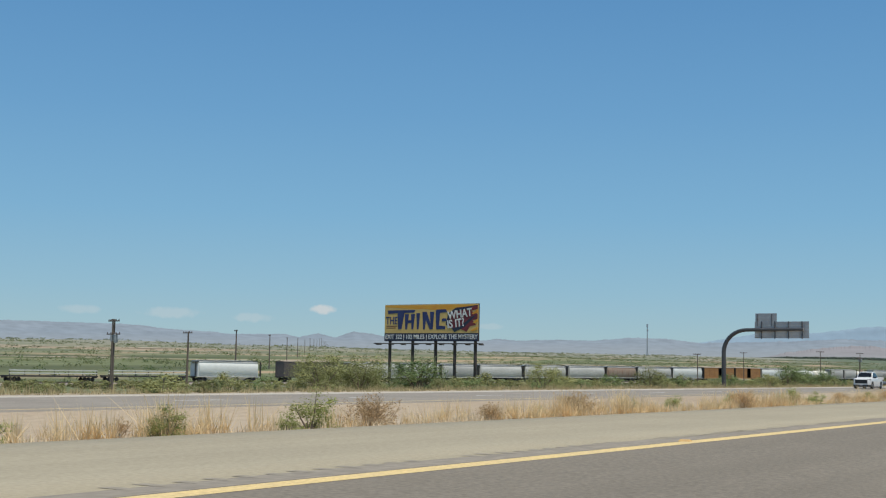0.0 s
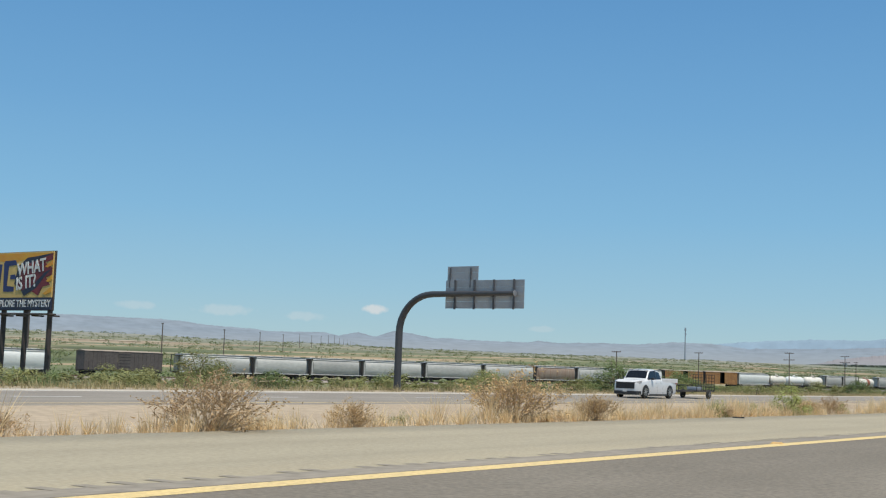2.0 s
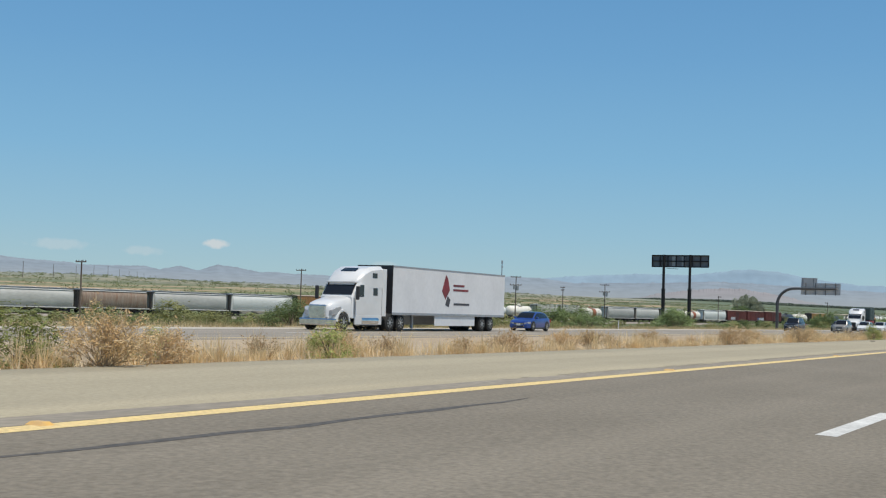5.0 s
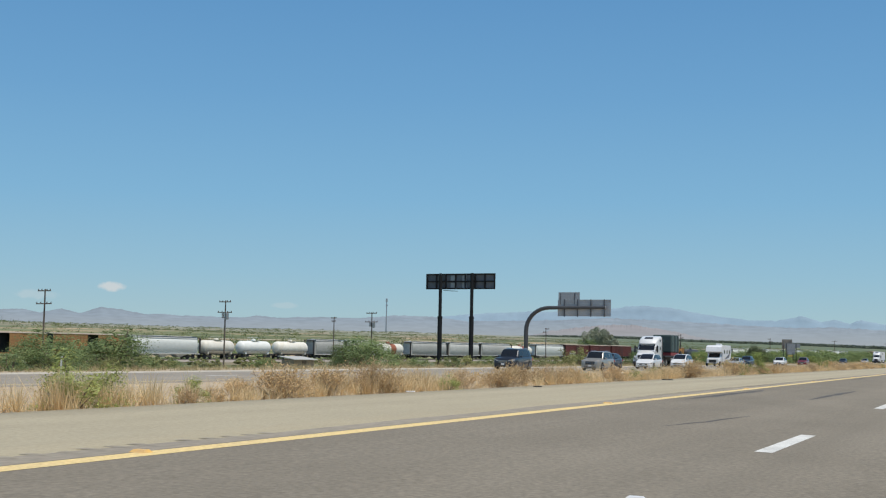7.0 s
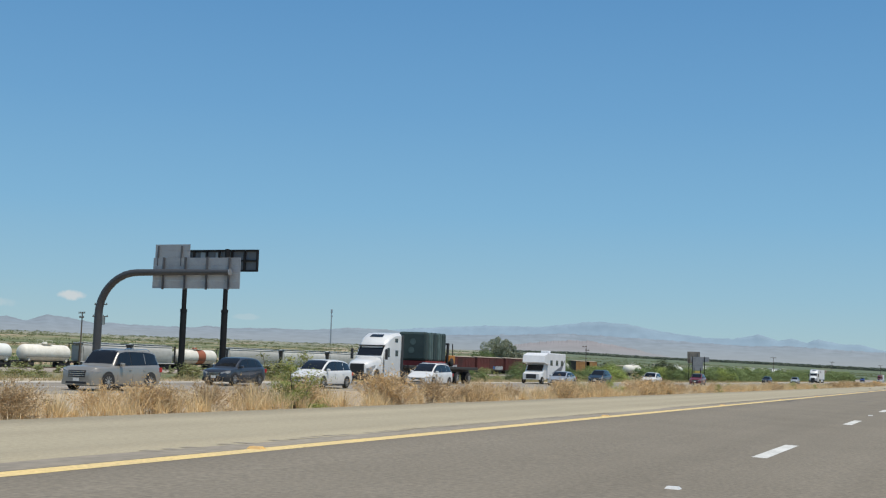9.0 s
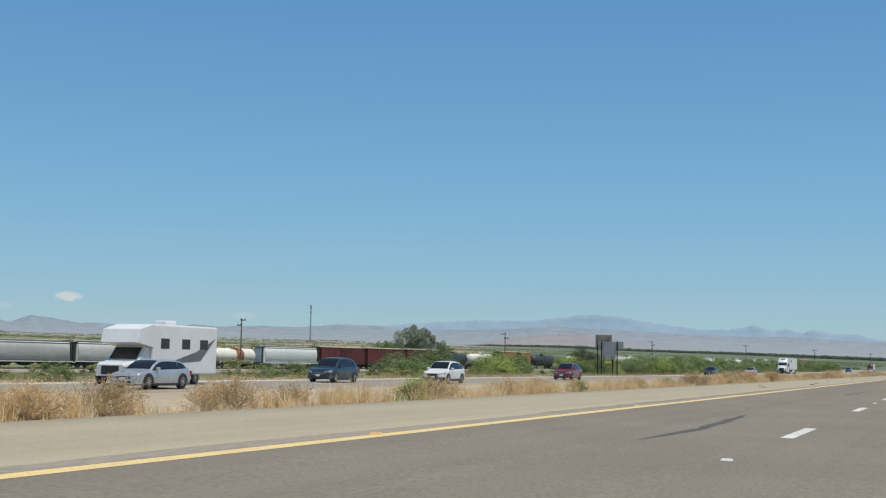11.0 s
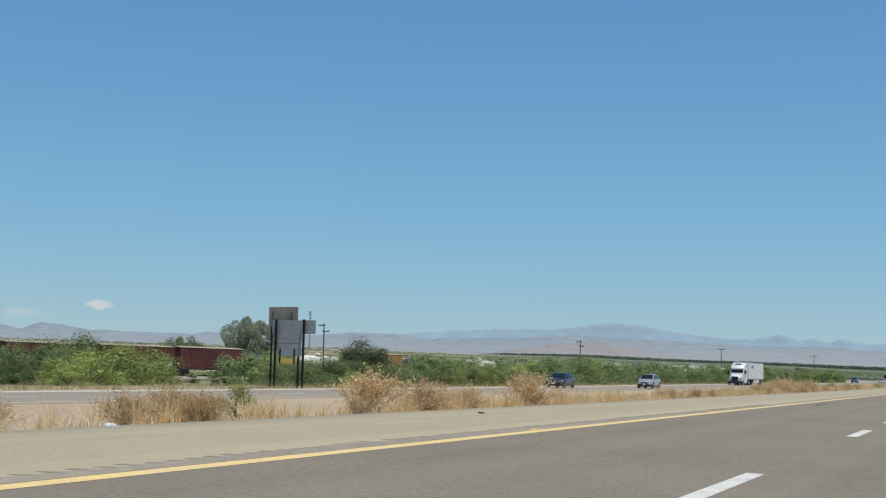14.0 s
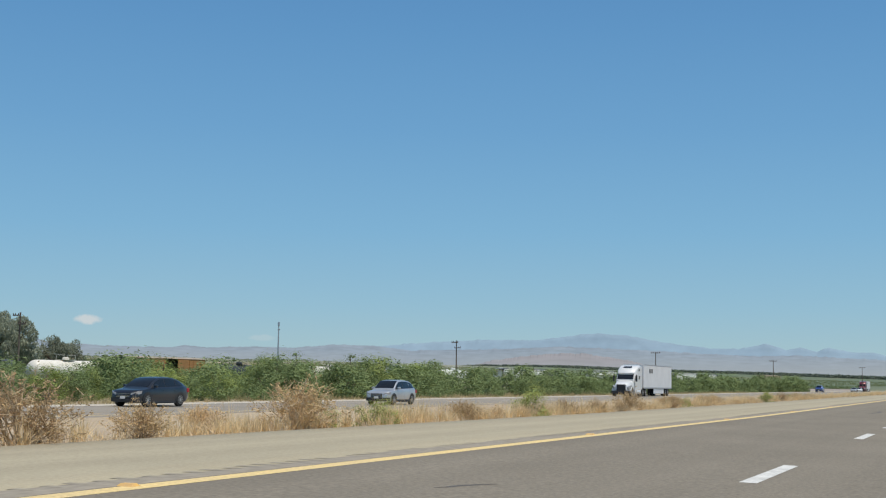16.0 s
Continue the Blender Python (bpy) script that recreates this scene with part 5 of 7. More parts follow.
boxcar(222, 240, "box_dull", "box_roof", "dull brown boxcar with closed door", False)
boxcar(407.8, 429.2, "box_orange", "box_roof", "faded orange boxcar with its door open", True, 0.6)
boxcar(429.2, 448.4, "box_orange", "box_roof", "faded orange boxcar with a dark open doorway", True, 0.4)
boxcar(632.4, 650.2, "box_red", "box_roof", "oxide-red boxcar with graffiti along its side", False, 0.0, 3, (("paint_white", -5.8, -2.2, 1.3),))
boxcar(650.2, 667, "box_red", "box_roof", "oxide-red boxcar with white and blue graffiti", False, 0.5, 5, (("paint_blue", 1.2, 2.6, 1.25), ("paint_white", 2.7, 7.0, 1.25)))
boxcar(667, 684, "box_red", "box_roof", "oxide-red boxcar at the end of the red row", False, -0.5)
boxcar(715.4, 733.3, "box_orange", "box_roof", "faded orange boxcar half hidden by bushes", True, 1.0)
boxcar(1020, 1040, "hopper_rust", "box_roof", "far brown boxcar with closed door", False)
tank_car(468.5, 479.9, "tank_white", "short cream tank wagon with a railed platform")
tank_car(480.2, 491.8, "hopper_light", "white tank wagon with a railed platform on top")
tank_car(492.2, 504.8, "tank_white", "cream tank wagon half hidden by bushes")
tank_car(530.3, 543.8, "tank_white", "cream tank wagon with a rust-red band", True)
tank_car(598.6, 612.6, "tank_white", "cream tank wagon with a broad rust-red band", True)
tank_car(684.6, 698.4, "tank_black", "black tank wagon behind the red boxcars")
tank_car(698.8, 713, "tank_white", "cream tank wagon showing over the bushes")
tank_car(735, 750, "tank_black", "black tank wagon behind green bushes")
tank_car(760, 774, "tank_white", "cream tank wagon behind green bushes")
tank_car(803.8, 817, "hopper_light", "white tank wagon behind green bushes")
tank_car(853, 866, "tank_black", "black tank wagon far along the train")
tank_car(918, 932, "tank_white", "cream tank wagon far along the train")

def flat_wagon(y0, y1, label):
    """A flat wagon with pale stake rails along its deck."""
    ob, L = wagon("flat_wagon", label, y0, y1, "flat wagons")
    part("deck", Shape().box(-1.45, -L / 2 + 0.6, 0.95, 1.45, L / 2 - 0.6, 1.25, 0.03), "wagon_black", ob)
    for zz in (1.55, 2.1):
        part("stake_rail", Shape().box(1.38, -L / 2 + 0.8, zz, 1.46, L / 2 - 0.8, zz + 0.2, 0.01), "hopper_roof", ob)
    for k in range(7):
        yy = -L / 2 + 0.9 + (L - 1.8) * k / 6
        part("stake", Shape().box(1.34, yy - 0.06, 1.2, 1.44, yy + 0.06, 2.4), "wagon_black", ob)
    return ob


flat_wagon(176, 196.5, "flat wagon with pale stake rails")
flat_wagon(154.5, 175, "flat wagon with pale stake rails")

# tin-roofed shed beyond the far carriageway
shx, shy = -96.8, 413.0
shed = thing("shed", "small tan shed with a pale tin roof", "shed", at=(shx, shy, lz(shx, shy)), turn=-20)
part("wall", Shape().box(-1.5, -1.9, -0.2, 1.5, 1.9, 1.5, 0.02), "shed_wall", shed)
part("roof", Shape().slab([(-1.9, -2.3, 1.95), (2.0, -2.3, 1.5), (2.0, 2.3, 1.5), (-1.9, 2.3, 1.95)], 0.08, (0, 0, 1)), "roof_tin", shed)
part("door", Shape().box(1.5, -0.5, 0.0, 1.53, 0.4, 1.4, 0.008), "bark", shed, "dark plank door")
copy_thing(shed, pose(-122, 140, lz(-122, 140), 0, 0, 60))


# ------------------------------------------------------------------ plants
def slivers(name, centres, along, length, width, rng, loose=0.6):
    """Many narrow leaflets, each roughly along its sprig."""
    n = len(centres)
    a = along + rng.normal(0, loose, (n, 3))
    a /= np.linalg.norm(a, axis=1)[:, None]
    b = np.cross(a, rng.normal(size=(n, 3)))
    b /= np.linalg.norm(b, axis=1)[:, None]
    L = (length * rng.uniform(0.5, 1.4, n))[:, None]
    W = (width * rng.uniform(0.6, 1.4, n))[:, None]
    v = np.concatenate([centres - a * L * 0.5 - b * W * 0.5, centres - a * L * 0.3 + b * W * 0.5, centres + a * L * 0.5], 1).reshape(-1, 3)
    return tri_mesh(name, v)


def bush_meshes(seed, leaves, size, clumps=24, low=0.12, loose=0.12, thin=0.45):
    """One bush in a unit box: leaves on the outside of many rounded clumps that make up an uneven dome, stray sprays between them, and the stems that bear them."""
    r = np.random.default_rng(seed)
    a = r.uniform(0, 2 * np.pi, clumps)
    up = low + (0.90 - low) * r.random(clumps) ** 0.7
    up[:clumps // 3] = low * r.uniform(0.3, 1.2, clumps // 3)
    lobe = 0.86 + 0.14 * np.sin(2 * a + r.uniform(0, 6.28)) + 0.10 * np.sin(3 * a + r.uniform(0, 6.28))
    reach = 0.41 * np.sqrt(np.clip(1 - up ** 2.1, 0.02, 1)) * r.uniform(0.35, 1.1, clumps) ** 0.6
    up = up * np.where(reach > 0.15, lobe, 1.0)
    c = np.stack([np.cos(a) * reach, np.sin(a) * reach, up * r.uniform(0.8, 1.0, clumps)], 1)
    rad = r.uniform(0.09, 0.19, clumps)
    k = r.choice(clumps, leaves, p=rad ** 2 / np.sum(rad ** 2))
    d = r.normal(size=(leaves, 3))
    d /= np.linalg.norm(d, axis=1)[:, None]
    q = rad[k] * (0.72 + 0.28 * r.random(leaves) + loose * r.exponential(1.0, leaves))
    inner = r.random(leaves) < 0.12
    q = np.where(inner, q * 0.55, q)
    p = c[k] + d * q[:, None] * (1, 1, 0.9)
    stretch = 1.0 / np.quantile(p[:, 2], 0.99)
    c[:, 2] *= stretch
    p[:, 2] *= stretch
    p[:, 2] = np.where(p[:, 2] < 0.02, 0.02 + 0.1 * r.random(leaves), p[:, 2])
    face = d * 0.8 + (c[k] - (0, 0, 0.35)) * 0.9 + r.normal(0, 0.28, (leaves, 3)) + (0, 0, 0.1)
    face /= np.linalg.norm(face, axis=1)[:, None]
    u = np.cross(face, r.normal(size=(leaves, 3)))
    u /= np.linalg.norm(u, axis=1)[:, None]
    w = np.cross(face, u)
    L = (size * r.uniform(0.6, 1.5, leaves) * np.where(inner, 2.0, 1.0))[:, None]
    v = np.concatenate([p - u * L * 0.5 - w * L * 0.5 * thin, p - u * L * 0.3 + w * L * 0.5 * thin, p + u * L * 0.6], 1).reshape(-1, 3)
    s = Shape()
    for j in range(0, clumps, 2):
        m = c[j] * 0.5 + r.normal(0, 0.03, 3)
        s.tube([(c[j][0] * 0.08, c[j][1] * 0.08, -0.03), tuple(m), tuple(c[j])], [0.014, 0.010, 0.004], 4, False)
    return tri_mesh("foliage", v), s.mesh("stem")


def plant_kind(name, label, category, group, seeds, leaf_material, **kw):
    kinds = []
    for k, seed in enumerate(seeds):
        leaf, stems = bush_meshes(seed, **kw)
        leaf.materials.append(M[leaf_material])
        stems.materials.append(M["bark"])
        kinds.append((leaf, stems))
    return name, label, category, group, kinds


THICKET = {"green": [], "olive": []}  # far bushes, past counting, by colour


def plant(kind, x, y, width, height, k, sink=0.03, thicket=False):
    """Stands one plant of a kind on the land, or adds it to the far thicket; width and height in metres."""
    name, label, category, group, kinds = kind
    leaf, stems = kinds[k % len(kinds)]
    if thicket:
        v = np.empty(len(leaf.vertices) * 3, dtype=np.float32)
        leaf.vertices.foreach_get("co", v)
        v = v.reshape(-1, 3) * (width, width, height)
        c, s = math.cos(k * 2.4), math.sin(k * 2.4)
        v = np.stack([v[:, 0] * c - v[:, 1] * s + x, v[:, 0] * s + v[:, 1] * c + y, v[:, 2] + lz(x, y) - sink], 1)
        THICKET["olive" if kind is CREOSOTE or kind is BRUSH else "green"].append(v)
        return
    ob = new(name)
    ob.empty_display_size = 0.2
    ob.matrix_basis = pose(x, y, lz(x, y) - sink, 0, 0, (k * 137.5) % 360) @ Matrix.Diagonal((width, width, height, 1))
    tagged(ob, label, category, group)
    part("foliage", leaf, None, ob)
    part("stem", stems, None, ob)
    return ob


GREENS = "green bushes beyond the far carriageway"
MESQUITE = plant_kind("bush", "spreading feathery bright green mesquite bush", "bush", GREENS, range(30, 36), "green", leaves=7200, size=0.0275, clumps=46, loose=0.2, thin=0.5)
LIMY = plant_kind("bush", "rounded yellow-green desert bush", "bush", GREENS, range(36, 39), "lime", leaves=7200, size=0.0275, clumps=40, loose=0.2, thin=0.5)
THIN_MESQUITE = plant_kind("bush", "green mesquite bush further along the railway", "bush", GREENS, range(80, 84), "green", leaves=2200, size=0.044, clumps=26, loose=0.2, thin=0.55)
PALE = plant_kind("bush", "large pale olive desert bush with loose sprays", "bush", "olive desert bushes", range(46, 49), "olive", leaves=7500, size=0.027, clumps=36, loose=0.28, thin=0.45)
CREOSOTE = plant_kind("bush", "yellowish olive desert bush with loose twigs", "bush", "olive desert bushes", range(40, 45), "olive", leaves=1250, size=0.068, clumps=18, loose=0.3, thin=0.35)
DARKBUSH = plant_kind("bush", "dense dark green upright bush", "bush", "dark bushes", range(50, 52), "dark_leaf", leaves=11000, size=0.026, clumps=40, loose=0.2)
BRUSH = plant_kind("bush", "low olive brush along the railway", "bush", "brush along the railway", range(90, 94), "olive", leaves=420, size=0.12, clumps=12, thin=0.6)
SAGE = plant_kind("shrub", "low green shrub among dry grass", "shrub", "green shrubs in the median", range(60, 64), "sage", leaves=3000, size=0.052, clumps=24, low=0.06, loose=0.32, thin=0.26)


def dead_shrub_meshes(seed, stems, up_low, heads):
    """A dried-out shrub: bare stems fanning up from the root, forking twice, with curled seed heads along the twigs."""
    r = np.random.default_rng(seed)

    def rods(q0, q1, w):
        s = np.cross(q1 - q0, r.normal(size=q0.shape))
        s /= np.linalg.norm(s, axis=1)[:, None]
        return np.concatenate([q0 - s * w, q0 + s * w, q1], 1).reshape(-1, 3)

    def unit(d):
        return d / np.linalg.norm(d, axis=1)[:, None]
    a = r.uniform(0, 2 * np.pi, stems)
    e = np.radians(r.uniform(up_low, 88, stems))
    d = np.stack([np.cos(e) * np.cos(a), np.cos(e) * np.sin(a), np.sin(e)], 1)
    p0 = np.stack([r.normal(0, 0.03, stems), r.normal(0, 0.03, stems), np.full(stems, -0.02)], 1)
    p1 = p0 + d * (0.5 * r.uniform(0.6, 1.0, stems))[:, None]
    out = [rods(p0, p1, 0.0075)]
    k = np.repeat(np.arange(stems), 4)
    u = r.uniform(0.45, 1.0, len(k))[:, None]
    b0 = p0[k] * (1 - u) + p1[k] * u
    bd = unit(d[k] + r.normal(0, 0.42, (len(k), 3)) + (0, 0, 0.25))
    b1 = b0 + bd * (0.36 * r.uniform(0.5, 1.1, len(k)))[:, None]
    out.append(rods(b0, b1, 0.005))
    j = np.repeat(np.arange(len(k)), 3)
    u = r.uniform(0.3, 1.0, len(j))[:, None]
    t0 = b0[j] * (1 - u) + b1[j] * u
    t1 = t0 + unit(bd[j] + r.normal(0, 0.6, (len(j), 3))) * (0.17 * r.uniform(0.4, 1.2, len(j)))[:, None]
    out.append(rods(t0, t1, 0.0035))
    m = heads
    h = r.integers(0, len(j), m)
    u = r.random(m)[:, None]
    c = t0[h] * (1 - u) + t1[h] * u + r.normal(0, 0.012, (m, 3))
    seedy = slivers("foliage", c, unit(t1 - t0)[h], 0.036 if heads > 2000 else 0.046, 0.0165 if heads > 2000 else 0.023, r, 0.7)
    for v in out:
        v[:, 2] = np.maximum(v[:, 2], -0.02)
    return seedy, tri_mesh("branching", np.concatenate(out))


DEAD = []
for k in range(10):
    big = k >= 6
    seedy, twigs = dead_shrub_meshes(70 + k, 56 if big else 28 + 4 * (k % 3), 22 + 6 * (k % 4), 2300 if big else 560)
    seedy.materials.append(M[("tumble", "tumble", "twig_red")[k % 3]])
    twigs.materials.append(M["twig"])
    DEAD.append((seedy, twigs))


def dead_shrub(x, y, width, height, k, big=False):
    ob = new("dead_shrub")
    ob.empty_display_size = 0.2
    ob.matrix_basis = pose(x, y, lz(x, y) - 0.02, 0, 0, (k * 77.0) % 360) @ Matrix.Diagonal((width, width, height * 1.08, 1))
    tagged(ob, "tall dried-out tan shrub with bare forked twigs" if big else "small dried-out tan shrub among grass", "shrub", "dead shrubs in the median")
    seedy, twigs = DEAD[6 + k % 4 if big else k % 6]
    part("foliage", seedy, None, ob)
    part("branching", twigs, None, ob)


# shrubs that stand out in the median: x, y, height, kind (0 dead, 1 green)
MEDIAN = [(-11.3, 11.8, 0.38, 1), (-11.6, 14.8, 0.54, 1), (-11.7, 16.3, 0.53, 0), (-11.6, 19.8, 0.36, 0), (-11.6, 22.9, 0.55, 0), (-11.3, 31.3, 0.55, 0), (-11.6, 33.0, 0.33, 0), (-11.5, 35.3, 0.5, 1), (-11.6, 38.6, 0.39, 1), (-11.6, 40.8, 0.44, 0), (-11.6, 42.8, 0.31, 0), (-11.6, 46.5, 0.5, 0), (-11.6, 48.5, 0.56, 0), (-11.6, 50.7, 0.53, 1), (-11.6, 54.7, 0.43, 0), (-11.6, 58.6, 0.36, 0), (-11.6, 65.0, 0.73, 1), (-11.6, 65.1, 0.85, 0), (-11.6, 68.4, 0.41, 0), (-11.5, 71.7, 0.65, 0), (-11.6, 74.9, 0.47, 0), (-11.6, 79.2, 0.46, 0), (-11.2, 82.6, 0.79, 0), (-11.2, 85.3, 0.44, 0)]
MEDIAN += [(-11.7, 90.2, 1, 0), (-11.3, 92.4, 0.58, 0), (-11.6, 98.5, 0.41, 1), (-11.6, 100.8, 0.33, 1), (-11.6, 102.9, 0.73, 1), (-11.6, 104.3, 0.51, 0), (-11.6, 105.9, 0.56, 0), (-11.6, 106.9, 0.34, 1), (-11.6, 113.8, 0.64, 0), (-11.5, 121.8, 0.66, 1), (-11.6, 125.2, 0.5, 1), (-11.1, 136.9, 0.4, 0), (-11.3, 139.5, 0.31, 1), (-11.2, 144.2, 0.58, 1), (-11.4, 147.8, 0.62, 1), (-11.6, 151.7, 0.37, 1), (-11.1, 154.4, 0.7, 0), (-11.4, 155.9, 0.43, 1), (-11.1, 158.1, 0.68, 0), (-11.5, 160.9, 0.77, 0), (-11.7, 162.8, 0.62, 0), (-11.6, 166.3, 0.62, 0), (-11.5, 168.2, 0.83, 0), (-11.7, 170.4, 0.79, 0), (-11.7, 174.4, 0.53, 1)]
MEDIAN += [(-11.5, 178.1, 0.74, 0), (-11.1, 184.5, 0.88, 0), (-11.1, 190.0, 0.81, 0), (-11.1, 243.8, 0.69, 1), (-11.2, 244.9, 0.37, 0), (-11.6, 246.7, 0.77, 1), (-11.6, 252.2, 0.45, 1), (-11.6, 259.2, 0.49, 0), (-11.5, 262.4, 0.72, 1), (-11.7, 263.2, 0.6, 1), (-11.6, 265.2, 0.42, 1), (-11.6, 267.9, 0.69, 0), (-11.6, 269.5, 0.67, 0), (-11.6, 271.4, 0.74, 0), (-11.6, 276.0, 0.58, 0), (-11.6, 277.8, 0.51, 0), (-11.6, 279.6, 0.69, 0), (-11.6, 282.1, 0.63, 0), (-11.6, 283.9, 0.62, 0), (-11.6, 288.4, 0.63, 0), (-11.6, 290.7, 0.4, 1), (-11.6, 293.8, 0.47, 1), (-11.2, 297.8, 0.81, 0), (-11.6, 307.5, 0.85, 0), (-11.6, 308.8, 0.83, 1)]
MEDIAN += [(-11.6, 310.7, 0.58, 0), (-11.6, 313.5, 0.77, 1), (-11.6, 316.1, 0.65, 0), (-11.6, 318.2, 0.61, 0), (-11.6, 320.6, 0.6, 0), (-11.6, 324.7, 0.49, 0), (-11.6, 326.7, 0.56, 0), (-11.6, 328.9, 0.55, 0), (-11.6, 332.3, 0.46, 0), (-11.6, 336.0, 0.54, 0), (-11.6, 340.2, 0.86, 1), (-11.6, 344.0, 0.89, 0), (-11.6, 346.6, 0.72, 0), (-11.6, 350.2, 0.66, 0), (-11.6, 354.5, 0.39, 0), (-11.6, 357.5, 0.76, 0), (-11.6, 362.1, 0.49, 0), (-11.6, 367.0, 0.74, 0), (-11.6, 368.7, 0.82, 0), (-11.6, 371.1, 0.74, 0), (-11.3, 448.3, 0.73, 0), (-11.6, 454.7, 0.62, 0), (-11.6, 457.9, 0.84, 0), (-11.7, 460.0, 0.48, 0)]
MEDIAN += [(-11.6, 462.8, 0.84, 0), (-11.6, 465.5, 0.88, 0), (-11.6, 467.2, 0.61, 0), (-11.1, 472.2, 0.86, 0), (-11.4, 475.4, 0.71, 0), (-11.6, 482.4, 0.63, 0), (-11.6, 489.2, 0.48, 0), (-11.6, 491.9, 0.29, 0), (-11.6, 498.1, 0.57, 0), (-11.6, 499.8, 0.72, 0), (-11.9, 510.3, 0.66, 0), (-11.6, 516.8, 0.99, 0), (-11.5, 518.8, 0.78, 0), (-11.5, 526.0, 1.02, 0), (-11.6, 528.6, 0.5, 0), (-11.7, 541.7, 0.47, 0), (-11.6, 546.6, 0.47, 0), (-11.6, 559.4, 0.45, 0), (-11.6, 562.6, 0.68, 0), (-11.6, 565.1, 0.73, 0), (-11.6, 566.8, 0.28, 0), (-11.6, 570.8, 1.0, 0), (-11.6, 572.7, 0.98, 0), (-11.6, 574.8, 0.95, 0)]
MEDIAN += [(-11.6, 576.3, 1.0, 0), (-11.6, 583.6, 1.0, 0), (-11.6, 587.2, 0.54, 1), (-11.6, 591.6, 0.58, 0), (-11.6, 596.5, 0.85, 1), (-11.5, 606.8, 0.77, 0)]
for k, (x, y, h, kind) in enumerate(MEDIAN):
    if kind:
        plant(SAGE, x, y, min(h * 1.6, 1.25), h * 1.08, k)
    else:
        dead_shrub(x, y, h * 1.9, h * 1.22, k, h > 0.42)
r = random.Random(8)
k = 100
y = 5.0
while y < 660:
    x = -11.2 - abs(r.gauss(0, 1.1))
    h = r.uniform(0.22, 0.46) * (1.7 if 160 < y < 235 or 340 < y < 430 else (1.5 if y > 240 else 1.0))
    if r.random() < (0.3 if y < 200 else 0.13):
        plant(SAGE, x, y, h * 1.6, h, k)
    else:
        dead_shrub(x, y, h * 1.7, h * 1.1, k, h > 0.55)
    k += 1
    y += r.uniform(1.4, 4.6) * (0.85 if y < 150 else (0.46 if 240 < y < 480 else 0.6))

# straw-coloured grass: tall tufts, and thin stubble between them
rng = np.random.default_rng(17)
n = 12500
gyy = rng.uniform(2, 800, n)
gxx = -11.05 - np.abs(rng.normal(0, 0.52, n)) * np.where(rng.random(n) < 0.35, 3.6, 1.0) - 0.23 * np.abs(np.sin(gyy * 0.36 + np.sin(gyy * 0.12) * 3))
keep = (np.sin(gyy * 0.63) + np.sin(gyy * 0.19 + 2) + np.sin(gyy * 2.2 + np.sin(gyy * 0.33) * 2) * 0.8 + rng.normal(0, 0.8, n) > -0.55) & (gxx > -24)
gxx, gyy = gxx[keep], gyy[keep]
hh = 0.60 * (rng.gamma(6.0, 0.078, len(gxx)) * (0.7 + 0.75 * np.sin(gyy * 0.29 + 1) ** 4) + 0.10) * np.where(gyy > 225, 1.2, 1.0)
hh = np.minimum(hh, 0.56 + 0.1 * rng.random(len(hh)))
each = 36
roots = np.repeat(np.stack([gxx, gyy, land(gxx, gyy) - 0.01], 1), each, 0)
roots[:, :2] += rng.normal(0, 0.034, (len(roots), 2)) * np.repeat(rng.uniform(0.6, 2.0, len(gxx)), each)[:, None]
v = blades(roots, np.repeat(hh, each) * rng.uniform(0.35, 1.1, len(roots)), np.abs(rng.normal(0, 0.62, len(roots))), 0.0135, rng)
tagged(part("dry_grass", tri_mesh("dry_grass", v), "straw"), "tall straw-coloured grass tufts along the median", "grass", kind="stuff")
n = 19000
gyy = rng.uniform(2, 800, n)
gxx = -10.95 - np.abs(rng.normal(0, 1.5, n)) - 0.15 * np.abs(np.sin(gyy * 0.7))
keep = gxx > -24
gxx, gyy = gxx[keep], gyy[keep]
each = 9
roots = np.repeat(np.stack([gxx, gyy, land(gxx, gyy) - 0.01], 1), each, 0)
roots[:, :2] += rng.normal(0, 0.08, (len(roots), 2))
v = blades(roots, np.repeat(rng.gamma(5.0, 0.022, len(gxx)), each) * rng.uniform(0.5, 1.3, len(roots)), np.abs(rng.normal(0, 0.7, len(roots))), 0.015, rng)
tagged(part("dry_grass", tri_mesh("dry_stubble", v), "straw_pale"), "thin bleached stubble between the grass tufts", "grass", kind="stuff")
# thinner grass beyond the far carriageway
n = 7000
gyy, gxx = rng.uniform(10, 850, n), -46.3 - np.abs(rng.normal(0, 6, n))
hh = rng.gamma(4.0, 0.07, n) + 0.08
roots = np.repeat(np.stack([gxx, gyy, land(gxx, gyy) - 0.01], 1), 10, 0)
roots[:, :2] += rng.normal(0, 0.18, (len(roots), 2))
v = blades(roots, np.repeat(hh, 10) * rng.uniform(0.5, 1.2, len(roots)), np.abs(rng.normal(0, 0.5, len(roots))), 0.032, rng)
tagged(part("dry_grass", tri_mesh("dry_grass_far", v), "straw_dull"), "sparse dry grass beyond the far carriageway", "grass", kind="stuff")


# bushes between the far carriageway and the railway: x, y, width, height of the top above the road's datum
def bush_to(kind, x, y, w, top, k, thicket=False):
    plant(kind, x, y, w, max(0.6, top - lz(x, y)), k, 0.03, thicket)


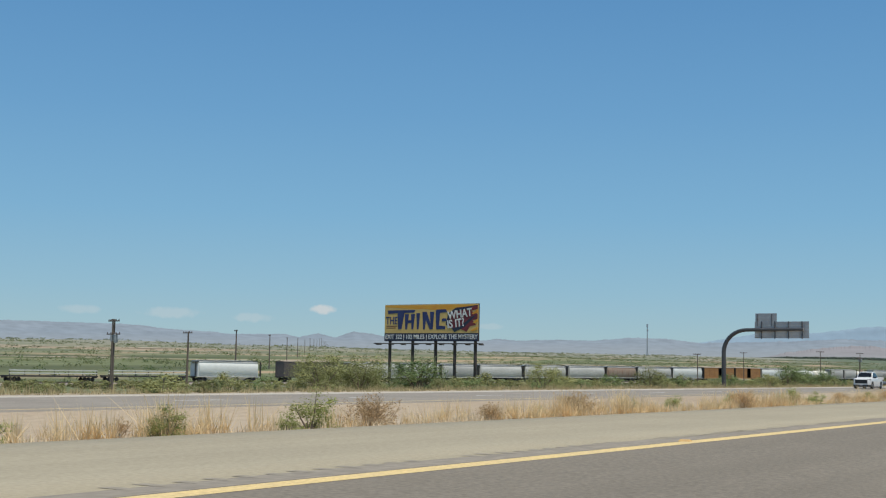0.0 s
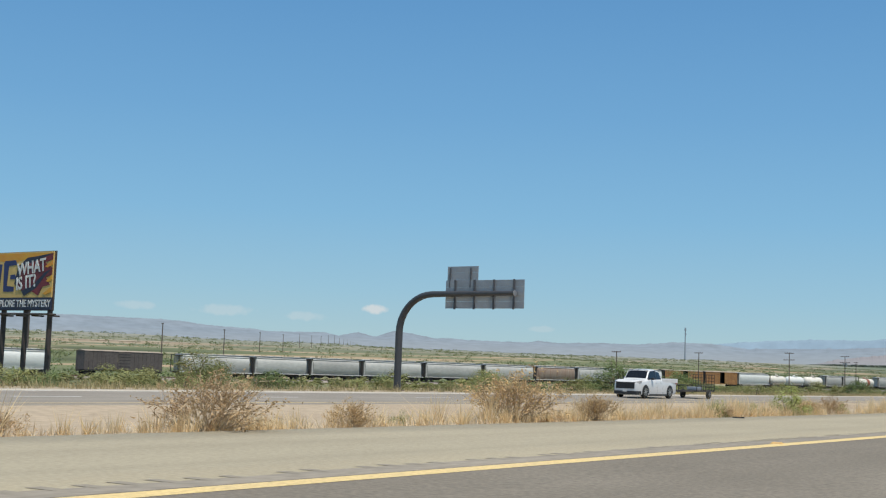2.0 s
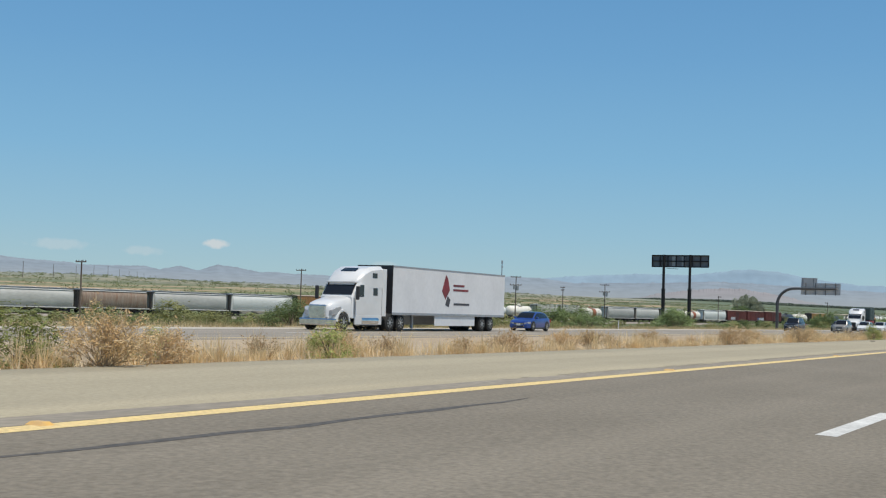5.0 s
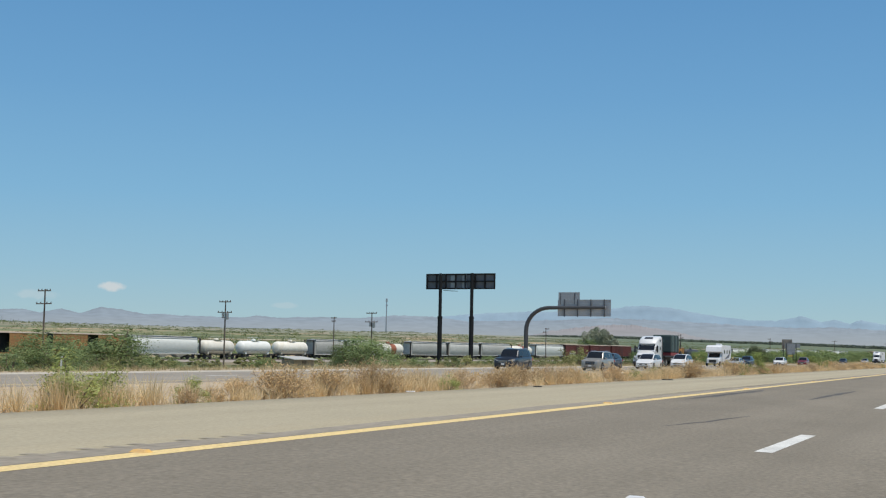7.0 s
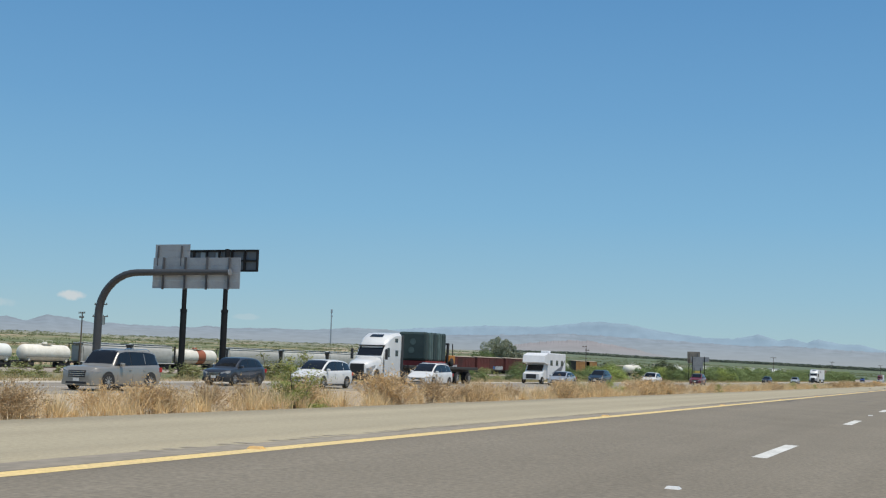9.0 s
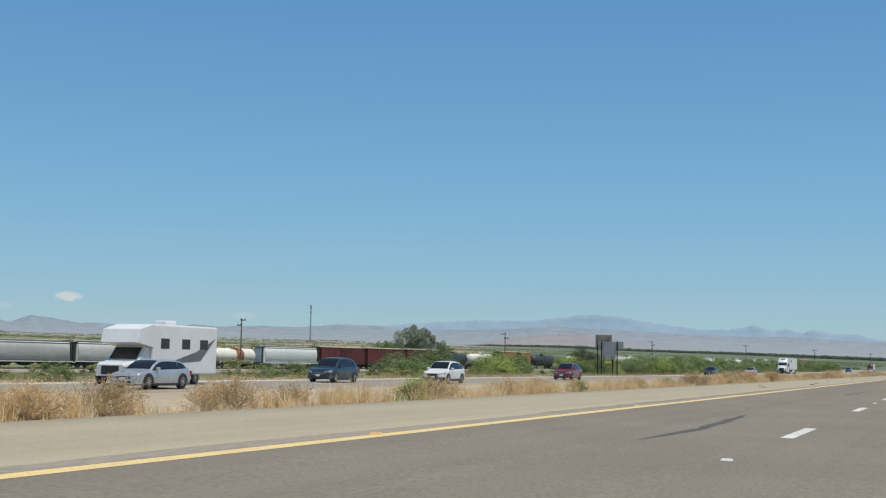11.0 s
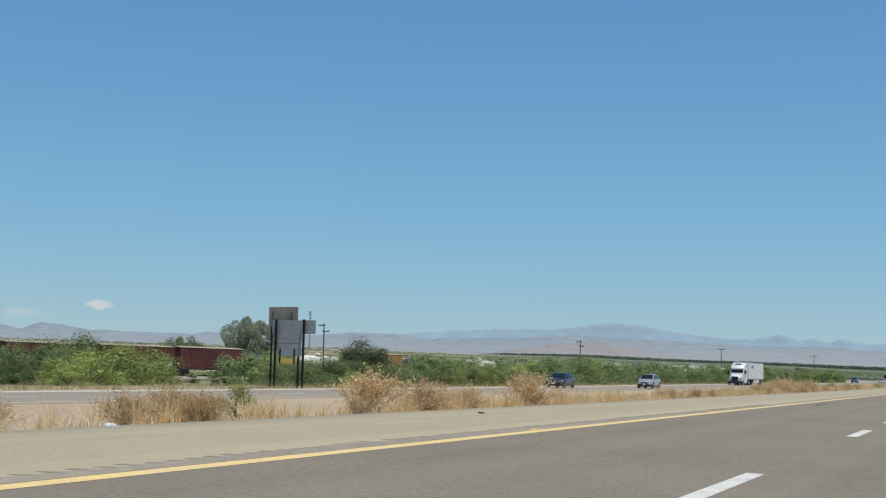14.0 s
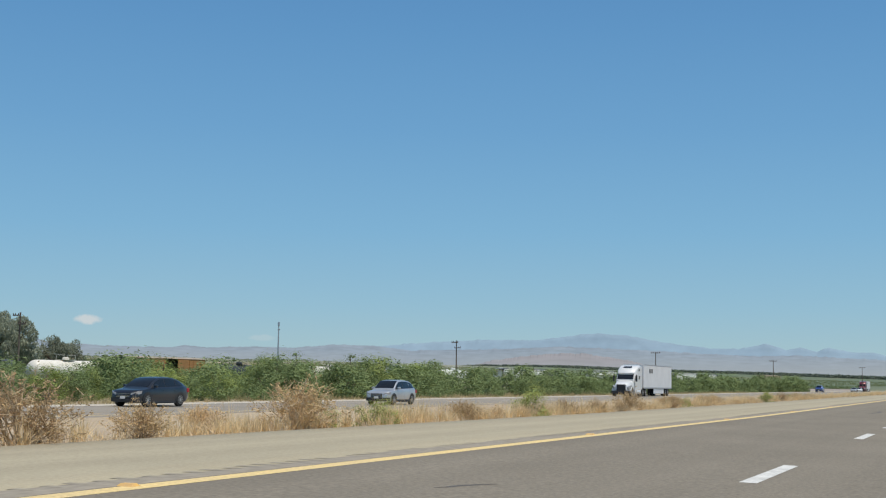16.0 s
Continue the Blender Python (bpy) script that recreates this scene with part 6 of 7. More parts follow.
SPOTS = [(-60, 186, 6.5, 2.3), (-62, 77.6, 5.5, 1.9), (-60, 110, 5.0, 1.5), (-75, 101, 6, 2.2), (-60, 191.6, 5.0, 1.9), (-50, 147, 3.2, 0.9), (-55, 124, 4.4, 1.4), (-58, 196.5, 5, 1.6), (-60, 88, 6.5, 1.75), (-60, 80, 4.6, 1.4), (-60, 75, 5.2, 1.55), (-60, 263, 4.8, 1.4),
         (-62, 326.5, 7.5, 2.1), (-52, 308.5, 4.4, 0.9), (-60, 363, 7.0, 2.2), (-63, 372, 7, 2.0), (-62, 319, 6.5, 1.9), (-58, 357, 5, 1.4), (-55, 414, 3.8, 1.5), (-55, 419.4, 3.8, 1.8)]
SPOTS += [(-56, 515.5, 4.6, 1.0), (-57, 519, 5.0, 1.15), (-56.5, 522.6, 5.2, 1.0), (-57, 527, 4.8, 0.9), (-57.5, 533, 5.2, 1.1), (-55, 512.5, 3.2, 0.3), (-55, 509.5, 2.6, 0.25)]
SPOTS += [(-92, 586, 5, 0.9), (-86, 590.5, 7, 2.9), (-84.2, 594, 8, 3.9), (-88, 597, 7, 3.2), (-94, 597, 7, 2.6), (-80, 588, 5, 1.8), (-104, 588, 6, 0.6), (-110, 589, 6, 0.6), (-78, 583, 4, 0.7)]
for k, (x, y, w, top) in enumerate(SPOTS):
    bush_to(CREOSOTE if 400 < y < 430 or 505 < y < 514 else (PALE if y < 160 and y != 88 else MESQUITE), x, y, w, top, k)
for k, (x, y, w, top) in enumerate(((-69.3, 582.4, 8.5, 2.6), (-66, 575, 6.5, 1.9), (-73, 590, 7.5, 2.5), (-78, 600, 6.5, 2.1), (-64, 570, 5, 1.2), (-66, 655, 8, 2.6))):
    bush_to(LIMY, x, y, w, top, k)
for k, (x, y, w, top) in enumerate(((-66.0, 622.5, 7.5, 4.3), (-67, 627, 7.0, 3.7), (-65, 618.2, 6.0, 2.5), (-63, 620.5, 4.5, 1.3))):
    bush_to(DARKBUSH, x, y, w, top, k)
r = random.Random(31)
k = 200
y = 12.0
while y < 515:
    x = -48.8 - abs(r.gauss(0, 15))
    if x > -112 and not (x > -66 and 318 < y < 356):
        h = r.uniform(0.7, 1.6) * (1.2 if x < -60 else 0.8)
        plant(CREOSOTE if r.random() < (0.85 if y < 300 else 0.6) else THIN_MESQUITE, x, y, h * r.uniform(1.7, 2.8), h, k, 0.03, x < -62)
    k += 1
    y += r.uniform(1.0, 3.4) * (0.9 if y < 340 else 1.7)
# low brush before the railway
for y in np.arange(40, 640, 1.5):
    for n in range(3 if y < 440 else 1):
        x = float(track_x(y)) + 7 + abs(r.gauss(0, 22 if y < 440 else 30))
        if x < -56 and (y < 440 or r.random() < 0.5):
            h = r.uniform(0.5, 1.3)
            plant(BRUSH, x, y + r.uniform(-1, 1), h * r.uniform(1.8, 3.4), h, k, 0.03, True)
            k += 1
# the thick green belt along the far carriageway
BELT_Y, BELT_TOP = [586, 592, 604, 622, 647, 652, 690, 730, 800, 940], [1.4, 2.0, 2.3, 2.4, 2.4, 3.0, 3.2, 3.3, 3.6, 4.1]
y = 587.0
while y < 940:
    near_track = -47 - max(0, 980 - y) * 0.1 if y > 760 else -200
    for row, (lo, hi) in enumerate(((-54, -50.5), (-60, -54), (-70, -60), (-84, -70))):
        x = max(r.uniform(lo, hi), near_track + 4)
        top = float(np.interp(y, BELT_Y, BELT_TOP)) * (r.uniform(0.35, 0.9) if row == 0 else r.uniform(0.55, 1.12)) + max(0, -58 - x) * 0.012
        w = (top - lz(x, y)) * r.uniform(1.4, 2.0)
        if -x / (y - 511.2) > 0.754 or (x > -63 and 598 < y < 615):
            continue
        kind = THIN_MESQUITE if y > 700 or row == 3 or (row == 0 and y > 640) or (row == 2 and y > 640) else (MESQUITE if r.random() < 0.72 else LIMY)
        bush_to(kind, x, y + r.uniform(-1.5, 1.5), w, top, k, kind is THIN_MESQUITE)
        k += 1
    y += r.uniform(3.9, 5.6) * (1.0 if y < 720 else 1.7)


for name, leafy in THICKET.items():
    tagged(part("thicket", tri_mesh("thicket", np.concatenate(leafy)), name), name + " desert bushes growing into each other towards the railway", "bushes", kind="stuff")


def tree(x, y, top, wide, seed, leaf_material, label, leaves=9000, size=0.3):
    """A broad desert tree: trunk, limbs and a crown of many leaf clumps with gaps."""
    r = np.random.default_rng(seed)
    g = lz(x, y)
    h = top - g
    ob = thing("tree", label, "tree", at=(x, y, g - 0.05))
    n = 46
    a = r.uniform(0, 2 * np.pi, n)
    q = np.sqrt(r.random(n)) * wide * 0.42
    zz = h * (0.30 + 0.62 * r.random(n)) * (1 - 0.25 * (q / (wide * 0.5)) ** 2)
    c = np.stack([np.cos(a) * q, np.sin(a) * q, zz], 1)
    k = r.integers(0, n, leaves)
    d = r.normal(size=(leaves, 3))
    d /= np.linalg.norm(d, axis=1)[:, None]
    pts = c[k] + d * (1, 1, 1.1) * (wide * r.uniform(0.07, 0.15, n)[k] * (0.5 + 0.5 * r.random(leaves) ** 0.7))[:, None]
    leaf = slivers("crown", pts, d * (0.5, 0.5, 0) - (0, 0, 0.8), size, size * 0.3, r, 0.5)
    leaf.materials.append(M[leaf_material])
    part("crown", leaf, None, ob)
    part("trunk", Shape().tube([(0, 0, -0.2), (0.1, 0.05, h * 0.2), (0.0, 0.1, h * 0.45)], [0.38, 0.3, 0.2], 9), "bark", ob, smooth=True)
    for k in range(12):
        part("limb", Shape().tube([(0.05, 0.05, h * (0.15 + 0.02 * k)), tuple(c[k] * (0.5, 0.5, 0.75)), tuple(c[k])], [0.16, 0.1, 0.04], 6, False), "bark", ob)
    return ob


tree(-144.5, 723, 11.6, 13.0, 5, "grey_leaf", "tall grey-green eucalyptus tree with a rounded crown", 26000, 0.5)
tree(-143.0, 734.5, 8.0, 8.5, 6, "grey_leaf", "smaller grey-green eucalyptus tree beside the tall one", 12000, 0.45)
tree(-138.5, 691, 6.3, 10.0, 7, "green", "rounded green tree behind the red boxcars", 9000, 0.45)

# far scrub on the rising plain, past counting
rng = np.random.default_rng(23)
n = 15000
w = 16 + 1300 * rng.random(n) ** 2.0
yy = rng.uniform(60, 2400, n)
xx = np.minimum(track_x(yy), -60) - w
dens = np.sin(yy * 0.012 + np.sin(xx * 0.02) * 1.5) + np.sin(xx * 0.035 + 1.0) + rng.normal(0, 0.8, n)
keep = dens > -0.7
xx, yy = xx[keep], yy[keep]
size = rng.uniform(0.5, 1.25, len(xx)) * (1 + w[keep] / 900)
per = 16
c = np.repeat(np.stack([xx, yy, land(xx, yy)], 1), per, 0)
sz = np.repeat(size, per)
d = rng.normal(size=(len(c), 3))
d /= np.linalg.norm(d, axis=1)[:, None]
c = c + d * (1.7, 1.7, 0.55) * sz[:, None] * rng.random(len(c))[:, None] ** 0.4
c[:, 2] += sz * 0.4
far_scrub = soup("desert_scrub", c, sz * 0.5, rng)
tagged(part("desert_scrub", far_scrub, "plain_scrub"), "scattered green scrub over the rising desert plain", "scrub", kind="stuff")
# mesquite thickets in drifts just beyond the railway
rng = np.random.default_rng(41)
n = 3000
w = 12 + 210 * rng.random(n) ** 1.4
yy = rng.uniform(60, 1500, n)
xx = np.minimum(track_x(yy), -60) - w
drift = np.sin(yy * 0.021 + 2.0 * np.sin(w * 0.03)) + np.sin(w * 0.075 + yy * 0.004) + 0.7 * np.sin(yy * 0.057 + w * 0.05) + rng.normal(0, 0.5, n)
keep = drift > 0.15
xx, yy = xx[keep], yy[keep]
tall = rng.uniform(0.9, 2.3, len(xx))
per = 46
d = rng.normal(size=(len(xx) * per, 3))
d /= np.linalg.norm(d, axis=1)[:, None]
d[:, 2] = np.abs(d[:, 2])
sz = np.repeat(tall, per)
c = np.repeat(np.stack([xx, yy, land(xx, yy)], 1), per, 0) + d * (1.25, 1.25, 0.95) * sz[:, None] * rng.random(len(d))[:, None] ** 0.3
tagged(part("mesquite_thicket", soup("mesquite_thicket", c, sz * 0.26, rng), "green"), "drifts of green mesquite bushes beyond the railway", "bushes", kind="stuff")
# a dark orchard at the foot of the mountains, a thin line from here
n = 30000
q = rng.random(n)
far_az = np.radians(-2.0 + 23.2 * q)
out = 3560 + 70 * rng.random(n)
xx, yy = -np.sin(far_az) * out, 280 + np.cos(far_az) * out
tall = (9.5 - 3.5 * q) * (0.88 + 0.08 * np.sin(q * 240) * np.sin(q * 97)) * np.clip((1 - q) * 14, 0.25, 1)
c = np.stack([xx, yy, land(xx, yy) + tall * rng.random(n)], 1)
tagged(part("orchard", soup("orchard", c, np.full(n, 4.2), rng), "far_orchard"), "long dark green orchard at the foot of the mountains", "trees", kind="stuff")
# pale dirt tracks across the plain
for k, off in enumerate((215.0, 520.0)):
    s = Shape(True)
    pts = [(float(min(track_x(y), -60)) - off - 12 * math.sin(y * 0.004 + k), y) for y in np.arange(80, 2300, 30)]
    for (xa, ya), (xb, yb) in zip(pts[:-1], pts[1:]):
        q = [(xa - 4, ya), (xa + 4, ya), (xb + 4, yb), (xb - 4, yb)]
        s.add([(p[0], p[1], lz(*p) + 0.5) for p in q], [(0, 1, 2, 3)])
    tagged(part("dirt_track", s, "haze_rail"), "pale dirt track crossing the desert plain", "track", kind="structure")

# ------------------------------------------------------------------ vehicles
def wheel(parent, x, y, r, w, rim="rim", spokes=10):
    t = part("wheel", Shape().tube([(x - w / 2, y, r), (x - w / 2 + 0.03, y, r), (x + w / 2 - 0.03, y, r), (x + w / 2, y, r)], [r * 0.88, r, r, r * 0.88], 22), "tyre", parent, smooth=True)
    s = 1 if x > 0 else -1
    xo = x + s * (w / 2 + 0.004)
    sh = Shape().tube([(xo - s * 0.02, y, r), (xo, y, r)], r * 0.2, 12)
    for k in range(spokes):
        a = 2 * math.pi * k / spokes
        b = a + 0.22
        c, d = r * 0.16, r * 0.62
        sh.slab([(xo - s * 0.015, y + c * math.cos(a), r + c * math.sin(a)), (xo - s * 0.015, y + d * math.cos(a), r + d * math.sin(a)), (xo - s * 0.015, y + d * math.cos(b), r + d * math.sin(b)), (xo - s * 0.015, y + c * math.cos(b), r + c * math.sin(b))], 0.014, (s, 0, 0))
    ring = []
    for q in (0.62, 0.68):
        ring.append([(xo - s * 0.004, y + r * q * math.cos(a), r + r * q * math.sin(a)) for a in np.linspace(0, 2 * math.pi, 24, endpoint=False)])
    sh.loft(ring, True, False)
    part("rim", sh, rim, t)
    part("hub_well", Shape().tube([(xo - s * 0.025, y, r), (xo - s * 0.018, y, r)], r * 0.64, 20), "black_plastic", t)
    return t


def car(name, label, category, x, y, paint, L=4.6, W=1.85, H=1.68, belt=1.02, hood=0.98, nose=0.72, wind=(0.235, 0.415), tail=(0.87, 0.985), wr=0.365,
        grille="black_plastic", roof_rails=False, pickup=False, slit=0.5, turn=0.0, group="vehicles on the opposite carriageway", clad=False, trim="chrome", blunt=0.3, arc=0.06):
    """A passenger vehicle that faces -y: one lofted skin from bumper to bumper, glass that follows it, wheels, lamps, grille, mirrors."""
    ob = thing(name, label, category, group, (x, y, lz(x, y) + 0.03), turn)
    hw, lo = W / 2, 0.23
    c0, c1 = wind
    d0, d1 = (0.585, 0.602) if pickup else tail
    rise = hood - nose
    wheel_q = (0.17, 0.78) if pickup else (0.185, 0.80)

    def Y(q):
        return (q - 0.5) * L

    def curve(*pts):
        qs, vs = zip(*pts)
        return lambda q: float(np.interp(q, qs, vs))
    bed = belt - 0.02
    back = [(d1, belt + 0.05), (0.992, belt - 0.10), (1.0, belt - 0.26)] if not pickup else [(d1, bed + 0.04), (0.62, bed), (0.985, bed), (1.0, bed - 0.12)]
    top_z = curve((0.0, nose - 0.16), (0.008, nose - 0.05), (0.02, nose + 0.02), (0.045, nose + rise * (0.38 + 0.42 * blunt)), (0.10, nose + rise * (0.66 + 0.30 * blunt)), (c0 - 0.03, hood - 0.01), (c0, hood + 0.02),
                  (c0 + (c1 - c0) * 0.5, (hood + H) / 2 + 0.045), (c1 - 0.02, H - 0.085), (c1 + 0.02, H - 0.035), (c1 + 0.09, H - 0.006), ((c1 + d0) * 0.5, H), (d0 - 0.12, H - 0.012 - arc * 0.35), (d0 - 0.04, H - 0.035 - arc * 0.8), (d0, H - 0.085 - arc), *back)
    belt_z = curve((0.0, nose - 0.10), (0.05, nose + rise * 0.35), (0.15, hood - 0.10), (c0, belt - 0.05), (0.5, belt - 0.01), (0.86, belt + 0.03), (0.96, belt + 0.02), (1.0, belt - 0.2))
    sill_z = curve((0.0, lo + 0.17), (0.02, lo + 0.06), (0.05, lo), (0.10, lo - 0.02), (0.9, lo - 0.02), (0.96, lo + 0.05), (1.0, lo + 0.2))
    half_w = curve((0.0, hw * 0.66), (0.008, hw * 0.76), (0.025, hw * 0.865), (0.06, hw * 0.945), (0.12, hw * 0.985), (0.2, hw), (0.84, hw), (0.93, hw * 0.975), (0.975, hw * 0.925), (1.0, hw * 0.82))
    top_w = curve((0.0, hw * 0.55), (0.06, hw * 0.78), (c0 - 0.02, hw * 0.84), (c0, hw * 0.86), (c1, hw * 0.745), ((c1 + d0) / 2, hw * 0.745), (d0, hw * 0.715), (d1, hw * 0.79 if not pickup else hw * 0.95), (1.0, hw * 0.70 if not pickup else hw * 0.95))

    def levels(q):
        zt, zs = top_z(q), sill_z(q)
        zb = min(belt_z(q), zt - 0.05)
        return zs, zb, zt, half_w(q), top_w(q), min(1.0, (zt - zb) / 0.3)

    def flank(q, k):
        """A place on the side of the cabin, k from the waist to the gutter."""
        zs, zb, zt, w, wt, kk = levels(q)
        xa, za, xb, zc = w * 0.935, zb + 0.012, wt, zt - 0.075 * kk
        return xa + (xb - xa) * k, za + (zc - za) * k

    def ring(q):
        zs, zb, zt, w, wt, kk = levels(q)
        h = zb - zs
        pts = [(w * 0.88, zs), (w * 0.965, zs + 0.05), (w * 0.992, zs + h * 0.22), (w, zs + h * 0.45), (w * 0.998, zs + h * 0.66), (w * 0.985, zb - 0.075), (w * 0.962, zb - 0.012)]
        pts += [flank(q, k) for k in (0.0, 0.5, 1.0)]
        pts += [(wt * 0.95, zt - 0.032 * kk), (wt * 0.82, zt - 0.008 * kk), (wt * 0.45, zt + 0.010)]
        return [(-p, Y(q), z) for p, z in pts] + [(p, Y(q), z) for p, z in reversed(pts)]

    stations = sorted({0.0, 0.004, 0.008, 0.014, 0.02, 0.032, 0.045, 0.06, 0.08, 0.10, 0.13, 0.16, c0 - 0.03, c0 - 0.012, c0, c0 + 0.012, c0 + 0.04, c0 + (c1 - c0) * 0.35, c0 + (c1 - c0) * 0.5, c0 + (c1 - c0) * 0.75, c1 - 0.02, c1, c1 + 0.02, c1 + 0.05, c1 + 0.09,
                       (c1 + d0) / 2, d0 - 0.12, d0 - 0.08, d0 - 0.04, d0 - 0.02, d0, (d0 + d1) / 2, d1, min(0.99, d1 + 0.004), 0.992, 0.997, 1.0} | ({0.62, 0.8, 0.96} if pickup else set()))
    part("body", Shape().loft([ring(q) for q in stations]), paint, ob, smooth=True)

    def side_pane(qa, qb, lift, grow=0.0):
        """Glass on the near or far flank, from qa to qb; its head follows the roof and the windscreen pillar."""
        out = []
        for q in np.linspace(qa, qb, 9):
            zs, zb, zt, w, wt, kk = levels(q)
            tall = max(0.02, zt - zb - 0.1)
            k0 = min(0.5, 0.045 / tall) - grow / tall
            k1 = max(k0 + 0.01, 1.0 - 0.035 / tall + grow / tall)
            (xa, za), (xb, zc) = flank(q, k0), flank(q, k1)
            out.append([(xa + lift, Y(q), za), (xb + lift, Y(q), zc), (xb - 0.02, Y(q), zc), (xa - 0.02, Y(q), za)])
        return out
    qa = c0 + 0.22 * (c1 - c0)
    qz = d0 + 0.25 * (d1 - d0) if not pickup else d0 - 0.01
    pillars = [qa, (0.445 if pickup else 0.525), (0.735 if not pickup else qz), qz] if not pickup else [qa, 0.452, qz]
    for sgn in (-1, 1):
        def mirrored(rings):
            return Shape().loft([[(sgn * p[0], p[1], p[2]) for p in r] for r in rings])
        part("window_surround", mirrored(side_pane(qa - 0.012, qz + 0.006, 0.003, 0.016)), "black_plastic", ob)
        for pa, pb in zip(pillars[:-1], pillars[1:]):
            part("side_window", mirrored(side_pane(pa + 0.006, pb - 0.006, 0.008)), "glass", ob)
        # black strip added along the rocker for the shade under the body
        part("sill", Shape().box(min(sgn * hw * 0.88, sgn * hw * 0.985), Y(0.27), lo - 0.06, max(sgn * hw * 0.88, sgn * hw * 0.985), Y(0.72), lo + 0.07, 0.02), "black_plastic", ob)
        mz = belt_z(c0 + 0.06)
        part("mirror", Shape().box(sgn * (hw + 0.06) - 0.10, Y(c0 + 0.07), mz + 0.03, sgn * (hw + 0.06) + 0.10, Y(c0 + 0.105), mz + 0.19, 0.045), paint if trim != "black_plastic" else trim, ob)
        for q in ((0.49, 0.70) if not pickup else (0.425, 0.55)):
            part("door_handle", Shape().box(min(sgn * hw * 0.985, sgn * (hw + 0.02)), Y(q) - 0.09, belt - 0.19, max(sgn * hw * 0.985, sgn * (hw + 0.02)), Y(q) + 0.09, belt - 0.155, 0.008), trim if trim == "chrome" and grille == "chrome" else paint, ob)
        for q in ((c0 + 0.045, 0.53, 0.725) if not pickup else (c0 + 0.03, 0.455, 0.60)):
            zs, zb = sill_z(q), belt_z(q)
            part("door_seam", Shape().loft([[(sgn * (hw * f + e), Y(q) - 0.006, z), (sgn * (hw * f + e), Y(q) + 0.006, z), (sgn * (hw * f - 0.01), Y(q) + 0.006, z), (sgn * (hw * f - 0.01), Y(q) - 0.006, z)]
                                            for f, e, z in ((0.985, 0.003, zs + 0.12), (1.0, 0.003, zs + (zb - zs) * 0.5), (0.98, 0.004, zb - 0.06))]), "black_plastic", ob)

    def screen(qs, rise_y):
        """A sheet of curved glass over the front or back slope of the cabin."""
        out = []
        for q in qs:
            zs, zb, zt, w, wt, kk = levels(q)
            head = [(f * wt, Y(q) + rise_y, zt + dz * kk + 0.012) for f, dz in ((-0.90, -0.018), (-0.6, 0.004), (0.0, 0.012), (0.6, 0.004), (0.90, -0.018))]
            out.append(head + [(p[0], p[1] - rise_y, p[2] - 0.03) for p in reversed(head)])
        return Shape().loft(out)
    part("windscreen", screen([c0 + (c1 - c0) * k for k in (0.10, 0.3, 0.5, 0.7, 0.88, 0.98)], -0.008), "glass", ob, smooth=True)
    part("rear_window", screen([d0 + (d1 - d0) * k for k in (0.1, 0.4, 0.7)], 0.012), "glass", ob, smooth=True)
    # front: grille between the lamps, intake below, bumper
    zg0, zg1 = nose - 0.24 - 0.10 * slit, nose - 0.03
    gw = 0.68 if pickup else 0.46
    part("grille", Shape().loft([[(sx * hw * gw * k, Y(0.0) - 0.018 + dy, z) for sx, z in ((-1, zg0), (1, zg0), (1, zg1), (-1, zg1))] for k, dy in ((0.94, 0.0), (1.0, 0.012), (1.0, 0.09))]), grille, ob)
    for k in range(3):
        zz = zg0 + (zg1 - zg0) * (k + 0.75) / 3.4
        part("grille_bar", Shape().box(-hw * gw * 0.95, Y(0.0) - 0.032, zz - 0.014, hw * gw * 0.95, Y(0.0) - 0.014, zz + 0.014, 0.006), trim, ob)
    part("bumper", Shape().loft([[(sx * hw * wx, yy, z) for sx, z in ((-1, lo + 0.03), (1, lo + 0.03), (1, lo + 0.25), (-1, lo + 0.25))] for wx, yy in ((0.62, Y(0.0) - 0.035), (0.80, Y(0.004) - 0.02), (0.92, Y(0.03)), (0.965, Y(0.07)))]), "black_plastic" if clad or pickup else paint, ob, smooth=True)
    part("air_intake", Shape().box(-hw * 0.56, Y(0.0) - 0.042, lo + 0.07, hw * 0.56, Y(0.02), lo + 0.18, 0.02), "black_plastic", ob)
    part("plate_blank", Shape().box(-0.16, Y(0.0) - 0.05, lo + 0.19, 0.16, Y(0.0) - 0.036, lo + 0.33, 0.005), "bill_white", ob)
    for sgn in (-1, 1):
        q = sorted((sgn * hw * 0.60, sgn * hw * 0.78))
        part("fog_light", Shape().box(q[0], Y(0.006) - 0.036, lo + 0.10, q[1], Y(0.02), lo + 0.18, 0.02), "lamp", ob)
        lamp = []
        for qq, wx, za, zc in ((0.004, 0.50, nose - 0.13, nose - 0.04), (0.010, 0.66, nose - 0.14, nose - 0.01), (0.026, 0.83, nose - 0.13, nose + 0.03), (0.052, 0.935, nose - 0.10, nose + 0.06), (0.085, 0.965, nose - 0.06, nose + 0.075)):
            lamp.append([(sgn * hw * wx, Y(qq) - 0.016, za), (sgn * hw * (wx + 0.012), Y(qq) - 0.012, zc), (sgn * hw * (wx - 0.05), Y(qq) + 0.06, zc), (sgn * hw * (wx - 0.05), Y(qq) + 0.06, za)])
        part("headlight", Shape().loft(lamp), "lamp", ob, smooth=True)
        q = sorted((sgn * hw * 0.83, sgn * hw * 0.972))
        part("tail_light", Shape().box(q[0], Y(0.945), belt - 0.26, q[1], Y(0.988), belt - 0.03, 0.03), "red_lamp", ob)
    if clad:
        for sgn in (-1, 1):
            q = sorted((sgn * hw * 0.95, sgn * (hw + 0.012)))
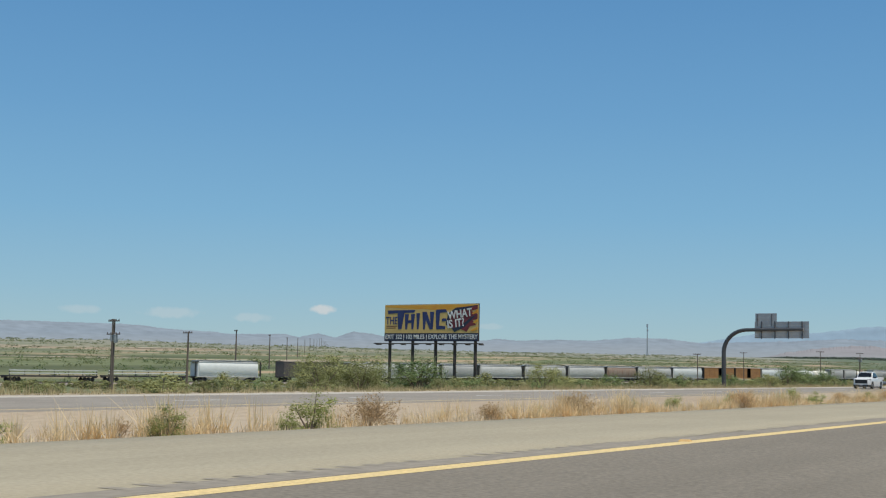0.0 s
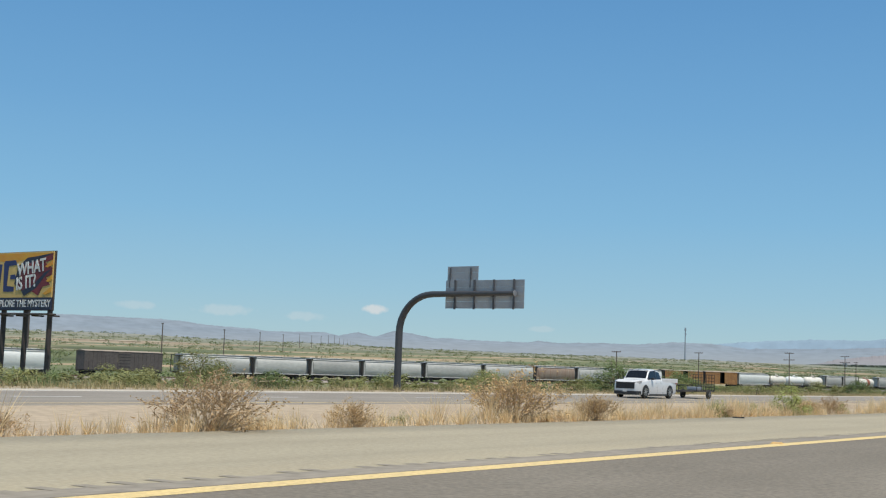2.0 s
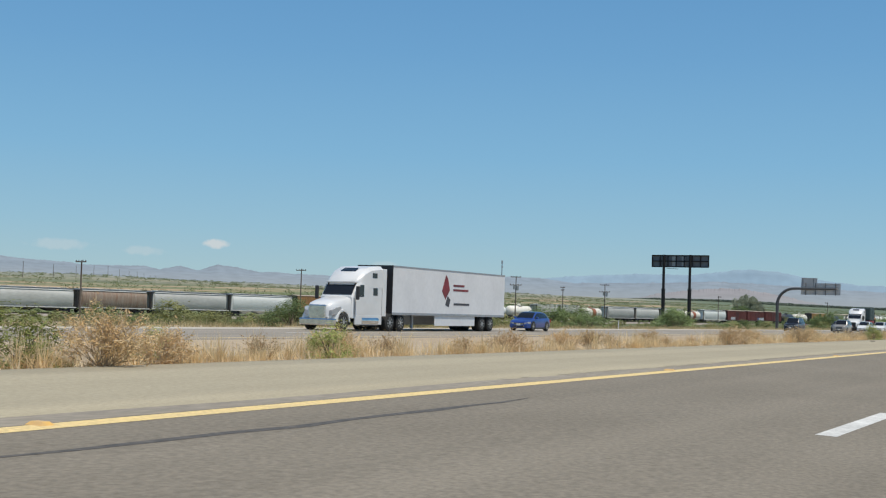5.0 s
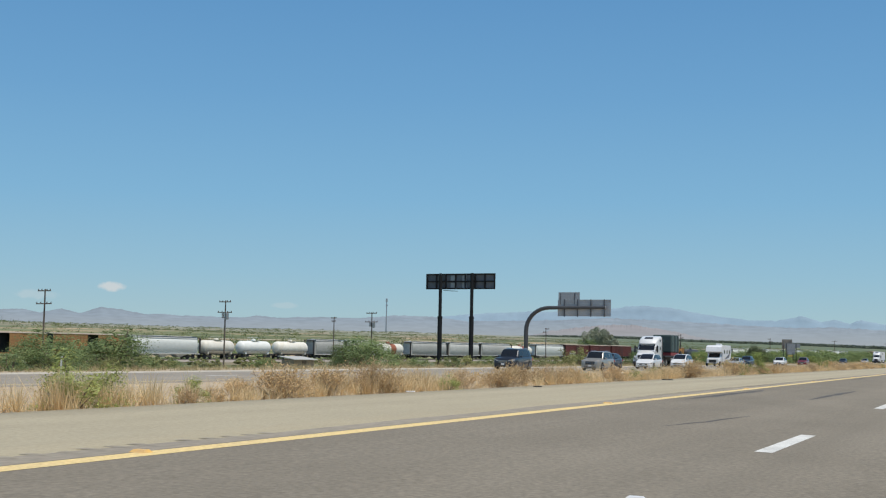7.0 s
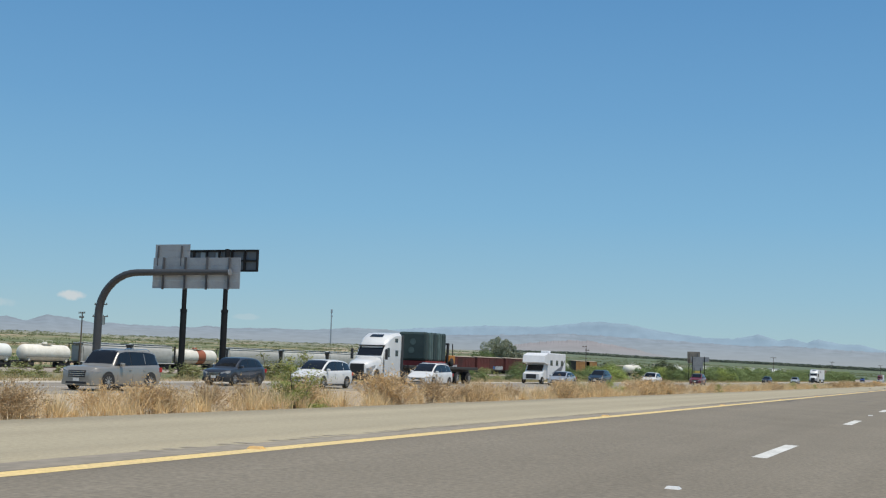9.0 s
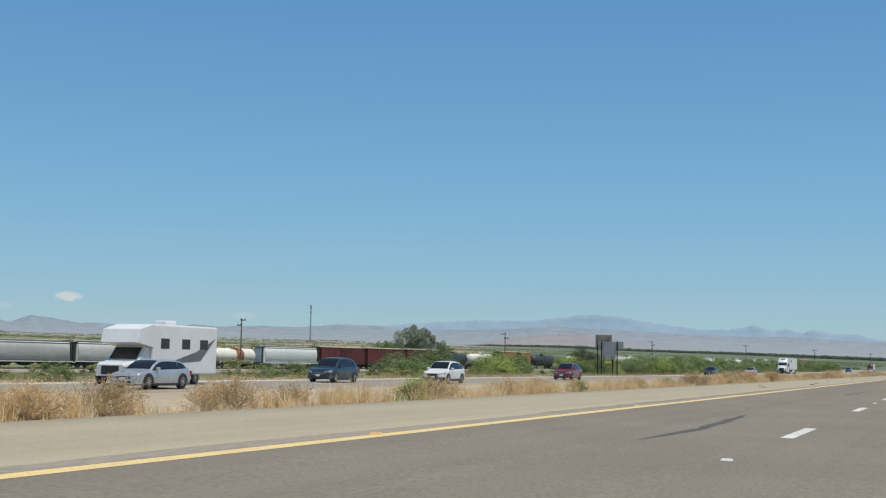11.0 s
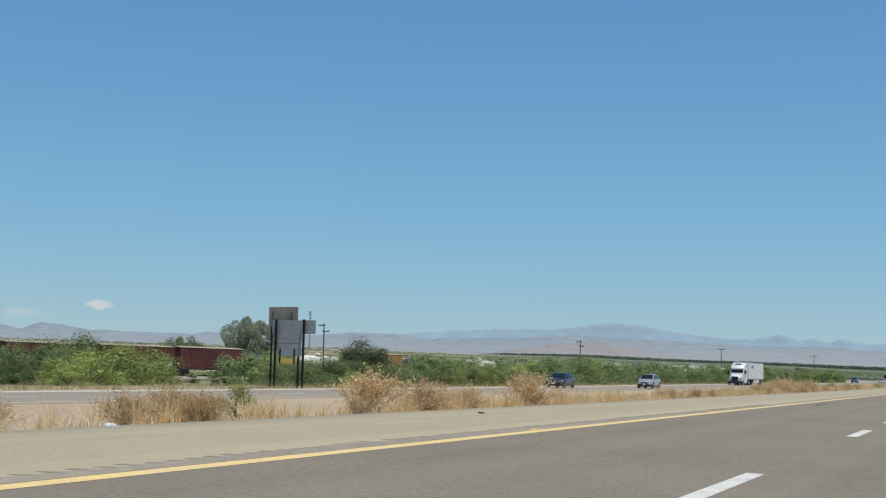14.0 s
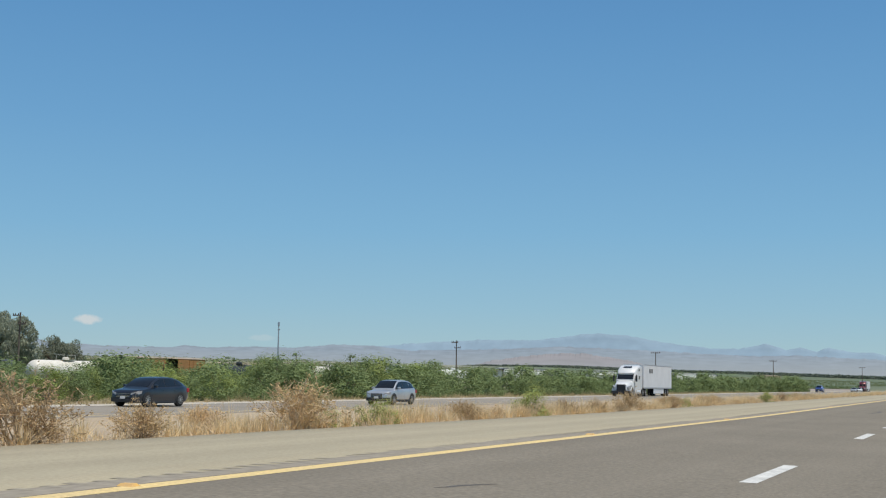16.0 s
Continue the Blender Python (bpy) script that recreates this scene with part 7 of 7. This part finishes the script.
            part("cladding", Shape().box(q[0], Y(wheel_q[0]), lo - 0.03, q[1], Y(wheel_q[1]), lo + 0.13, 0.03), "black_plastic", ob)
    if roof_rails:
        for sgn in (-1, 1):
            xr = sgn * hw * 0.67
            part("roof_rail", Shape().tube([(xr, Y(c1 + 0.08), H - 0.02), (xr, Y(c1 + 0.11), H + 0.045), (xr, Y(d0 - 0.1), H + 0.035 - arc * 0.5), (xr, Y(d0 - 0.06), H - 0.06 - arc * 0.6)], 0.02, 6), trim, ob)
    for q in wheel_q:
        for sgn in (-1, 1):
            wheel(ob, sgn * (hw - 0.11), Y(q), wr, 0.24)
            arch = [(sgn * (hw + 0.005), Y(q) + (wr + 0.055) * math.cos(a), wr + (wr + 0.055) * math.sin(a)) for a in np.linspace(-0.15, math.pi + 0.15, 17)]
            part("wheel_arch", Shape().slab(arch, 0.012, (-sgn, 0, 0)), "black_plastic", ob)
    if pickup:
        z1 = belt + 0.11
        for sgn in (-1, 1):
            q = sorted((sgn * (hw - 0.09), sgn * hw * 0.985))
            part("bed_side", Shape().box(q[0], Y(0.605), belt - 0.2, q[1], Y(0.992), z1, 0.03), paint, ob)
        part("tailgate", Shape().box(-hw + 0.09, Y(0.975), belt - 0.3, hw - 0.09, Y(0.992), z1, 0.02), paint, ob)
    return ob


def truck_wheels(parent, y, dual=True, r=0.52):
    for sgn in (-1, 1):
        wheel(parent, sgn * 1.08, y, r, 0.30, "rim", 8)
        if dual:
            wheel(parent, sgn * 0.74, y, r, 0.28, "black_plastic", 6)


def tractor(x, y, label, tall_sleeper, grille, p="car_white"):
    """A conventional highway tractor that faces -y; its front bumper at the origin."""
    ob = thing("truck_tractor", label, "truck", "vehicles on the opposite carriageway", (x, y, lz(x, y) + 0.03))
    rings = []
    for yy, z0, z1, w in ((0.12, 0.80, 1.42, 0.62), (0.22, 0.74, 1.56, 0.76), (0.5, 0.70, 1.70, 0.90), (1.0, 0.72, 1.83, 0.98), (1.6, 0.76, 1.95, 1.03), (2.2, 0.8, 2.06, 1.08)):
        half = [(w, z0), (w, z0 + (z1 - z0) * 0.55), (w * 0.97, z1 - 0.24), (w * 0.87, z1 - 0.09), (w * 0.62, z1 - 0.015), (w * 0.2, z1 + 0.01)]
        rings.append([(-p, yy, z) for p, z in half] + [(p, yy, z) for p, z in reversed(half)])
    part("hood", Shape().loft(rings), p, ob, smooth=True)
    rings = []
    for yy, z1, w in ((2.05, 2.05, 1.10), (2.12, 2.1, 1.15), (2.75, 2.95, 1.12), (2.95, 3.0, 1.18)):
        rings.append([(-w, yy, 0.75), (-w, yy, z1 - 0.12), (-w * 0.92, yy, z1), (w * 0.92, yy, z1), (w, yy, z1 - 0.12), (w, yy, 0.75)])
    part("cab", Shape().loft(rings), p, ob, smooth=True)
    top = 3.95
    rings = []
    for yy, z1, w in ((2.55, 2.85, 0.95), (2.75, 3.15, 1.12), (3.3, 3.6, 1.20), (4.0, 3.86, 1.22), (5.0, top, 1.22), (5.35, top, 1.22)):
        rings.append([(-w, yy, 2.6), (-w, yy, z1 - 0.22), (-w * 0.82, yy, z1), (w * 0.82, yy, z1), (w, yy, z1 - 0.22), (w, yy, 2.6)])
    part("roof_fairing", Shape().loft(rings), p, ob, smooth=True)
    part("sleeper", Shape().box(-1.21, 2.9, 0.75, 1.21, 5.3, 2.75, 0.05), p, ob)
    for q in (-1.24, 1.18):
        part("side_extender", Shape().box(q, 5.3, 0.9, q + 0.06, 5.75, 3.8, 0.02), "black_plastic" if tall_sleeper else p, ob)
    part("windscreen", Shape().quad((-1.03, 2.13, 2.15), (1.03, 2.13, 2.15), (1.0, 2.66, 2.86), (-1.0, 2.66, 2.86), 0.02), "glass", ob)
    part("sun_visor", Shape().box(-1.05, 2.45, 2.86, 1.05, 2.75, 2.95, 0.02), p if not tall_sleeper else "black_plastic", ob)
    for sgn in (-1, 1):
        part("door_window", Shape().quad(*[(sgn * 1.222, a, b) for a, b in (((2.35, 2.05), (3.2, 2.05), (3.2, 2.75), (2.75, 2.75)) if sgn > 0 else ((2.75, 2.75), (3.2, 2.75), (3.2, 2.05), (2.35, 2.05)))]), "glass", ob)
        part("door", Shape().box(min(sgn * 1.2, sgn * 1.218), 2.3, 0.95, max(sgn * 1.2, sgn * 1.218), 3.35, 2.0, 0.005), p, ob)
        part("sleeper_window", Shape().box(min(sgn * 1.2, sgn * 1.225), 4.25, 2.15, max(sgn * 1.2, sgn * 1.225), 4.75, 2.6, 0.01), "glass", ob)
        part("upper_window", Shape().box(min(sgn * 1.2, sgn * 1.235), 4.1, 3.2, max(sgn * 1.2, sgn * 1.235), 4.65, 3.5, 0.01), "glass", ob)
        part("mirror", Shape().box(sgn * 1.45 - 0.1, 2.05, 1.85, sgn * 1.45 + 0.1, 2.2, 2.65, 0.03), "black_plastic", ob)
        part("mirror_arm", Shape().tube([(sgn * 1.18, 2.35, 2.5), (sgn * 1.42, 2.15, 2.45)], 0.03, 6), "black_plastic", ob)
        rings = []
        for a in np.linspace(0, math.pi, 9):
            rings.append([(sgn * q, 1.05 + rr * math.cos(a), 0.55 + rr * math.sin(a)) for q, rr in ((0.75, 0.60), (1.22, 0.60), (1.22, 0.72), (0.75, 0.72))])
        part("fender", Shape().loft(rings), p, ob, smooth=True)
        part("headlight", Shape().loft([[(sgn * a, yy, z) for a, z in ((w0, z0), (w1, z0 + 0.05), (w1, z1), (w0, z1 - 0.04))] for yy, w0, w1, z0, z1 in ((0.20, 0.70, 0.95, 0.86, 1.20), (0.42, 0.82, 1.13, 0.90, 1.34), (0.80, 0.92, 1.19, 1.12, 1.42))]), "lamp", ob, smooth=True)
        part("fuel_tank", Shape().tube([(sgn * 0.95, 3.0, 0.62), (sgn * 0.95, 4.9, 0.62)], 0.33, 14), "chrome" if grille == "chrome" else p, ob, smooth=True)
        part("side_skirt", Shape().box(min(sgn * 1.12, sgn * 1.22), 2.3, 0.38, max(sgn * 1.12, sgn * 1.22), 5.3, 0.95, 0.03), p, ob)
    part("grille", Shape().box(-0.58, 0.05, 0.68, 0.58, 0.3, 1.50, 0.06), grille, ob)
    s = Shape()
    for k in range(7):
        s.box(-0.53, 0.03, 0.76 + k * 0.10, 0.53, 0.06, 0.80 + k * 0.10)
    part("grille_bar", s, "chrome" if grille == "chrome" else "black_plastic", ob)
    part("bumper", Shape().box(-1.22, 0.0, 0.3, 1.22, 0.35, 0.72, 0.08), grille if grille == "chrome" else "black_plastic", ob)
    part("roof_window", Shape().quad((-0.55, 3.25, 3.57), (0.55, 3.25, 3.57), (0.5, 3.7, 3.77), (-0.5, 3.7, 3.77), 0.03), "glass", ob)
    part("chassis", Shape().box(-0.45, 0.6, 0.55, 0.45, 8.4, 0.85, 0.02), "wagon_black", ob)
    truck_wheels(ob, 1.05, False)
    truck_wheels(ob, 6.3)
    truck_wheels(ob, 7.6)
    return ob


def box_trailer(x, y, label, emblem):
    """A closed highway trailer behind its tractor; y is its front wall."""
    ob = thing("box_trailer", label, "trailer", "vehicles on the opposite carriageway", (x, y, lz(x, y) + 0.03))
    part("box", Shape().box(-1.29, 0.0, 1.12, 1.29, 16.0, 4.05, 0.03), "box_white", ob)
    for sgn in (-1, 1):
        part("bottom_rail", Shape().box(min(sgn * 1.27, sgn * 1.305), 0.0, 1.0, max(sgn * 1.27, sgn * 1.305), 16.0, 1.16, 0.01), "galvanised", ob)
        part("top_rail", Shape().box(min(sgn * 1.27, sgn * 1.305), 0.0, 3.98, max(sgn * 1.27, sgn * 1.305), 16.0, 4.08, 0.01), "galvanised", ob)
        part("side_skirt", Shape().box(min(sgn * 1.20, sgn * 1.24), 5.6, 0.35, max(sgn * 1.20, sgn * 1.24), 11.4, 1.05, 0.01), "box_white", ob)
        part("landing_leg", Shape().box(sgn * 0.7 - 0.07, 3.4, 0.15, sgn * 0.7 + 0.07, 3.55, 1.1), "galvanised", ob)
    part("front_wall", Shape().box(-1.30, -0.06, 1.1, 1.30, -0.003, 4.08, 0.01), "black_plastic" if emblem == "red" else "box_white", ob)
    part("subframe", Shape().box(-0.55, 10.6, 0.75, 0.55, 15.6, 1.1, 0.02), "wagon_black", ob)
    truck_wheels(ob, 12.6)
    truck_wheels(ob, 13.9)
    xo = 1.296
    if emblem == "red":
        part("emblem", Shape().slab([(xo, 6.4, 2.65), (xo, 6.9, 2.1), (xo, 7.5, 2.75), (xo, 7.2, 3.5), (xo, 6.9, 3.75)], 0.008, (1, 0, 0)), "logo_red", ob, "red diamond-shaped emblem")
        part("emblem", Shape().slab([(xo, 6.9, 1.75), (xo, 7.4, 1.6), (xo, 7.6, 2.1), (xo, 7.2, 2.35)], 0.008, (1, 0, 0)), "logo_dark", ob)
        for k, (a, b, z) in enumerate(((8.0, 9.6, 3.0), (8.0, 10.2, 2.7), (8.1, 10.4, 1.75))):
            part("lettering_bar", Shape().box(xo, a, z, xo + 0.008, b, z + 0.14), "logo_red" if k < 2 else "logo_dark", ob)
    else:
        for k, a in enumerate((3.0, 3.7, 4.4)):
            part("lettering_bar", Shape().box(xo, a, 3.0, xo + 0.008, a + 0.5, 3.55), "logo_dark", ob)
    return ob


# white pickup towing a small open trailer
car("pickup_truck", "white crew-cab pickup truck with a black grille", "pickup truck", -39.6, 151.2, "car_white", 6.1, 2.04, 1.98, 1.26, 1.26, 1.10, (0.235, 0.335), wr=0.43, pickup=True, slit=2.2, trim="black_plastic", blunt=1.0)
ut = thing("utility_trailer", "black open utility trailer with a mesh ramp", "trailer", at=(-39.3, 158.6, lz(-39.3, 158.6) + 0.03))
part("deck", Shape().box(-0.9, -1.6, 0.50, 0.9, 1.5, 0.58, 0.02), "wagon_black", ut)
s = Shape()
for a in (-0.9, 0.9):
    s.tube([(a, -1.6, 0.95), (a, 1.5, 0.95)], 0.03, 6)
    for b in np.linspace(-1.6, 1.5, 5):
        s.tube([(a, b, 0.55), (a, b, 0.95)], 0.025, 6)
part("side_rail", s, "wagon_black", ut)
s = Shape()
for b in np.linspace(-0.85, 0.85, 9):
    s.tube([(b, 1.6, 0.55), (b, 1.6, 1.75)], 0.02, 5)
for b in np.linspace(0.6, 1.75, 6):
    s.tube([(-0.85, 1.6, b), (0.85, 1.6, b)], 0.02, 5)
tagged(part("ramp_gate", s, "wagon_black", ut, "raised mesh ramp"), kind="stuff")
part("drawbar", Shape().tube([(-0.6, -1.6, 0.52), (0, -3.1, 0.5), (0.6, -1.6, 0.52)], 0.04, 6), "wagon_black", ut)
part("load", Shape().box(-0.4, -0.5, 0.6, 0.4, 0.5, 0.85, 0.05), "galvanised", ut, "greyish machine on the deck")
for sgn in (-1, 1):
    wheel(ut, sgn * 1.02, 0.2, 0.33, 0.2, "rim", 6)

# white tractor with a white box trailer
tractor(-41.3, 239.0, "white highway tractor with a chrome grille", False, "chrome")
box_trailer(-41.3, 245.4, "white box trailer with a red diamond emblem", "red")
car("hatchback_car", "bright blue small car behind the white trailer", "car", -40.9, 268.0, "car_blue", 4.2, 1.78, 1.5, 0.95, 0.92, 0.66)
# traffic by the second arched sign
car("suv_car", "black sport utility vehicle with tinted windows", "car", -40.3, 355.0, "car_black", 5.2, 2.0, 1.88, 1.10, 1.10, 0.88, (0.26, 0.39), (0.92, 0.985), 0.40, roof_rails=True, blunt=0.6, arc=0.02)
car("suv_car", "champagne silver full-size sport utility vehicle", "car", -36.2, 367.4, "car_silver", 5.15, 2.0, 1.88, 1.12, 1.12, 0.93, (0.27, 0.395), (0.92, 0.985), 0.41, grille="black_plastic", slit=0.9, roof_rails=True, blunt=0.8, arc=0.02)
car("suv_car", "slate grey compact sport utility vehicle", "car", -39.9, 384.0, "car_grey", 4.55, 1.84, 1.66, 1.04, 1.02, 0.80, clad=True)
car("minivan", "white minivan with dark tinted side windows", "minivan", -36.8, 389.2, "car_white", 5.15, 1.98, 1.76, 1.06, 1.04, 0.70, (0.19, 0.40), (0.90, 0.985), 0.36, blunt=0.0, arc=0.06)
car("minivan", "white minivan beside the flatbed truck", "minivan", -37.6, 408.5, "car_white", 5.1, 1.98, 1.78, 1.06, 1.04, 0.70, (0.19, 0.40), (0.90, 0.985), 0.36, roof_rails=True, blunt=0.0, arc=0.06)

# white tractor with a flatbed of green wrapped frames
tractor(-41.5, 403.6, "white highway tractor with a tall sleeper cab", True, "black_plastic")
fb = thing("flatbed_trailer", "low flatbed trailer behind the white tractor", "trailer", at=(-41.5, 411.4, lz(-41.5, 411.4) + 0.03))
part("deck", Shape().box(-1.28, -1.0, 1.25, 1.28, 14.4, 1.48, 0.03), "wagon_black", fb)
part("beam", Shape().box(-0.5, -0.8, 0.8, 0.5, 14.2, 1.25, 0.02), "wagon_black", fb)
truck_wheels(fb, 9.6)
truck_wheels(fb, 12.4)
base = fb.matrix_basis
ld = thing("wrapped_load", "stack of dark green tarpaulin-wrapped frames on the flatbed", "cargo", at=(-41.5, 414.4, lz(-41.5, 414.4) + 0.03 + 1.484))
part("front_wrap", Shape().box(-1.25, -0.6, 0.42, 1.25, 0.1, 2.75, 0.18), "green_tarp", ld)
for k in range(4):
    part("wrapped_frame", Shape().box(-1.25, 0.14 + k * 0.92, 0.42, 1.25, 0.98 + k * 0.92, 2.72, 0.14), "green_wrap" if k % 2 == 0 else "green_tarp", ld)
    part("strap", Shape().box(-1.265, 0.5 + k * 0.92, 0.40, 1.265, 0.58 + k * 0.92, 2.735, 0.01), "green_tarp", ld)
part("cradle", Shape().box(-1.2, -0.5, 0.0, 1.2, 3.8, 0.40, 0.02), "red_frame", ld, "red steel cradle")
for zz in (-0.35, 0.35):
    part("tarp_emblem", Shape().tube([(zz * 0.2, -0.615, 1.6 + zz), (zz * 0.2, -0.604, 1.6 + zz)], 0.26, 14), "green_wrap", ld)
fl = thing("forklift", "orange truck-mounted forklift on the flatbed", "forklift", at=(-41.5, 419.6, lz(-41.5, 419.6) + 0.03 + 1.484))
part("body", Shape().box(-1.0, 0.0, 0.25, 1.0, 1.3, 0.95, 0.05), "orange_frame", fl)
part("mast", Shape().box(-0.9, -0.2, 0.1, -0.75, 0.0, 2.0, 0.02).box(0.75, -0.2, 0.1, 0.9, 0.0, 2.0, 0.02).box(-0.9, -0.18, 1.85, 0.9, -0.05, 2.0, 0.02), "black_plastic", fl)
part("cage", Shape().tube([(-0.8, 0.2, 0.9), (-0.8, 0.25, 1.95), (-0.8, 1.1, 1.95), (-0.8, 1.2, 0.9)], 0.05, 6).tube([(0.8, 0.2, 0.9), (0.8, 0.25, 1.95), (0.8, 1.1, 1.95), (0.8, 1.2, 0.9)], 0.05, 6), "black_plastic", fl)
for sgn in (-1, 1):
    wheel(fl, sgn * 1.0, 0.35, 0.36, 0.25, "black_plastic", 6)

car("suv_car", "dark teal sport utility vehicle in the slow lane", "car", -40.2, 467.7, "car_teal", 4.7, 1.88, 1.7, 1.04, 1.02, 0.78)
car("sedan_car", "grey sedan car partly behind dry grass", "car", -37.2, 442.0, "car_steel", 4.7, 1.82, 1.46, 0.93, 0.90, 0.66)
# motor home
mh = thing("motorhome", "white motorhome with a cab-over bunk", "motorhome", "vehicles on the opposite carriageway", (-41.1, 444.0, lz(-41.1, 444.0) + 0.03))
part("house", Shape().box(-1.2, 1.9, 0.55, 1.2, 8.2, 3.25, 0.08), "box_white", mh)
part("bunk", Shape().loft([[(-1.2, 0.55, 2.25), (1.2, 0.55, 2.25), (1.2, 0.75, 2.95), (-1.2, 0.75, 2.95)], [(-1.2, 1.95, 2.0), (1.2, 1.95, 2.0), (1.2, 1.95, 3.24), (-1.2, 1.95, 3.24)]]), "box_white", mh)
rings = []
for yy, z1, w in ((-0.15, 1.05, 0.85), (0.0, 1.15, 0.95), (0.85, 1.3, 1.0), (1.5, 2.05, 0.98), (1.9, 2.1, 1.0)):
    rings.append([(-w, yy, 0.45), (-w, yy, z1 - 0.1), (-w * 0.9, yy, z1), (w * 0.9, yy, z1), (w, yy, z1 - 0.1), (w, yy, 0.45)])
part("cab", Shape().loft(rings), "car_white", mh, smooth=True)
part("windscreen", Shape().quad((-0.88, 0.90, 1.36), (0.88, 0.90, 1.36), (0.85, 1.42, 1.98), (-0.85, 1.42, 1.98), 0.015), "glass", mh)
part("grille", Shape().box(-0.55, -0.19, 0.55, 0.55, -0.1, 1.0, 0.03), "black_plastic", mh)
part("swirl", Shape().slab([(1.202, 3.0, 1.1), (1.202, 6.5, 1.3), (1.202, 8.0, 2.6), (1.202, 6.0, 1.8)], 0.006, (1, 0, 0)), "mesh_panel", mh, "grey swirl decal")
for a in (2.6, 4.6, 6.4):
    part("house_window", Shape().box(1.2, a, 1.95, 1.21, a + 0.8, 2.5, 0.004), "glass", mh)
part("roof_unit", Shape().box(-0.4, 4.2, 3.25, 0.4, 5.2, 3.52, 0.06), "box_white", mh)
for yy in (0.45, 6.2):
    for sgn in (-1, 1):
        wheel(mh, sgn * 0.98, yy, 0.38, 0.24, "rim", 8)
# traffic further on
car("suv_car", "white compact sport utility vehicle on the far lanes", "car", -36.4, 478.8, "car_white", 4.6, 1.86, 1.68, 1.04, 1.02, 0.78, clad=True)
car("suv_car", "dark red sport utility vehicle behind dry shrubs", "car", -37.6, 516.0, "car_red", 4.7, 1.9, 1.74, 1.06, 1.04, 0.8)
car("suv_car", "dark blue sport utility vehicle passing green bushes", "car", -41.3, 620.0, "car_black", 4.75, 1.88, 1.58, 1.02, 0.98, 0.76, (0.22, 0.42), (0.86, 0.985), arc=0.10)
car("suv_car", "silver sport utility vehicle passing green bushes", "car", -37.6, 642.6, "car_steel", 4.75, 1.84, 1.68, 1.05, 1.02, 0.78, (0.23, 0.41), (0.88, 0.985), slit=0.9, trim="chrome", arc=0.08, clad=True)
tractor(-40.9, 716.0, "white highway tractor far up the road", False, "black_plastic")
box_trailer(-40.9, 722.4, "plain white box trailer far up the road", "dark")
car("pickup_truck", "blue pickup truck far up the road", "pickup truck", -40.7, 928.0, "car_blue", 5.6, 1.95, 1.85, 1.2, 1.2, 0.95, (0.24, 0.335), wr=0.40, pickup=True, slit=1.2)
car("sedan_car", "silver sedan car far up the road", "car", -37.2, 992.0, "car_steel", 4.7, 1.82, 1.46, 0.93, 0.90, 0.66)
car("sedan_car", "white sedan car far up the road", "car", -37.2, 1012.0, "car_white", 4.7, 1.82, 1.46, 0.93, 0.90, 0.66)
tractor(-41.0, 1070.0, "red highway tractor far up the road", False, "black_plastic", "car_red")
box_trailer(-41.0, 1076.4, "white box trailer behind the red tractor", "dark")

# litter on the shoulder
def scrap(x, y, size, material, label, seed):
    r = np.random.default_rng(seed)
    ob = thing("road_debris", label, "debris", "debris on the shoulder", (x, y, lz(x, y) + 0.02), float(r.uniform(0, 360)))
    pts = [(size * (k / 6 - 0.5), r.normal(0, size * 0.06), 0.02 + abs(r.normal(0, size * 0.04))) for k in range(7)]
    s = Shape()
    for (a, b, c), (d, e, g) in zip(pts[:-1], pts[1:]):
        w = size * r.uniform(0.12, 0.2)
        s.loft([[(a, b - w, 0.0), (a, b + w, 0.0), (a, b + w * 0.7, c * 0.5 + 0.012), (a, b - w * 0.7, c * 0.5 + 0.012)], [(d, e - w, 0.0), (d, e + w, 0.0), (d, e + w * 0.7, g * 0.5 + 0.012), (d, e - w * 0.7, g * 0.5 + 0.012)]])
    part("scrap", s, material, ob)


post = thing("delineator_post", "slim white roadside marker post at the far shoulder", "marker post", at=(-46.6, 302.8, lz(-46.6, 302.8)))
part("post", Shape().box(-0.05, -0.012, -0.1, 0.05, 0.012, 0.88, 0.006), "plastic_white", post)
part("reflector", Shape().box(-0.035, -0.018, 0.68, 0.035, -0.0125, 0.82, 0.002), "clear_reflector", post, "small dull reflector")
rod = thing("road_debris", "thin bent rusty rod lying on the shoulder", "debris", "debris on the shoulder", (-7.7, 443.85, lz(-7.7, 443.85) + 0.02))
part("rod", Shape().tube([(-0.16, 0.05, 0.008), (-0.15, 0.01, 0.07), (-0.13, 0.0, 0.08), (0.04, -0.04, 0.045), (0.16, -0.09, 0.008), (-0.05, -0.13, 0.02), (-0.13, -0.09, 0.008)], 0.007, 6), "brown_steel", rod)
for k, (x, y, sz, m) in enumerate(((-10.4, 290.7, 0.54, 0), (-10.9, 157.8, 0.76, 1), (-8.8, 485.3, 0.28, 0), (-7.4, 488.9, 0.19, 0), (-7.6, 464.9, 0.32, 0), (-7.9, 157.2, 0.32, 0), (-10.6, 97.3, 0.35, 0), (-7.5, 129.0, 0.25, 0), (-7.05, 457.1, 0.42, 0), (-9.4, 517.2, 0.24, 0), (-10.4, 277.8, 0.30, 0), (-11.1, 272.0, 0.35, 1), (-10.9, 57.4, 0.29, 1), (-9.9, 236.5, 0.30, 0), (-10.8, 507.5, 0.47, 1))):
    scrap(x, y, sz * 0.7, "plastic_white" if m else "rubber_scrap", "torn white plastic litter by the grass" if m else "black scrap of tyre tread on the shoulder", k)
